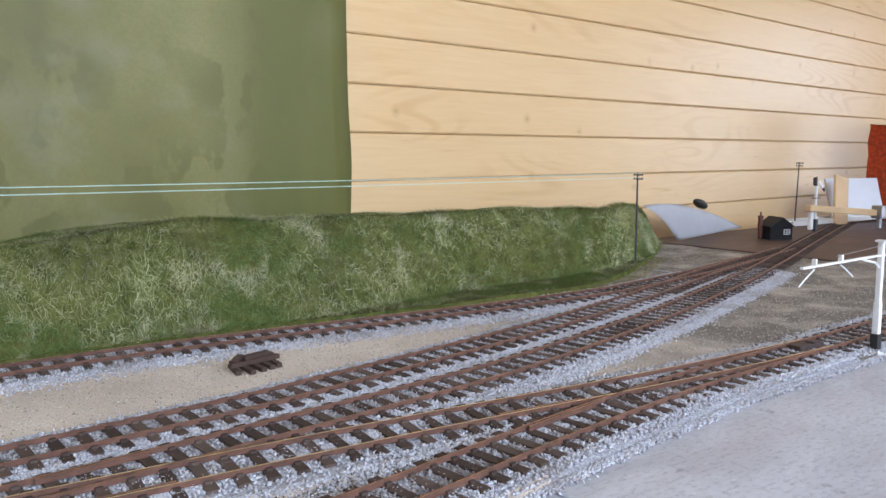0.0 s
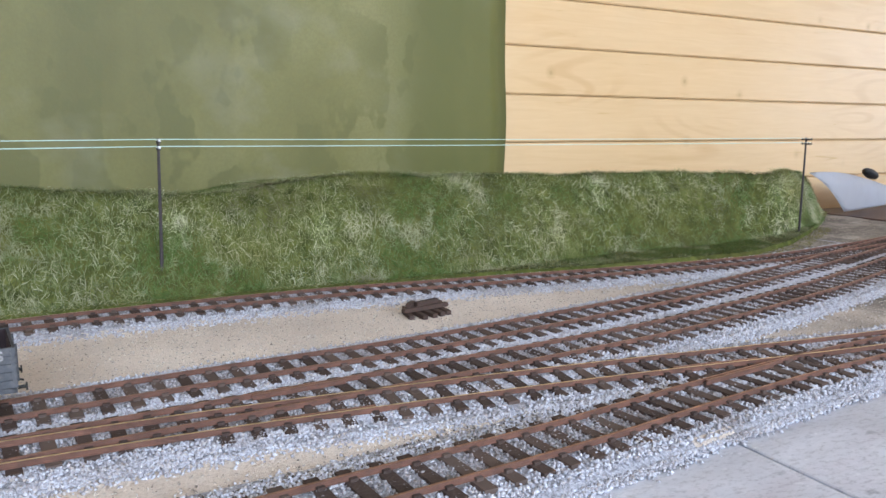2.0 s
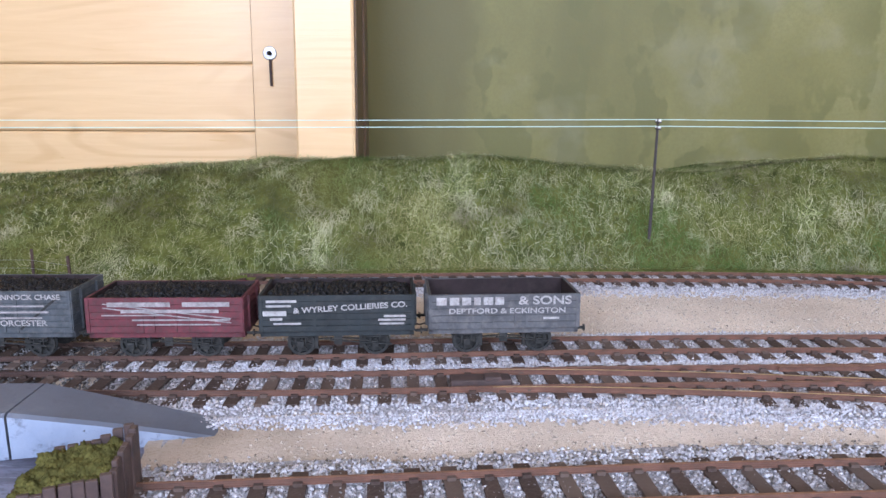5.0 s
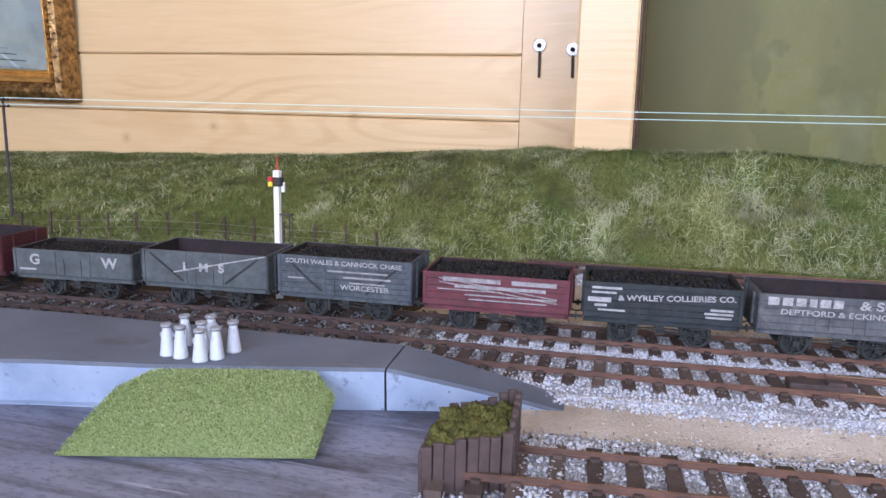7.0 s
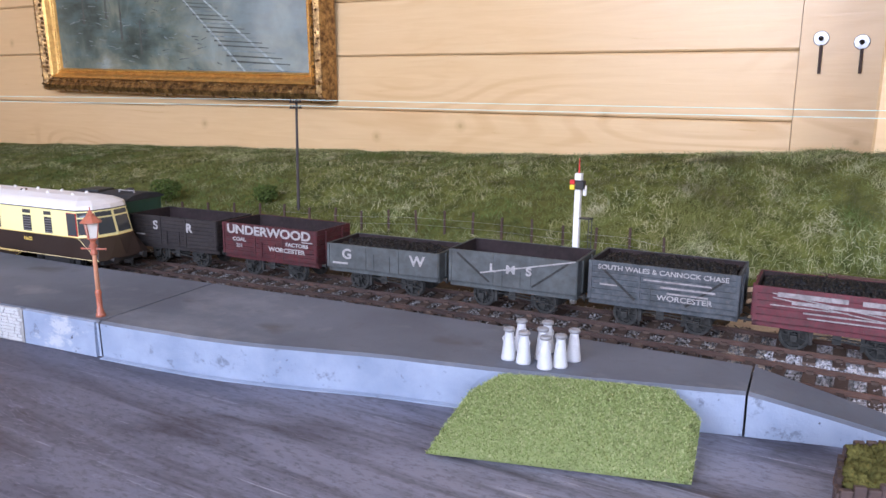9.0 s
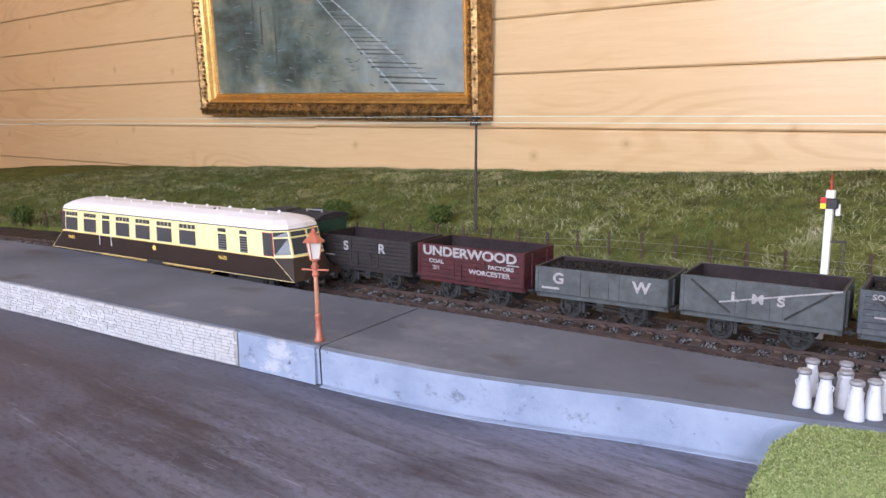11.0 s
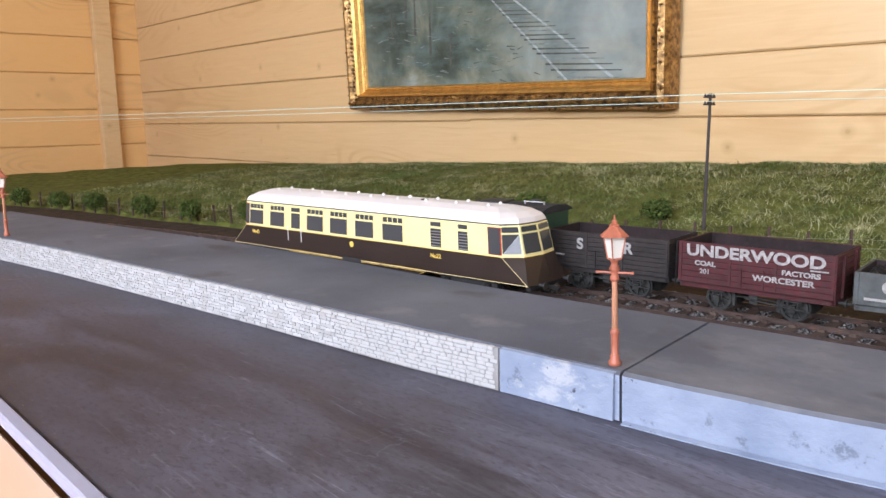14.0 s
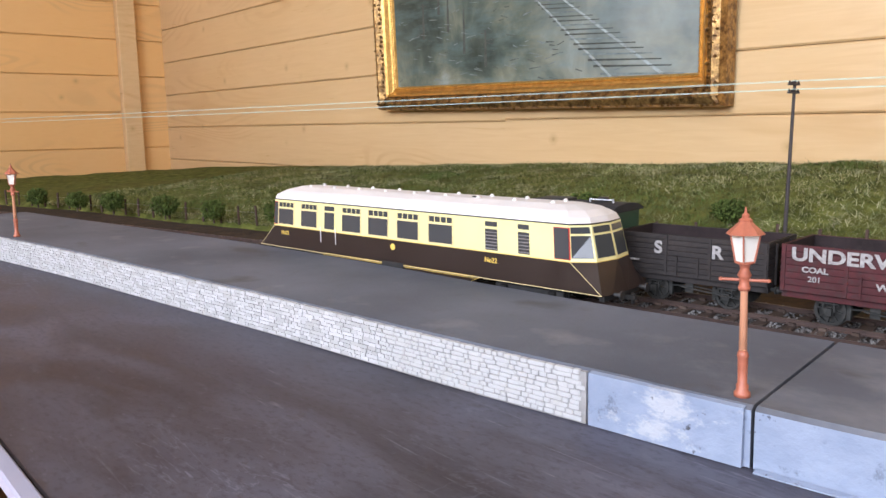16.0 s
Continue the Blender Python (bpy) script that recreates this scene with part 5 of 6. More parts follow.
def distant_signal():
    thing = empty("railway_signal", pose(2.063, 1.197, 0.011))
    tagged(thing, "white lattice signal with lowered arm near the hut", "railway signal", group="railway signals")
    part("base", boxes(((0, 0, 0.016), (0.012, 0.012, 0.032)), bevel=0.001), M["black"], thing)
    part("post", boxes(((0, 0, 0.075), (0.006, 0.006, 0.09)), bevel=0.0006), M["white"], thing)
    part("housing", boxes(((-0.014, 0.004, 0.035), (0.012, 0.01, 0.06)), bevel=0.001), M["white"], thing)
    part("ring", boxes(((0, 0, 0.088), (0.022, 0.014, 0.0015))), M["black"], thing)
    part("finial", rod(bmesh.new(), (0, 0, 0.12), (0, 0, 0.145), 0.003, 0.001, 8), M["black"], thing)
    bm = bmesh.new()
    box(bm, (0.021, 0, 0), (0.036, 0.003, 0.008), pose(0.002, -0.005, 0.133, 0, 40, 0), 0.0005)
    part("arm", bm, M["white"], thing)
    bm = bmesh.new()
    box(bm, (0.034, 0, 0), (0.012, 0.004, 0.0085), pose(0.002, -0.005, 0.133, 0, 40, 0), 0.0005)
    part("arm_band", bm, M["black"], thing)
    part("lamp", boxes(((-0.007, 0, 0.132), (0.008, 0.01, 0.022)), bevel=0.002), M["black"], thing)


distant_signal()


# ---- the far end ----
def hut():
    thing = empty("lineside_hut", pose(1.845, 1.18, 0.006, 0, 0, -28) @ Matrix.Scale(0.68, 4))
    tagged(thing, "black tarred lineside hut with a red brick chimney", "hut")
    part("walls", boxes(((0, 0, 0.025), (0.085, 0.075, 0.05))), M["tar"], thing)
    bm = bmesh.new()
    v = [bm.verts.new(p) for p in ((-0.0425, -0.0375, 0.05), (-0.0425, 0.0375, 0.05), (-0.0425, 0, 0.077), (0.0425, -0.0375, 0.05), (0.0425, 0.0375, 0.05), (0.0425, 0, 0.077))]
    for f in ((0, 1, 2), (3, 5, 4), (0, 2, 5, 3), (1, 4, 5, 2), (0, 3, 4, 1)):
        bm.faces.new([v[i] for i in f])
    bmesh.ops.rotate(bm, verts=bm.verts, cent=(0, 0, 0), matrix=Matrix.Rotation(radians(90), 3, "Z"))
    part("gable", bm, M["tar"], thing)
    for s in (-1, 1):
        bm = bmesh.new()
        box(bm, (0, 0, 0), (0.056, 0.09, 0.003), pose(s * 0.023, 0, 0.0645, 0, s * 36, 0), 0.0005)
        part("roof", bm, M["slate"], thing)
    window = part("window", boxes(((0.02, -0.0382, 0.029), (0.021, 0.0015, 0.017))), M["window"], thing)
    part("frame", boxes(((0.02, -0.0392, 0.029), (0.001, 0.001, 0.018)), ((0.02, -0.0392, 0.029), (0.022, 0.001, 0.001)), ((0.02, -0.0392, 0.0375), (0.023, 0.001, 0.0013)), ((0.02, -0.0392, 0.0205), (0.023, 0.001, 0.0013)), ((0.009, -0.0392, 0.029), (0.0013, 0.001, 0.018)), ((0.031, -0.0392, 0.029), (0.0013, 0.001, 0.018))), M["white"], window)
    chimney = part("chimney", boxes(((-0.048, 0.02, 0.042), (0.0115, 0.014, 0.084)), ((-0.048, 0.02, 0.08), (0.014, 0.0165, 0.006))), M["brick"], thing)
    part("pot", rod(bmesh.new(), (-0.048, 0.02, 0.084), (-0.048, 0.02, 0.098), 0.0035, 0.003, 8), M["brick"], chimney)


hut()


def paper_sheet():
    bm = bmesh.new()
    n = 14
    grid = []
    for j in range(n + 1):
        v = j / n
        a = Vector((1.30, 1.15, 0.112)).lerp(Vector((1.70, 1.33, 0.105)), v)
        b = Vector((1.58, 1.27, 0.012)).lerp(Vector((2.0, 1.37, 0.012)), v)
        grid.append([])
        for i in range(n + 1):
            p = a.lerp(b, i / n)
            p.z += 0.012 * math.sin(math.pi * i / n) * (1 - 0.5 * v) - 0.02 * v * (1 - i / n) * v
            grid[-1].append(bm.verts.new(p))
    for j in range(n):
        for i in range(n):
            bm.faces.new((grid[j][i], grid[j][i + 1], grid[j + 1][i + 1], grid[j + 1][i]))
    bmesh.ops.solidify(bm, geom=bm.faces[:], thickness=0.0012)
    tagged(part("paper_sheet", bm, M["paper"], smooth=True), "white paper sheet draped over the unfinished bank end", "paper")


paper_sheet()
bm = bmesh.new()
bmesh.ops.create_uvsphere(bm, u_segments=14, v_segments=8, radius=0.03)
bmesh.ops.transform(bm, matrix=pose(1.78, 1.352, 0.087, 0, 14, 20) @ Matrix.Diagonal((1.6, 0.5, 0.35, 1)), verts=bm.verts)
tagged(part("cloth_cap", bm, M["black"], smooth=True), "black soft bundle lying behind the paper", "bundle")
far = part("far_board", boxes(((2.2, 1.12, 0.004), (1.28, 0.5, 0.006)), bevel=0.001), M["brown_board"])
tagged(far, "brown painted ground boards round the hut", "ground board", kind="structure")
for c, s, rz in (((2.46, 1.338, 0.022), (0.76, 0.01, 0.008), -3), ((2.5, 1.27, 0.02), (0.75, 0.012, 0.014), -4)):
    bm = bmesh.new()
    box(bm, (0, 0, 0), s, pose(*c, 0, 0, rz), 0.001)
    tagged(part("white_rail", bm, M["white"]), "white painted wooden strip at the board's end", "strip", group="white strips")
bm = bmesh.new()
box(bm, (0, 0, 0), (0.55, 0.02, 0.018), pose(2.3, 1.17, 0.052, 0, 4.5, -6), 0.002)
tagged(part("wooden_beam", bm, M["pine"]), "bare pine beam lying across the board's end", "beam")
clamp = part("clamp", boxes(((2.335, 1.158, 0.052), (0.022, 0.03, 0.036)), ((2.335, 1.155, 0.02), (0.01, 0.012, 0.05)), bevel=0.002), M["steel"])
tagged(clamp, "small grey metal clamp gripping the pine beam", "clamp")
bm = bmesh.new()
box(bm, (0, 0, 0.06), (0.2, 0.008, 0.13), pose(2.5, 1.29, 0.02, -18, 0, -20), 0.001)
tagged(part("leaning_board", bm, M["paper"]), "white board leaning at the end of the layout", "board")
bm = bmesh.new()
box(bm, (0, 0, 0.07), (0.06, 0.008, 0.15), pose(2.35, 1.27, 0.01, -12, 14, -10), 0.001)
tagged(part("leaning_offcut", bm, M["pine"]), "bare pine offcut leaning beside the white board", "board")


def hanging_cloth(name, x, y, w, z0, z1, mat, label, seed):
    bm = bmesh.new()
    n = 26
    grid = []
    for j in range(n + 1):
        v = j / n
        row = []
        for i in range(n + 1):
            u = i / n
            p = (x + w * (u - 0.15 * (1 - v) * (1 - u)), y - 0.06 * u + 0.02 * math.sin(u * 14 + seed) + 0.006 * noise.noise((u * 8, v * 8, seed)), z0 + (z1 - z0) * v - 0.03 * u * v)
            row.append(bm.verts.new(p))
        grid.append(row)
    for j in range(n):
        for i in range(n):
            bm.faces.new((grid[j][i], grid[j][i + 1], grid[j + 1][i + 1], grid[j + 1][i]))
    bmesh.ops.solidify(bm, geom=bm.faces[:], thickness=0.008)
    tagged(part(name, bm, mat, smooth=True), label, "cloth")


hanging_cloth("hanging_cloth", 2.60, 1.30, 0.09, -0.02, 0.31, M["red_cloth"], "orange-red knitted cloth hanging at the room's end", 1)
hanging_cloth("hanging_cloth", 2.66, 1.26, 0.3, -0.02, 0.315, M["red_dark"], "dark red cloth hanging at the room's end", 4)
bm = boxes(((2.82, 1.2, 0.34), (0.4, 0.1, 0.05)), bevel=0.01)
tagged(part("wooden_bracket", bm, M["pine"]), "bare wooden rail that holds the hanging cloths", "rail")


# ---- small track details ----
def sleeper_pile():
    thing = empty("sleeper_stack", pose(0.352, 0.855, 0.0045, 0, 0, 8))
    tagged(thing, "pile of dark brown old sleepers on the sand", "sleeper pile")
    for x, y, z, l, turn in [(0, 0.002, 0.0068, 0.056, 2), (0.003, 0.012, 0.0068, 0.05, 5), (-0.022, 0.001, 0.0024, 0.03, 74), (-0.012, -0.004, 0.0024, 0.033, 82), (-0.001, -0.003, 0.0024, 0.034, 86), (0.010, -0.002, 0.0024, 0.033, 84), (0.020, -0.001, 0.0024, 0.032, 79), (0.004, 0.006, 0.0112, 0.03, 10), (-0.015, 0.007, 0.0112, 0.016, 40)]:
        bm = bmesh.new()
        box(bm, (0, 0, 0), (l, 0.0058, 0.0044), pose(x, y, z, 0, 0, turn), 0.0004)
        part("sleeper", bm, M["fence"], thing)


sleeper_pile()


def point_motor_cover(x, y, ang):
    bm = boxes(((0, 0, 0.008), (0.042, 0.014, 0.007)), ((0.008, -0.002, 0.012), (0.012, 0.01, 0.003)), bevel=0.0008)
    ob = part("point_cover", bm, M["stake"])
    ob.matrix_basis = pose(x, y, 0.002, 0, 0, ang)
    tagged(ob, "flat brown cover plate between the rails of a turnout", "cover plate", group="turnout covers")


point_motor_cover(-0.087, 0.634, 6)
point_motor_cover(0.845, 0.562, -4)


# ---- goods wagons ----
def wheel_meshes(r):
    turn = pose(0, 0, 0, 90, 0, 0)
    rim = lathe(bmesh.new(), [(r * 1.1, 0), (r * 1.1, 0.0009), (r, 0.0012), (r, 0.0032), (r * 0.80, 0.0032), (r * 0.80, 0.0006), (r * 0.3, 0.0006), (r * 0.3, 0.004)], 20)
    disc = lathe(bmesh.new(), [(r * 1.1, 0), (r * 1.1, 0.0009), (r, 0.0012), (r, 0.0032), (r * 0.82, 0.0032), (r * 0.82, 0.0022), (r * 0.3, 0.0016), (r * 0.3, 0.004)], 20)
    spoke = boxes(((r * 0.55, 0, 0.0024), (r * 0.6, 0.0013, 0.0012)))
    for bm in (rim, disc, spoke):
        bmesh.ops.transform(bm, matrix=turn, verts=bm.verts)
    return mesh_of("wheel", rim, M["gear"]), mesh_of("spoke", spoke, M["gear"]), mesh_of("wheel", disc, M["iron"])


M["w_in"] = paint("bare_weathered_boards", (0.026, 0.018, 0.019), 0.85, 0.3, 70, (0.045, 0.036, 0.033), 0.5, spec=0.2)
M["gear"] = paint("dusty_grey_ironwork", (0.026, 0.027, 0.026), 0.75, 0.3, 110, (0.075, 0.07, 0.064), 0.7, spec=0.25)
WHEEL, SPOKE, DISC = wheel_meshes(0.0098)


def add_wheel(parent, x, sy, spoked=True):
    ob = new("wheel", WHEEL if spoked else DISC)
    ob.parent = parent
    ob.matrix_basis = pose(x, sy * 0.0155, 0.0098, 0, 0, 0 if sy < 0 else 180)
    for i in range(8 if spoked and sy < 0 else 0):
        sp = new("spoke", SPOKE)
        sp.parent = ob
        sp.matrix_basis = pose(0, 0, 0, 0, 45 * i + 12, 0)


def on_track(f, x):
    return pose(x, f(x), RAIL, 0, 0, math.degrees(math.atan((f(x + 0.05) - f(x - 0.05)) / 0.1)))


def wagon(x, body, inside, label, top=0.0525, planks=7, coal=0.0, length=0.1135, braced=False):
    """An open wagon; its front faces -y."""
    thing = empty("goods_wagon", on_track(B, x))
    tagged(thing, label, "goods wagon", group="goods wagons")
    half, w, low = length / 2, 0.0285, 0.021
    mat = M[body]
    step = (top - low) / planks
    for s, name in ((-1, "side"), (1, "side")):
        side = part(name, boxes(((0, s * (w - 0.0014), (low + top) / 2), (length - 0.001, 0.001, top - low - 0.0004))), mat, thing)
        for i in range(planks):
            bm = bmesh.new()
            box(bm, (0, s * (w - 0.00085), low + step * (i + 0.5)), (length, 0.0016, step - 0.0004), None, 0.0002)
            part("plank", bm, mat, side)
        for xx in (-half + 0.002, -0.0165, 0.0165, half - 0.002):
            part("strap", boxes(((xx, s * (w + 0.0003), (low + top) / 2), (0.0022, 0.0007, top - low - 0.001))), mat, side)
        for x_low, x_high in ((-0.019, -half + 0.008), (0.019, half - 0.008)) if braced else ():
            run, rise = x_high - x_low, top - low - 0.006
            bm = bmesh.new()
            box(bm, (0, 0, 0), (math.hypot(run, rise), 0.0006, 0.0016), pose((x_low + x_high) / 2, s * (w + 0.0003), (low + top) / 2, 0, -math.degrees(math.atan2(rise, run)), 0))
            part("diagonal_strap", bm, M["gear"], side)
        part("door_hinge", boxes(((-0.008, s * (w + 0.0004), low + 0.008), (0.0015, 0.0008, 0.014)), ((0.008, s * (w + 0.0004), low + 0.008), (0.0015, 0.0008, 0.014))), mat, side)
    for s in (-1, 1):
        end = part("end", boxes(((s * (half - 0.0014), 0, (low + top) / 2), (0.001, 2 * w - 0.004, top - low - 0.0004))), mat, thing)
        for i in range(planks):
            bm = bmesh.new()
            box(bm, (s * (half - 0.00085), 0, low + step * (i + 0.5)), (0.0016, 2 * w - 0.004, step - 0.0004), None, 0.0002)
            part("plank", bm, mat, end)
        for yy in (-0.014, 0.014):
            part("stanchion", boxes(((s * (half + 0.0006), yy, (low + top) / 2 - 0.001), (0.002, 0.0024, top - low - 0.002))), mat, end)
    part("floor", boxes(((0, 0, low + 0.0012), (length - 0.003, 2 * w - 0.003, 0.0014))), M[inside], thing)
    part("lining", boxes(((0, -w + 0.0023, (low + top) / 2), (length - 0.004, 0.0006, top - low - 0.001)), ((0, w - 0.0023, (low + top) / 2), (length - 0.004, 0.0006, top - low - 0.001)), ((-half + 0.0023, 0, (low + top) / 2), (0.0006, 2 * w - 0.005, top - low - 0.001)), ((half - 0.0023, 0, (low + top) / 2), (0.0006, 2 * w - 0.005, top - low - 0.001))), M[inside], thing, "dark weathered inside boards")
    frame_ = part("underframe", boxes(((0, -0.0235, 0.0188), (length - 0.002, 0.003, 0.0042)), ((0, 0.0235, 0.0188), (length - 0.002, 0.003, 0.0042)), ((-half + 0.002, 0, 0.0188), (0.003, 0.05, 0.0044)), ((half - 0.002, 0, 0.0188), (0.003, 0.05, 0.0044))), mat, thing)
    for sx in (-0.0275, 0.0275):
        part("axle", rod(bmesh.new(), (sx, -0.021, 0.0098), (sx, 0.021, 0.0098), 0.0012, n=6), M["gear"], thing)
        for sy in (-1, 1):
            add_wheel(thing, sx, sy)
            bm = boxes(((sx, sy * 0.0228, 0.0098), (0.005, 0.003, 0.005)), ((sx, sy * 0.0222, 0.0152), (0.013, 0.0015, 0.0012)), ((sx - 0.0035, sy * 0.0222, 0.013), (0.0012, 0.0012, 0.007)), ((sx + 0.0035, sy * 0.0222, 0.013), (0.0012, 0.0012, 0.007)), bevel=0.0002)
            part("axlebox", bm, M["gear"], thing)
    bm = bmesh.new()
    rod(bm, (-0.006, -0.0245, 0.0135), (0.04, -0.0245, 0.0095), 0.0007, n=5)
    part("brake_lever", bm, M["gear"], thing)
    bm = boxes(((0, -0.0225, 0.0135), (0.006, 0.001, 0.008)), ((-0.0165, -0.0165, 0.01), (0.0025, 0.003, 0.01)), ((0.0165, -0.0165, 0.01), (0.0025, 0.003, 0.01)))
    rod(bm, (-0.016, -0.017, 0.012), (0.0, -0.02, 0.014), 0.0006, n=5)
    rod(bm, (0.016, -0.017, 0.012), (0.0, -0.02, 0.014), 0.0006, n=5)
    part("brake_gear", bm, M["gear"], thing)
    for sx in (-1, 1):
        for sy in (-0.0205, 0.0205):
            bm = rod(bmesh.new(), (sx * half, sy, 0.0188), (sx * (half + 0.0046), sy, 0.0188), 0.0012, n=8)
            rod(bm, (sx * (half + 0.0046), sy, 0.0188), (sx * (half + 0.0055), sy, 0.0188), 0.0027, n=12)
            part("buffer", bm, M["gear"], thing)
        part("coupling", rod(bmesh.new(), (sx * half, 0, 0.0185), (sx * (half + 0.0048), 0, 0.017), 0.0007, n=5), M["gear"], thing)
    if coal:
        r = random.Random(int(x * 1000))
        pts = []
        for _ in range(900):
            u, v = r.uniform(-1, 1), r.uniform(-1, 1)
            pts.append((u * (half - 0.005), v * (w - 0.005), top - 0.006 + coal * (1 - 0.55 * u * u - 0.35 * v * v) + r.uniform(0, 0.0015)))
        bm = boxes(((0, 0, top - 0.009), (length - 0.006, 2 * w - 0.006, 0.006)))
        load = part("load", bm, M["coal"], thing, "heaped black coal")
        lumps = chips("coal", pts, 0.0021, M["coal"], "", "", 0.9)
        lumps.parent = load
    return thing


M["w_red"] = paint("weathered_maroon_paint", (0.075, 0.017, 0.020), 0.7, 0.3, 90, (0.045, 0.034, 0.034), 0.85, spec=0.3)
M["w_red2"] = paint("weathered_red_paint", (0.13, 0.034, 0.042), 0.7, 0.3, 90, (0.065, 0.048, 0.048), 0.85, spec=0.3)
M["w_grey"] = paint("weathered_slate_grey_paint", (0.07, 0.078, 0.078), 0.65, 0.25, 80, (0.04, 0.036, 0.032), 0.65, spec=0.3)
M["w_pale"] = paint("weathered_pale_grey_paint", (0.08, 0.09, 0.091), 0.65, 0.25, 80, (0.05, 0.045, 0.04), 0.65, spec=0.3)
M["w_dark"] = paint("weathered_dark_brown_paint", (0.024, 0.020, 0.020), 0.65, 0.25, 90, (0.06, 0.05, 0.045), 0.5, spec=0.3)
M["w_blue"] = paint("weathered_blue_grey_paint", (0.06, 0.07, 0.078), 0.7, 0.3, 90, (0.15, 0.15, 0.155), 0.6, spec=0.3)
M["w_ash"] = paint("dusty_pale_grey_paint", (0.085, 0.088, 0.094), 0.75, 0.3, 70, (0.19, 0.18, 0.175), 0.7, spec=0.25)
M["w_black"] = paint("sooty_blue_black_paint", (0.026, 0.032, 0.034), 0.7, 0.3, 80, (0.06, 0.06, 0.058), 0.6, spec=0.25)
M["letter"] = paint("worn_white_lettering", (0.37, 0.36, 0.355), 0.7, 0.2, 160, (0.12, 0.10, 0.10), 0.9)
FACE = -0.0291


def bars(parent, rows, mat="letter"):
    """Unreadable small writing as plain bars: x, z, length, height."""
    for x, z, l, h in rows:
        part("writing", boxes(((x, FACE - 0.0001, z), (l, 0.0003, h))), M[mat], parent)


def letters(parent, body, size, x, z, align="CENTER", stretch=1.0, bold=0.0, rise=0):
    ob = lettering(body, size, x, FACE - 0.0002, z, M["letter"], parent, align, bold, stretch)
    if rise:
        ob.matrix_basis = pose(x, FACE - 0.0002, z, 0, -rise, 0) @ pose(0, 0, 0, 90, 0, 0) @ Matrix.Diagonal((stretch, 1, 1, 1))


X0 = -0.072
PITCH = 0.1225
w8 = wagon(X0, "w_ash", "w_in", "weathered blue-grey private owner wagon, empty, with white lettering", 0.0475, 5)
letters(w8, "& SONS", 0.0088, 0.030, 0.0398, "CENTER", 1.32, 0.0002)
letters(w8, "DEPTFORD & ECKINGTON", 0.0056, 0.002, 0.0332, "CENTER", 1.3, 0.0001)
bars(w8, [(-0.047, 0.0425, 0.0075, 0.0058), (-0.0375, 0.0425, 0.0070, 0.0058), (-0.0285, 0.0425, 0.0065, 0.0058), (-0.0205, 0.0425, 0.0050, 0.0058), (-0.0125, 0.0425, 0.0070, 0.0058), (-0.0040, 0.0425, 0.0065, 0.0058), (0.035, 0.029, 0.012, 0.0016)])
w7 = wagon(X0 - PITCH, "w_black", "w_in", "weathered dark grey colliery wagon with white lettering and coal", 0.0485, 6, 0.004)
letters(w7, "& WYRLEY COLLIERIES CO.", 0.0058, 0.010, 0.0374, "CENTER", 1.18, 0.00015, rise=3.0)
bars(w7, [(-0.04, 0.0442, 0.022, 0.0018), (-0.042, 0.0407, 0.018, 0.0016), (-0.045, 0.0352, 0.017, 0.0036), (-0.044, 0.031, 0.009, 0.002), (0.042, 0.0325, 0.016, 0.0016), (0.04, 0.0297, 0.02, 0.0016), (0.04, 0.0268, 0.018, 0.0015), (-0.036, 0.0275, 0.02, 0.0014)])
w6 = wagon(X0 - 2 * PITCH, "w_red2", "w_in", "weathered faded red private owner wagon heaped with coal", 0.0475, 5, 0.005)
bars(w6, [(-0.018, 0.0425, 0.045, 0.0034), (0.030, 0.0425, 0.034, 0.0034), (0.004, 0.0375, 0.07, 0.0026), (0.012, 0.031, 0.07, 0.0012), (0.01, 0.0275, 0.06, 0.001), (-0.02, 0.0345, 0.05, 0.0008)], "faint")
for tilt_z in (0.0415, 0.0385):
    bm = bmesh.new()
    box(bm, (0, 0, 0), (0.092, 0.0003, 0.0008), pose(0.002, FACE - 0.0003, tilt_z - 0.004, 0, 7.0, 0))
    part("stripe", bm, M["faint"], w6, "faded white diagonal stripe")
w5 = wagon(X0 - 3 * PITCH, "w_blue", "w_in", "grey seven-plank wagon with faint white lettering and coal", 0.0525, 7, 0.003, braced=True)
letters(w5, "SOUTH WALES & CANNOCK CHASE", 0.0052, 0.0, 0.0462, "CENTER", 1.15, 0.0001)
letters(w5, "WORCESTER", 0.0058, 0.018, 0.0268, "CENTER", 1.2, 0.0001)
bars(w5, [(0.012, 0.0413, 0.05, 0.0012), (0.02, 0.0368, 0.04, 0.0014), (-0.04, 0.034, 0.014, 0.0012), (0.02, 0.0325, 0.03, 0.0012)], "faint")
w4 = wagon(X0 - 4 * PITCH, "w_pale", "w_in", "pale grey steel-sided wagon lettered LMS, empty", 0.0495, 1, braced=True)
letters(w4, "L   M   S", 0.0095, 0.0, 0.0335, "CENTER", 1.15, 0.0004)
bm = bmesh.new()
box(bm, (0, 0, 0), (0.084, 0.0003, 0.0011), pose(0.014, FACE - 0.0003, 0.0402, 0, -12.2, 0))
part("stripe", bm, M["letter"], w4, "white diagonal stripe")
w3 = wagon(X0 - 5 * PITCH, "w_pale", "w_in", "grey four-plank wagon lettered G W, carrying a dark load", 0.0435, 1, 0.002)
letters(w3, "G", 0.0125, -0.035, 0.0305, "CENTER", 1.1, 0.0004)
letters(w3, "W", 0.0125, 0.036, 0.0305, "CENTER", 1.1, 0.0004)
bars(w3, [(-0.042, 0.0258, 0.016, 0.0018)])
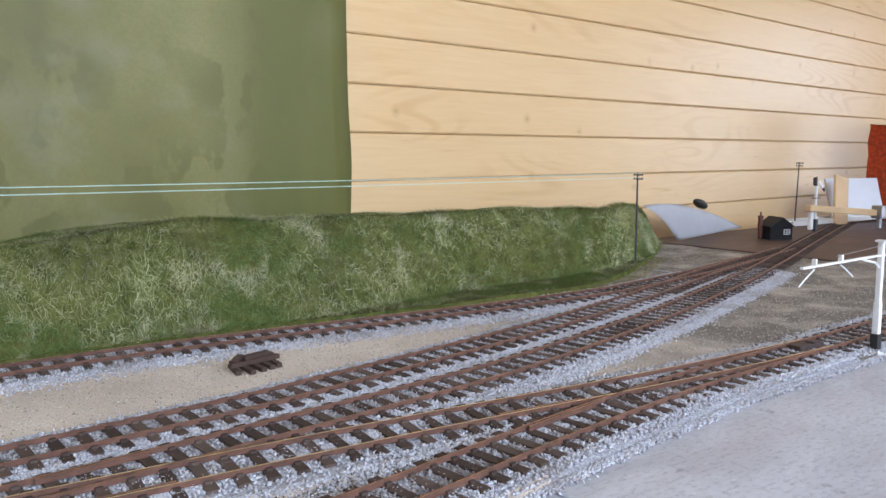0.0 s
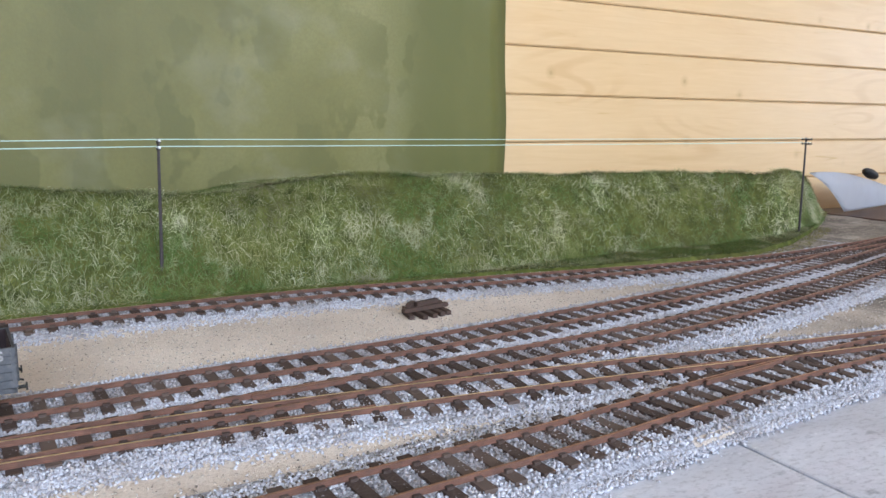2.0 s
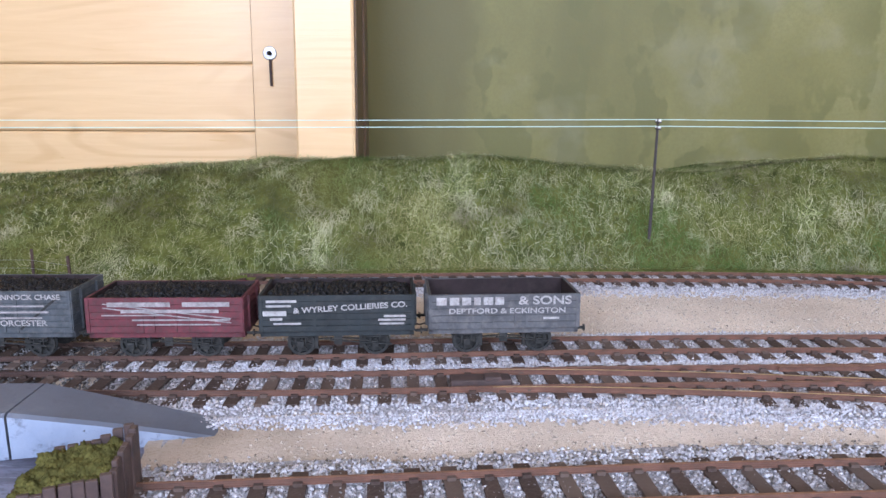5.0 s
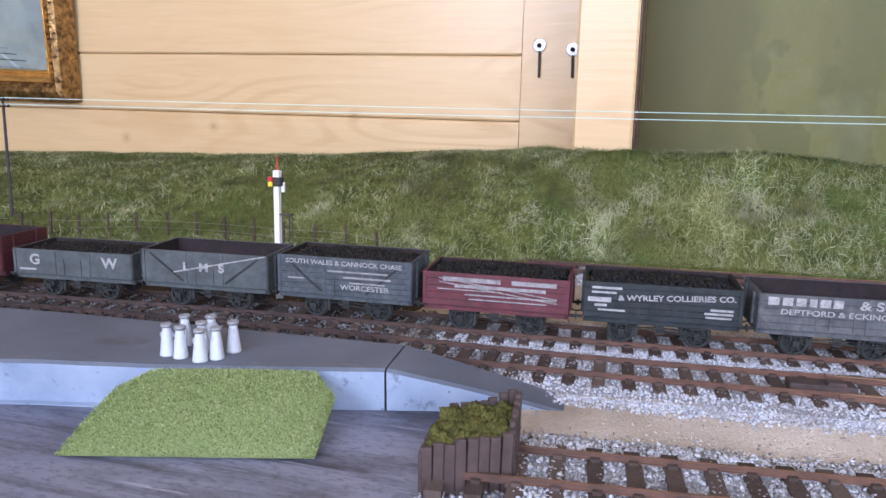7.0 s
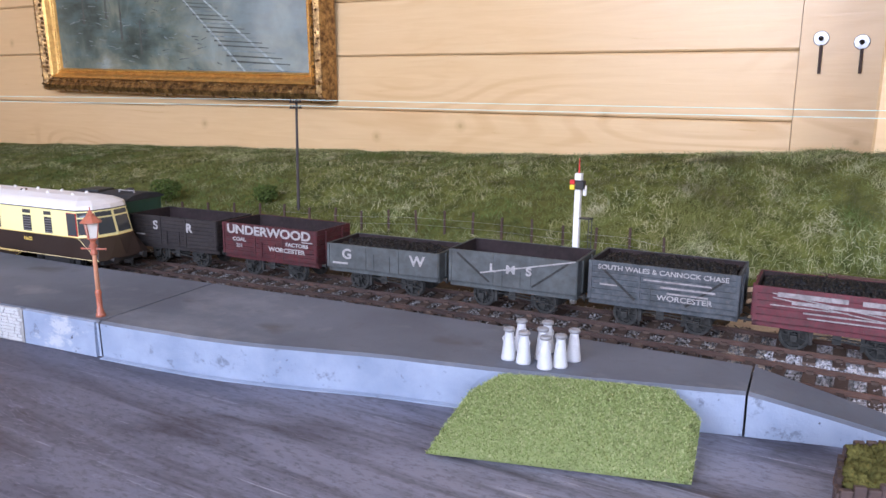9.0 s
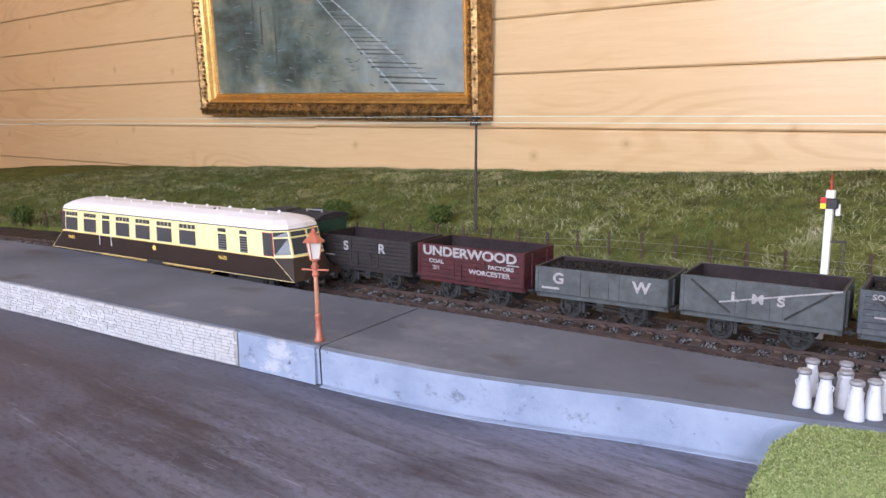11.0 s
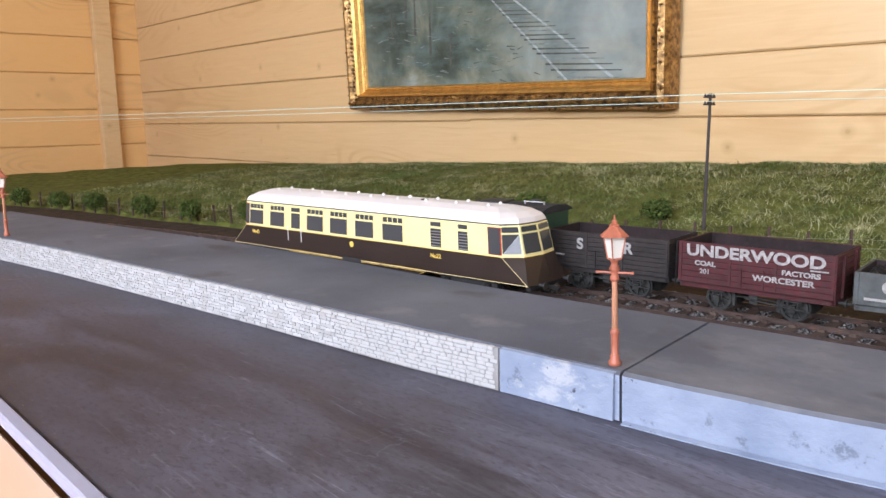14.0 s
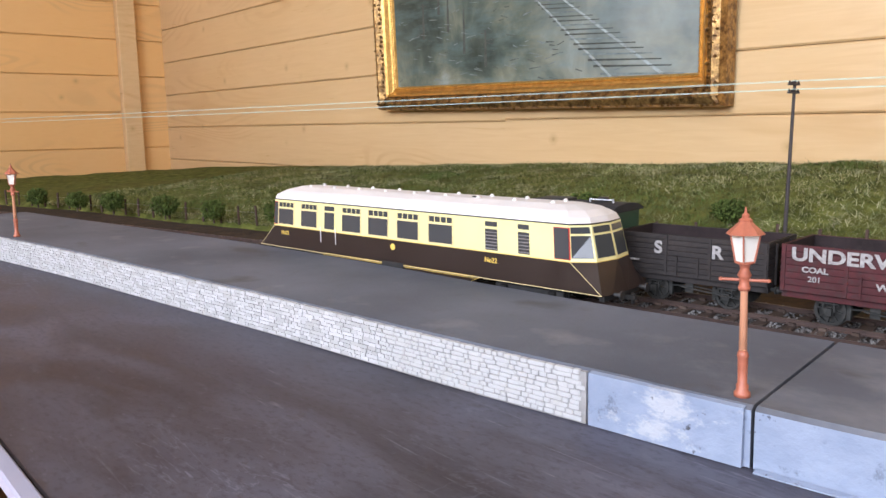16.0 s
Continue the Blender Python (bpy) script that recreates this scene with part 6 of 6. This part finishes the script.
w2 = wagon(X0 - 6 * PITCH, "w_red", "w_in", "weathered maroon coal wagon with bold white lettering, empty", 0.0525, 7)
letters(w2, "UNDERWOOD", 0.0118, 0.0, 0.0425, "CENTER", 1.25, 0.0004)
letters(w2, "COAL", 0.005, -0.035, 0.0352, "CENTER", 1.2, 0.0002)
letters(w2, "201", 0.005, -0.035, 0.0292, "CENTER", 1.1, 0.0001)
letters(w2, "FACTORS", 0.005, 0.034, 0.0352, "CENTER", 1.2, 0.0002)
letters(w2, "WORCESTER", 0.0058, 0.022, 0.0288, "CENTER", 1.25, 0.0002)
bars(w2, [(0.046, 0.0405, 0.012, 0.001)])
w1 = wagon(X0 - 7 * PITCH, "w_dark", "w_in", "weathered dark brown wagon lettered S R, empty", 0.0515, 8)
letters(w1, "S", 0.0125, -0.022, 0.0375, "CENTER", 1.1, 0.0004)
letters(w1, "R", 0.0125, 0.022, 0.0375, "CENTER", 1.1, 0.0004)
bars(w1, [(-0.043, 0.031, 0.012, 0.0014)])


def shunter():
    """A little boxy green tank locomotive."""
    thing = empty("tank_locomotive", on_track(B, -1.052))
    tagged(thing, "small boxy dark green shunting locomotive behind the wagons", "locomotive")
    part("footplate", boxes(((0, 0, 0.0195), (0.122, 0.056, 0.004)), bevel=0.0004), M["black"], thing)
    body = part("cab_body", boxes(((0.017, 0, 0.0425), (0.082, 0.055, 0.042)), bevel=0.0008), M["loco"], thing)
    part("bonnet", boxes(((-0.042, 0, 0.034), (0.036, 0.055, 0.026)), bevel=0.001), M["loco"], thing)
    bm = bmesh.new()
    sweep(bm, [(-0.027, 0, 0.0635), (0.0605, 0, 0.0635)], [(-0.0295, -0.001), (-0.0295, 0.0005), (-0.018, 0.0045), (0, 0.006), (0.018, 0.0045), (0.0295, 0.0005), (0.0295, -0.001)])
    roof = part("roof", bm, M["slate"], thing)
    part("hatch", boxes(((-0.002, -0.004, 0.070), (0.026, 0.024, 0.0026)), bevel=0.0005), M["black"], roof)
    part("chimney", lathe(bmesh.new(), [(0.0042, 0.068), (0.0038, 0.0705), (0.0048, 0.072), (0.0042, 0.0728)], 12, pose(0.038, 0.002, 0)), M["black"], roof)
    bm = rod(bmesh.new(), (0.03, -0.006, 0.0715), (0.05, -0.004, 0.0712), 0.0006, n=5)
    for xx in (0.03, 0.05):
        rod(bm, (xx, -0.005, 0.068), (xx, -0.005, 0.0722), 0.0009, n=6)
    part("pipework", bm, M["steel"], roof)
    for xx, ww in ((-0.011, 0.007), (0.0, 0.008)):
        part("cab_window", boxes(((xx, -0.0277, 0.053), (ww, 0.0006, 0.012))), M["window"], body)
    part("tank_panel", boxes(((0.031, -0.0277, 0.0415), (0.051, 0.0006, 0.033)), bevel=0.0002), M["loco"], body)
    part("beading", boxes(((0.031, -0.0281, 0.0485), (0.051, 0.0004, 0.0007)), ((0.017, -0.0279, 0.0225), (0.083, 0.0004, 0.0008))), M["amber"], body)
    plate = part("number_plate", boxes(((0.010, -0.0282, 0.0425), (0.0095, 0.0006, 0.0075)), bevel=0.0002), M["black"], body)
    part("plate_rim", boxes(((0.010, -0.0287, 0.0465), (0.0097, 0.0003, 0.0005)), ((0.010, -0.0287, 0.0385), (0.0097, 0.0003, 0.0005)), ((0.0052, -0.0287, 0.0425), (0.0005, 0.0003, 0.0082)), ((0.0148, -0.0287, 0.0425), (0.0005, 0.0003, 0.0082)), ((0.0085, -0.0287, 0.0425), (0.0009, 0.0003, 0.004)), ((0.0117, -0.0287, 0.0425), (0.0022, 0.0003, 0.004))), M["letter"], plate)
    for sx in (-1, 1):
        part("buffer_beam", boxes(((sx * 0.0615, 0, 0.0185), (0.0025, 0.056, 0.0075))), M["red"], thing)
        for sy in (-0.0205, 0.0205):
            bm = rod(bmesh.new(), (sx * 0.0625, sy, 0.0188), (sx * 0.067, sy, 0.0188), 0.0017, n=8)
            rod(bm, (sx * 0.067, sy, 0.0188), (sx * 0.0682, sy, 0.0188), 0.0034, n=12)
            part("buffer", bm, M["iron"], thing)
    for sx in (-0.03, 0.03):
        for sy in (-1, 1):
            add_wheel(thing, sx, sy)
    part("frames", boxes(((0, -0.0205, 0.0145), (0.108, 0.002, 0.009)), ((0, 0.0205, 0.0145), (0.108, 0.002, 0.009)), ((0, -0.0225, 0.0085), (0.06, 0.0015, 0.002))), M["black"], thing)
    part("step", boxes(((-0.002, -0.0265, 0.0105), (0.009, 0.004, 0.001)), ((-0.002, -0.0255, 0.0145), (0.008, 0.0008, 0.008)), ((0.05, -0.0265, 0.0105), (0.008, 0.004, 0.001)), ((0.05, -0.0255, 0.0145), (0.007, 0.0008, 0.008))), M["black"], thing)


shunter()


# ---- the railcar ----
def railcar(m):
    """A streamlined diesel railcar; u runs along it from its leading end, front side at -y, heights over the rail."""
    thing = empty("diesel_railcar", m)
    tagged(thing, "streamlined chocolate and cream diesel railcar with white roof", "railcar")
    LEN, W = 0.395, 0.0325
    h0, h1, h2, h3 = 0.0155, 0.0368, 0.0628, 0.0745

    def ring(z, foot, side, corner, tip, wide, narrow):
        near = [(tip, 0), (corner, -narrow), (side, -wide)]
        pts = near + [(LEN - x, y) for x, y in near[::-1]]
        pts += [(LEN - x, -y) for x, y in near[1:]] + [(x, -y) for x, y in near[:0:-1]]
        return [Vector((x, y, z)) for x, y in pts]
    r0 = ring(h0, 0, 0.0, -0.002, -0.003, W - 0.0006, 0.021)
    r1 = ring(h1, 0, 0.0255, 0.010, 0.0065, W, 0.022)
    r2 = ring(h2, 0, 0.0275, 0.0165, 0.0135, W - 0.0008, 0.0205)
    r3 = ring(h2 + 0.0045, 0, 0.0285, 0.0185, 0.016, W - 0.0025, 0.0185)
    r4 = ring(h2 + 0.0085, 0, 0.034, 0.026, 0.024, W - 0.0095, 0.0135)
    r5 = ring(h3, 0, 0.045, 0.04, 0.039, 0.011, 0.007)

    def skin(rings, caps):
        bm = bmesh.new()
        vs = [[bm.verts.new(p) for p in r] for r in rings]
        n = len(vs[0])
        for a, b in zip(vs, vs[1:]):
            for i in range(n):
                bm.faces.new((a[i], a[(i + 1) % n], b[(i + 1) % n], b[i]))
        for k, c in ((0, caps[0]), (-1, caps[1])):
            if c:
                bm.faces.new(vs[k])
        return bm
    lower = part("lower_body", skin([r0, r1], (True, True)), M["choc"], thing, "glossy chocolate brown lower body")
    upper = part("upper_body", skin([r1, r2], (False, False)), M["cream"], thing, "glossy cream upper body")
    roof = part("roof", skin([r2, r3, r4, r5], (False, True)), M["roof"], thing, "off-white roof with small vents")
    bm = bmesh.new()
    pts = r2
    for a, b in zip(pts, pts[1:] + pts[:1]):
        rod(bm, a + Vector((0, 0, 0.0001)), b + Vector((0, 0, 0.0001)), 0.00055, n=5)
    part("gutter", bm, M["black"], roof)
    bm = bmesh.new()
    for a, b in zip(r1, r1[1:] + r1[:1]):
        rod(bm, a, b, 0.0003, n=5)
    part("waist_line", bm, M["amber"], lower)
    bm = bmesh.new()
    rod(bm, r0[2] + Vector((0, 0, 0.0003)), r0[3] + Vector((0, 0, 0.0003)), 0.00035, n=5)
    for k in (2, 3):
        rod(bm, r0[k], r1[k], 0.00022, n=5)
    rod(bm, r0[0], r0[1], 0.0003, n=5)
    part("lining", bm, M["lining"], lower)
    # windows: start, end along the side
    side_up = (r1[2], r1[3], r2[3], r2[2])
    su0, su1 = r1[2].x, r1[3].x
    U = lambda u: (u - su0) / (su1 - su0)
    back_up = (Vector((su1, W, h1)), Vector((su0, W, h1)), Vector((r2[2].x, W - 0.0008, h2)), Vector((r2[3].x, W - 0.0008, h2)))
    back_up = (back_up[0], back_up[1], Vector((r2[2].x, W - 0.0008, h2)), Vector((r2[3].x, W - 0.0008, h2)))
    for quad, flip in ((side_up, False), (back_up, True)):
        F = (lambda u: U(LEN - u)) if flip else U
        for a, b in ((0.0325, 0.056), (0.068, 0.0915), (0.128, 0.1525), (0.163, 0.1875), (0.199, 0.2235), (0.2355, 0.261)):
            lo, hi = sorted((F(a), F(b)))
            e = 0.0016 / (su1 - su0)
            win = part("window", panel(bmesh.new(), quad, lo, hi, 0.09, 0.66, 0.0004), M["window"], upper)
            fr = bmesh.new()
            for q in ((lo - e * 0.5, lo, 0.07, 0.92), (hi, hi + e * 0.5, 0.07, 0.92), (lo, hi, 0.05, 0.09), (lo, hi, 0.66, 0.70)):
                panel(fr, quad, *q, 0.0007)
            part("frame", fr, M["lining"], win)
            for k in range(4):
                w0 = lo + (hi - lo) * (k + 0.1) / 4
                part("ventilator", panel(bmesh.new(), quad, w0, w0 + (hi - lo) * 0.2, 0.73, 0.90, 0.0004), M["window"], win)
        lo, hi = sorted((F(0.103), F(0.1165)))
        door = part("door", panel(bmesh.new(), quad, lo - 0.004, hi + 0.004, 0.0, 0.97, 0.0002), M["cream"], upper)
        part("window", panel(bmesh.new(), quad, lo, hi, 0.09, 0.68, 0.0006), M["window"], door)
        part("window", panel(bmesh.new(), quad, lo, hi, 0.74, 0.90, 0.0006), M["window"], door)
        for a, b in ((0.2945, 0.306), (0.3255, 0.3355)):
            lo, hi = sorted((F(a), F(b)))
            lv = part("louvre", panel(bmesh.new(), quad, lo, hi, 0.07, 0.68, 0.0004), M["window"], upper)
            for k in range(6):
                v = 0.1 + k * 0.095
                part("slat", panel(bmesh.new(), quad, lo, hi, v, v + 0.028, 0.0008), M["steel"], lv)
            part("vent_pane", panel(bmesh.new(), quad, lo, hi, 0.76, 0.90, 0.0004), M["window"], upper)
        for a, b in ((0.3575, 0.3695), (0.0262, 0.0315)) if not flip else ((0.3635, 0.3688), (0.0255, 0.0375)):
            lo, hi = sorted((F(a), F(b)))
            cd = part("cab_door", panel(bmesh.new(), quad, lo - 0.0016, hi + 0.0016, 0.052, 0.918, 0.0003), M["red"], upper, "thin red window surround")
            part("window", panel(bmesh.new(), quad, lo, hi, 0.07, 0.9, 0.0006), M["window"], cd)
    # both cabs: two front panes and two quarter panes each
    n = len(r1)
    for i in range(n):
        j = (i + 1) % n
        if (i, j) in ((2, 3), (7, 8)):
            continue
        quad = (r1[i], r1[j], r2[j], r2[i])
        wide = (r1[i] - r1[j]).length > 0.0185
        if wide:
            pane = part("windscreen", panel(bmesh.new(), quad, 0.08, 0.92, 0.1, 0.70, 0.0005), M["window"], upper)
            part("top_light", panel(bmesh.new(), quad, 0.08, 0.92, 0.76, 0.93, 0.0005), M["window"], pane)
        else:
            part("quarter_light", panel(bmesh.new(), quad, 0.14, 0.84, 0.1, 0.88, 0.0005), M["window"], upper)
    for i in range(9):
        u = 0.055 + i * 0.0355
        for y, hh in ((-0.0085, h3 - 0.0006), (0.0085, h3 - 0.0006)):
            part("roof_vent", lathe(bmesh.new(), [(0.0022, -0.001), (0.0022, 0.0005), (0.0012, 0.0022), (0.0004, 0.0026)], 10, pose(u, y, hh)), M["roof"], roof)
    part("exhaust", lathe(bmesh.new(), [(0.0035, -0.001), (0.0035, 0.0009), (0.002, 0.001)], 14, pose(0.262, -0.004, h3)), M["black"], roof)
    # skirt between the bogies
    for s in (-1, 1):
        bm = bmesh.new()
        q = [Vector((0.0965, s * (W - 0.001), h0 + 0.0002)), Vector((0.2875, s * (W - 0.001), h0 + 0.0002)), Vector((0.268, s * (W - 0.0015), h0 - 0.0085)), Vector((0.117, s * (W - 0.0015), h0 - 0.0085))]
        vs = [bm.verts.new(p) for p in q] + [bm.verts.new(p - Vector((0, s * 0.003, 0))) for p in q]
        for f in ((0, 1, 2, 3), (7, 6, 5, 4), (0, 4, 5, 1), (1, 5, 6, 2), (2, 6, 7, 3), (3, 7, 4, 0)):
            bm.faces.new([vs[k] for k in f])
        skirt = part("skirt", bm, M["choc"], thing)
        bm = bmesh.new()
        for dz in (0.0, 0.0016):
            rod(bm, q[0] + Vector((0.004, s * 0.0003, dz - 0.001)), q[1] + Vector((-0.004, s * 0.0003, dz - 0.001)), 0.0002, n=5)
        rod(bm, q[0], q[3], 0.00022, n=5)
        rod(bm, q[3], q[2], 0.00022, n=5)
        rod(bm, q[2], q[1], 0.00022, n=5)
        part("lining", bm, M["amber"], skirt)
        part("grille", boxes(((0.192, s * (W - 0.0008), h0 - 0.003), (0.026, 0.0016, 0.0105))), M["black"], skirt)
    for a, b in ((0.0985, 0.0), (0.1195, 0.0)):
        part("handrail", rod(bmesh.new(), (a, -W - 0.0012, h1 - 0.0105), (a, -W - 0.0012, h1 + 0.004), 0.0004, n=6), M["white"], lower)
    for u, size in ((0.0365, 0.0052), (0.2935, 0.0052)):
        lettering("No22", size, u, -W - 0.0003, h1 - 0.0078, M["amber"], lower, "LEFT", 0.0001, 1.0)
    part("crest", lathe(bmesh.new(), [(0.0028, 0), (0.0028, 0.0004), (0.0016, 0.0005)], 16, pose(0.193, -W + 0.0002, h1 - 0.006, 90, 0, 0)), M["amber"], lower, "round gold emblem")
    # ends: lamps, buffers, couplings
    for end, uu in ((-1, 0.0), (1, LEN)):
        d = end
        for y in (-0.019, 0.019):
            c = Vector((uu + d * 0.0005 - d * 0.004, y, h0 + 0.0065))
            if end < 0:
                part("headlight", lathe(bmesh.new(), [(0.0019, -0.003), (0.0019, 0.0012), (0.0012, 0.0017)], 12, pose(c.x, c.y, c.z, 0, -75, 0)), M["headlight"], lower, "lit round headlight")
            elif y < 0:
                part("tail_lamp", lathe(bmesh.new(), [(0.0013, -0.003), (0.0013, 0.002), (0.0008, 0.0026)], 12, pose(c.x - 0.006, c.y, c.z + 0.0085, 0, 75, 0)), M["tail"], lower, "lit red tail lamp")
            bm = rod(bmesh.new(), (uu - d * 0.004, y * 0.95, h0 - 0.0005), (uu + d * 0.007, y * 0.95, h0 - 0.0005), 0.0016, n=8)
            rod(bm, (uu + d * 0.007, y * 0.95, h0 - 0.0005), (uu + d * 0.0082, y * 0.95, h0 - 0.0005), 0.0034, n=14)
            part("buffer", bm, M["black"], thing)
        part("buffer_beam", boxes(((uu - d * 0.004, 0, h0 - 0.002), (0.004, 0.05, 0.006))), M["black"], thing)
        part("coupling", boxes(((uu + d * 0.004, 0, h0 - 0.005), (0.009, 0.003, 0.003)), ((uu + d * 0.003, 0.006, h0 - 0.007), (0.002, 0.002, 0.008))), M["black"], thing)
    for u in (0.06, 0.327):
        bogie = part("bogie", boxes(((u, -0.021, 0.0095), (0.062, 0.003, 0.006)), ((u, 0.021, 0.0095), (0.062, 0.003, 0.006)), ((u, 0, 0.011), (0.012, 0.04, 0.005)), bevel=0.0006), M["black"], thing)
        for du in (-0.022, 0.022):
            part("axlebox", boxes(((u + du, -0.0235, 0.0085), (0.006, 0.003, 0.006)), bevel=0.0005), M["iron"], bogie)
            for sy in (-1, 1):
                add_wheel(bogie, u + du, sy, False)
    return thing


CAR_X0, CAR_X1 = -1.342, -0.948
ang = math.degrees(math.atan2(A(CAR_X1) - A(CAR_X0), CAR_X1 - CAR_X0))
railcar(pose(CAR_X0, A(CAR_X0), RAIL, 0, 0, ang))


# ---- on the wall ----
def picture():
    x0, x1, z0, z1 = -2.197, -1.278, 0.178, 0.86
    thing = empty("framed_painting", pose((x0 + x1) / 2, 1.3255, z0, 3.0, 0.9, 0))
    tagged(thing, "dark railway oil painting in an ornate gilded frame", "painting")
    w, h = x1 - x0, z1 - z0
    part("canvas", boxes(((0, -0.012, h / 2), (w - 0.10, 0.006, h - 0.10))), M["oil"], thing, "dark misty painting of a railway through woods")

    def moulding(name, inset, wide, prof, mat):
        """A mitred moulding all round; prof is (outward 0..1, forward)."""
        bm = bmesh.new()
        rings = []
        for k, (cx, cz) in enumerate(((-1, 0), (1, 0), (1, 1), (-1, 1))):
            ring_ = []
            for o, f in prof:
                d = inset + wide * (1 - o)
                ring_.append(bm.verts.new((cx * (w / 2 - d), -f, (d if cz == 0 else h - d))))
            rings.append(ring_)
        n = len(prof)
        for k in range(4):
            a, b = rings[k], rings[(k + 1) % 4]
            for i in range(n - 1):
                bm.faces.new((a[i], b[i], b[i + 1], a[i + 1]))
        return part(name, bm, mat, thing)
    outer = moulding("outer_moulding", 0.0, 0.032, [(1, 0.0), (1, 0.028), (0.85, 0.042), (0.5, 0.046), (0.15, 0.036), (0, 0.032)], M["gold_dark"])
    inner = moulding("inner_moulding", 0.032, 0.016, [(1, 0.032), (0.9, 0.037), (0.6, 0.033), (0.3, 0.024), (0, 0.021)], M["gold"])
    moulding("slip", 0.048, 0.008, [(1, 0.021), (0.7, 0.024), (0.3, 0.02), (0, 0.014)], M["gold"])
    # carved scrolls on the outer moulding and beads on the slip
    r = random.Random(2)
    verts, faces = [], []

    def lump(x, z, f, sx, sz, sf):
        k = len(verts)
        for i in range(6):
            v = OCT_V[i]
            verts.append((x + v[0] * sx, -(f + v[2] * sf), z + v[1] * sz))
        faces.extend([tuple(int(j) + k for j in t) for t in OCT_F])
    for side in range(4):
        run = w if side in (0, 2) else h
        n = int(run / 0.0105)
        for i in range(n):
            t = (i + 0.5) / n * run
            for row, off in ((0, 0.006), (1, 0.015), (2, 0.025)):
                d = off + r.uniform(-0.003, 0.003)
                px, pz = (t - w / 2, d) if side == 0 else (t - w / 2, h - d) if side == 2 else (-w / 2 + d, t) if side == 3 else (w / 2 - d, t)
                a = r.uniform(0.003, 0.0062)
                lump(px + r.uniform(-0.003, 0.003), pz, 0.043 if row == 1 else 0.038, a, a * r.uniform(0.6, 1.2), 0.0055)
    me = bpy.data.meshes.new("carving")
    me.from_pydata(verts, [], faces)
    me.materials.append(M["gold_dark"])
    carve = new("carving", me)
    carve.parent = outer
    tagged(carve, "carved leaf scrolls", kind="stuff")
    verts, faces = [], []
    for side in range(4):
        run = w if side in (0, 2) else h
        n = int(run / 0.006)
        for i in range(n):
            t = (i + 0.5) / n * run
            d = 0.051
            if not d < t < run - d:
                continue
            px, pz = (t - w / 2, d) if side == 0 else (t - w / 2, h - d) if side == 2 else (-w / 2 + d, t) if side == 3 else (w / 2 - d, t)
            lump(px, pz, 0.0225, 0.0026, 0.0026, 0.003)
    me = bpy.data.meshes.new("beading")
    me.from_pydata(verts, [], faces)
    me.materials.append(M["gold"])
    bead = new("beading", me)
    bead.parent = inner
    tagged(bead, kind="stuff")
    # painted strokes: a railway line running away to the upper left, posts and tufts
    f = -0.0153

    def stroke(xa, za, xb, zb, wide, mat):
        bm = bmesh.new()
        d = Vector((xb - xa, 0, zb - za))
        nrm = Vector((-d.z, 0, d.x)).normalized() * wide / 2
        a, b = Vector((xa, f, za)), Vector((xb, f, zb))
        v = [bm.verts.new(p) for p in (a - nrm, b - nrm * 0.5, b + nrm * 0.5, a + nrm)]
        v += [bm.verts.new(p.co + Vector((0, 0.0006, 0))) for p in v]
        for q in ((0, 1, 2, 3), (7, 6, 5, 4), (0, 4, 5, 1), (1, 5, 6, 2), (2, 6, 7, 3), (3, 7, 4, 0)):
            bm.faces.new([v[k] for k in q])
        part("brush_stroke", bm, mat, bpy.data.objects[canvas_name])
    canvas_name = [c.name for c in thing.children if c.name.startswith("canvas")][0]
    stroke(0.335, 0.056, -0.015, 0.292, 0.0055, M["oil_rail"])
    stroke(0.225, 0.056, -0.055, 0.30, 0.005, M["oil_rail"])
    for i in range(26):
        t = (i / 26) ** 0.85
        xa, za = 0.222 - 0.275 * t, 0.062 + 0.235 * t
        stroke(xa - 0.02 * (1 - t), za, xa + 0.125 * (1 - t) + 0.03, za - 0.006, 0.0042 * (1 - 0.6 * t), M["oil_dark"] if i % 3 else M["oil_light"])
    # the far train, dark against mist
    for i in range(14):
        stroke(-0.085 + 0.004 * i, 0.285, -0.083 + 0.004 * i + r.uniform(-0.003, 0.003), 0.345 + r.uniform(0, 0.03), 0.006, M["oil_dark"])
    for xx, za, zb in ((-0.165, 0.12, 0.215), (-0.215, 0.17, 0.26), (-0.245, 0.21, 0.28), (-0.1, 0.09, 0.165), (-0.30, 0.16, 0.24)):
        stroke(xx, za, xx + 0.002, zb, 0.008, M["oil_dark"])
    for i in range(130):
        xa, za = r.uniform(-0.40, 0.26), r.uniform(0.06, 0.27)
        if xa > 0.02 and za > 0.05 + 0.4 * (0.3 - xa):
            continue
        l = r.uniform(0.008, 0.03)
        stroke(xa, za, xa + l, za + r.uniform(-0.006, 0.006), r.uniform(0.001, 0.0028), M["oil_light"] if r.random() < 0.55 else M["oil_dark"])


picture()


def wall_stay(x, z, low):
    thing = empty("wall_hook", pose(x, 1.3278, z))
    tagged(thing, "round steel washer with a dark hanging rod on the wall", "hook", group="wall hooks")
    part("washer", lathe(bmesh.new(), [(0.0105, 0), (0.0105, 0.0012), (0.0095, 0.0018), (0.004, 0.002)], 24, pose(0, 0, 0, 90, 0, 0)), M["steel"], thing)
    part("bolt", lathe(bmesh.new(), [(0.0035, 0), (0.0035, 0.004), (0.0015, 0.005)], 10, pose(0, -0.002, 0, 90, 0, 0)), M["iron"], thing)
    part("rod", rod(bmesh.new(), (0.001, -0.003, -0.009), (0.0015, -0.003, low - z), 0.0022, n=8), M["stake"], thing)


wall_stay(-0.406, 0.274, 0.225)
wall_stay(-0.354, 0.268, 0.225)
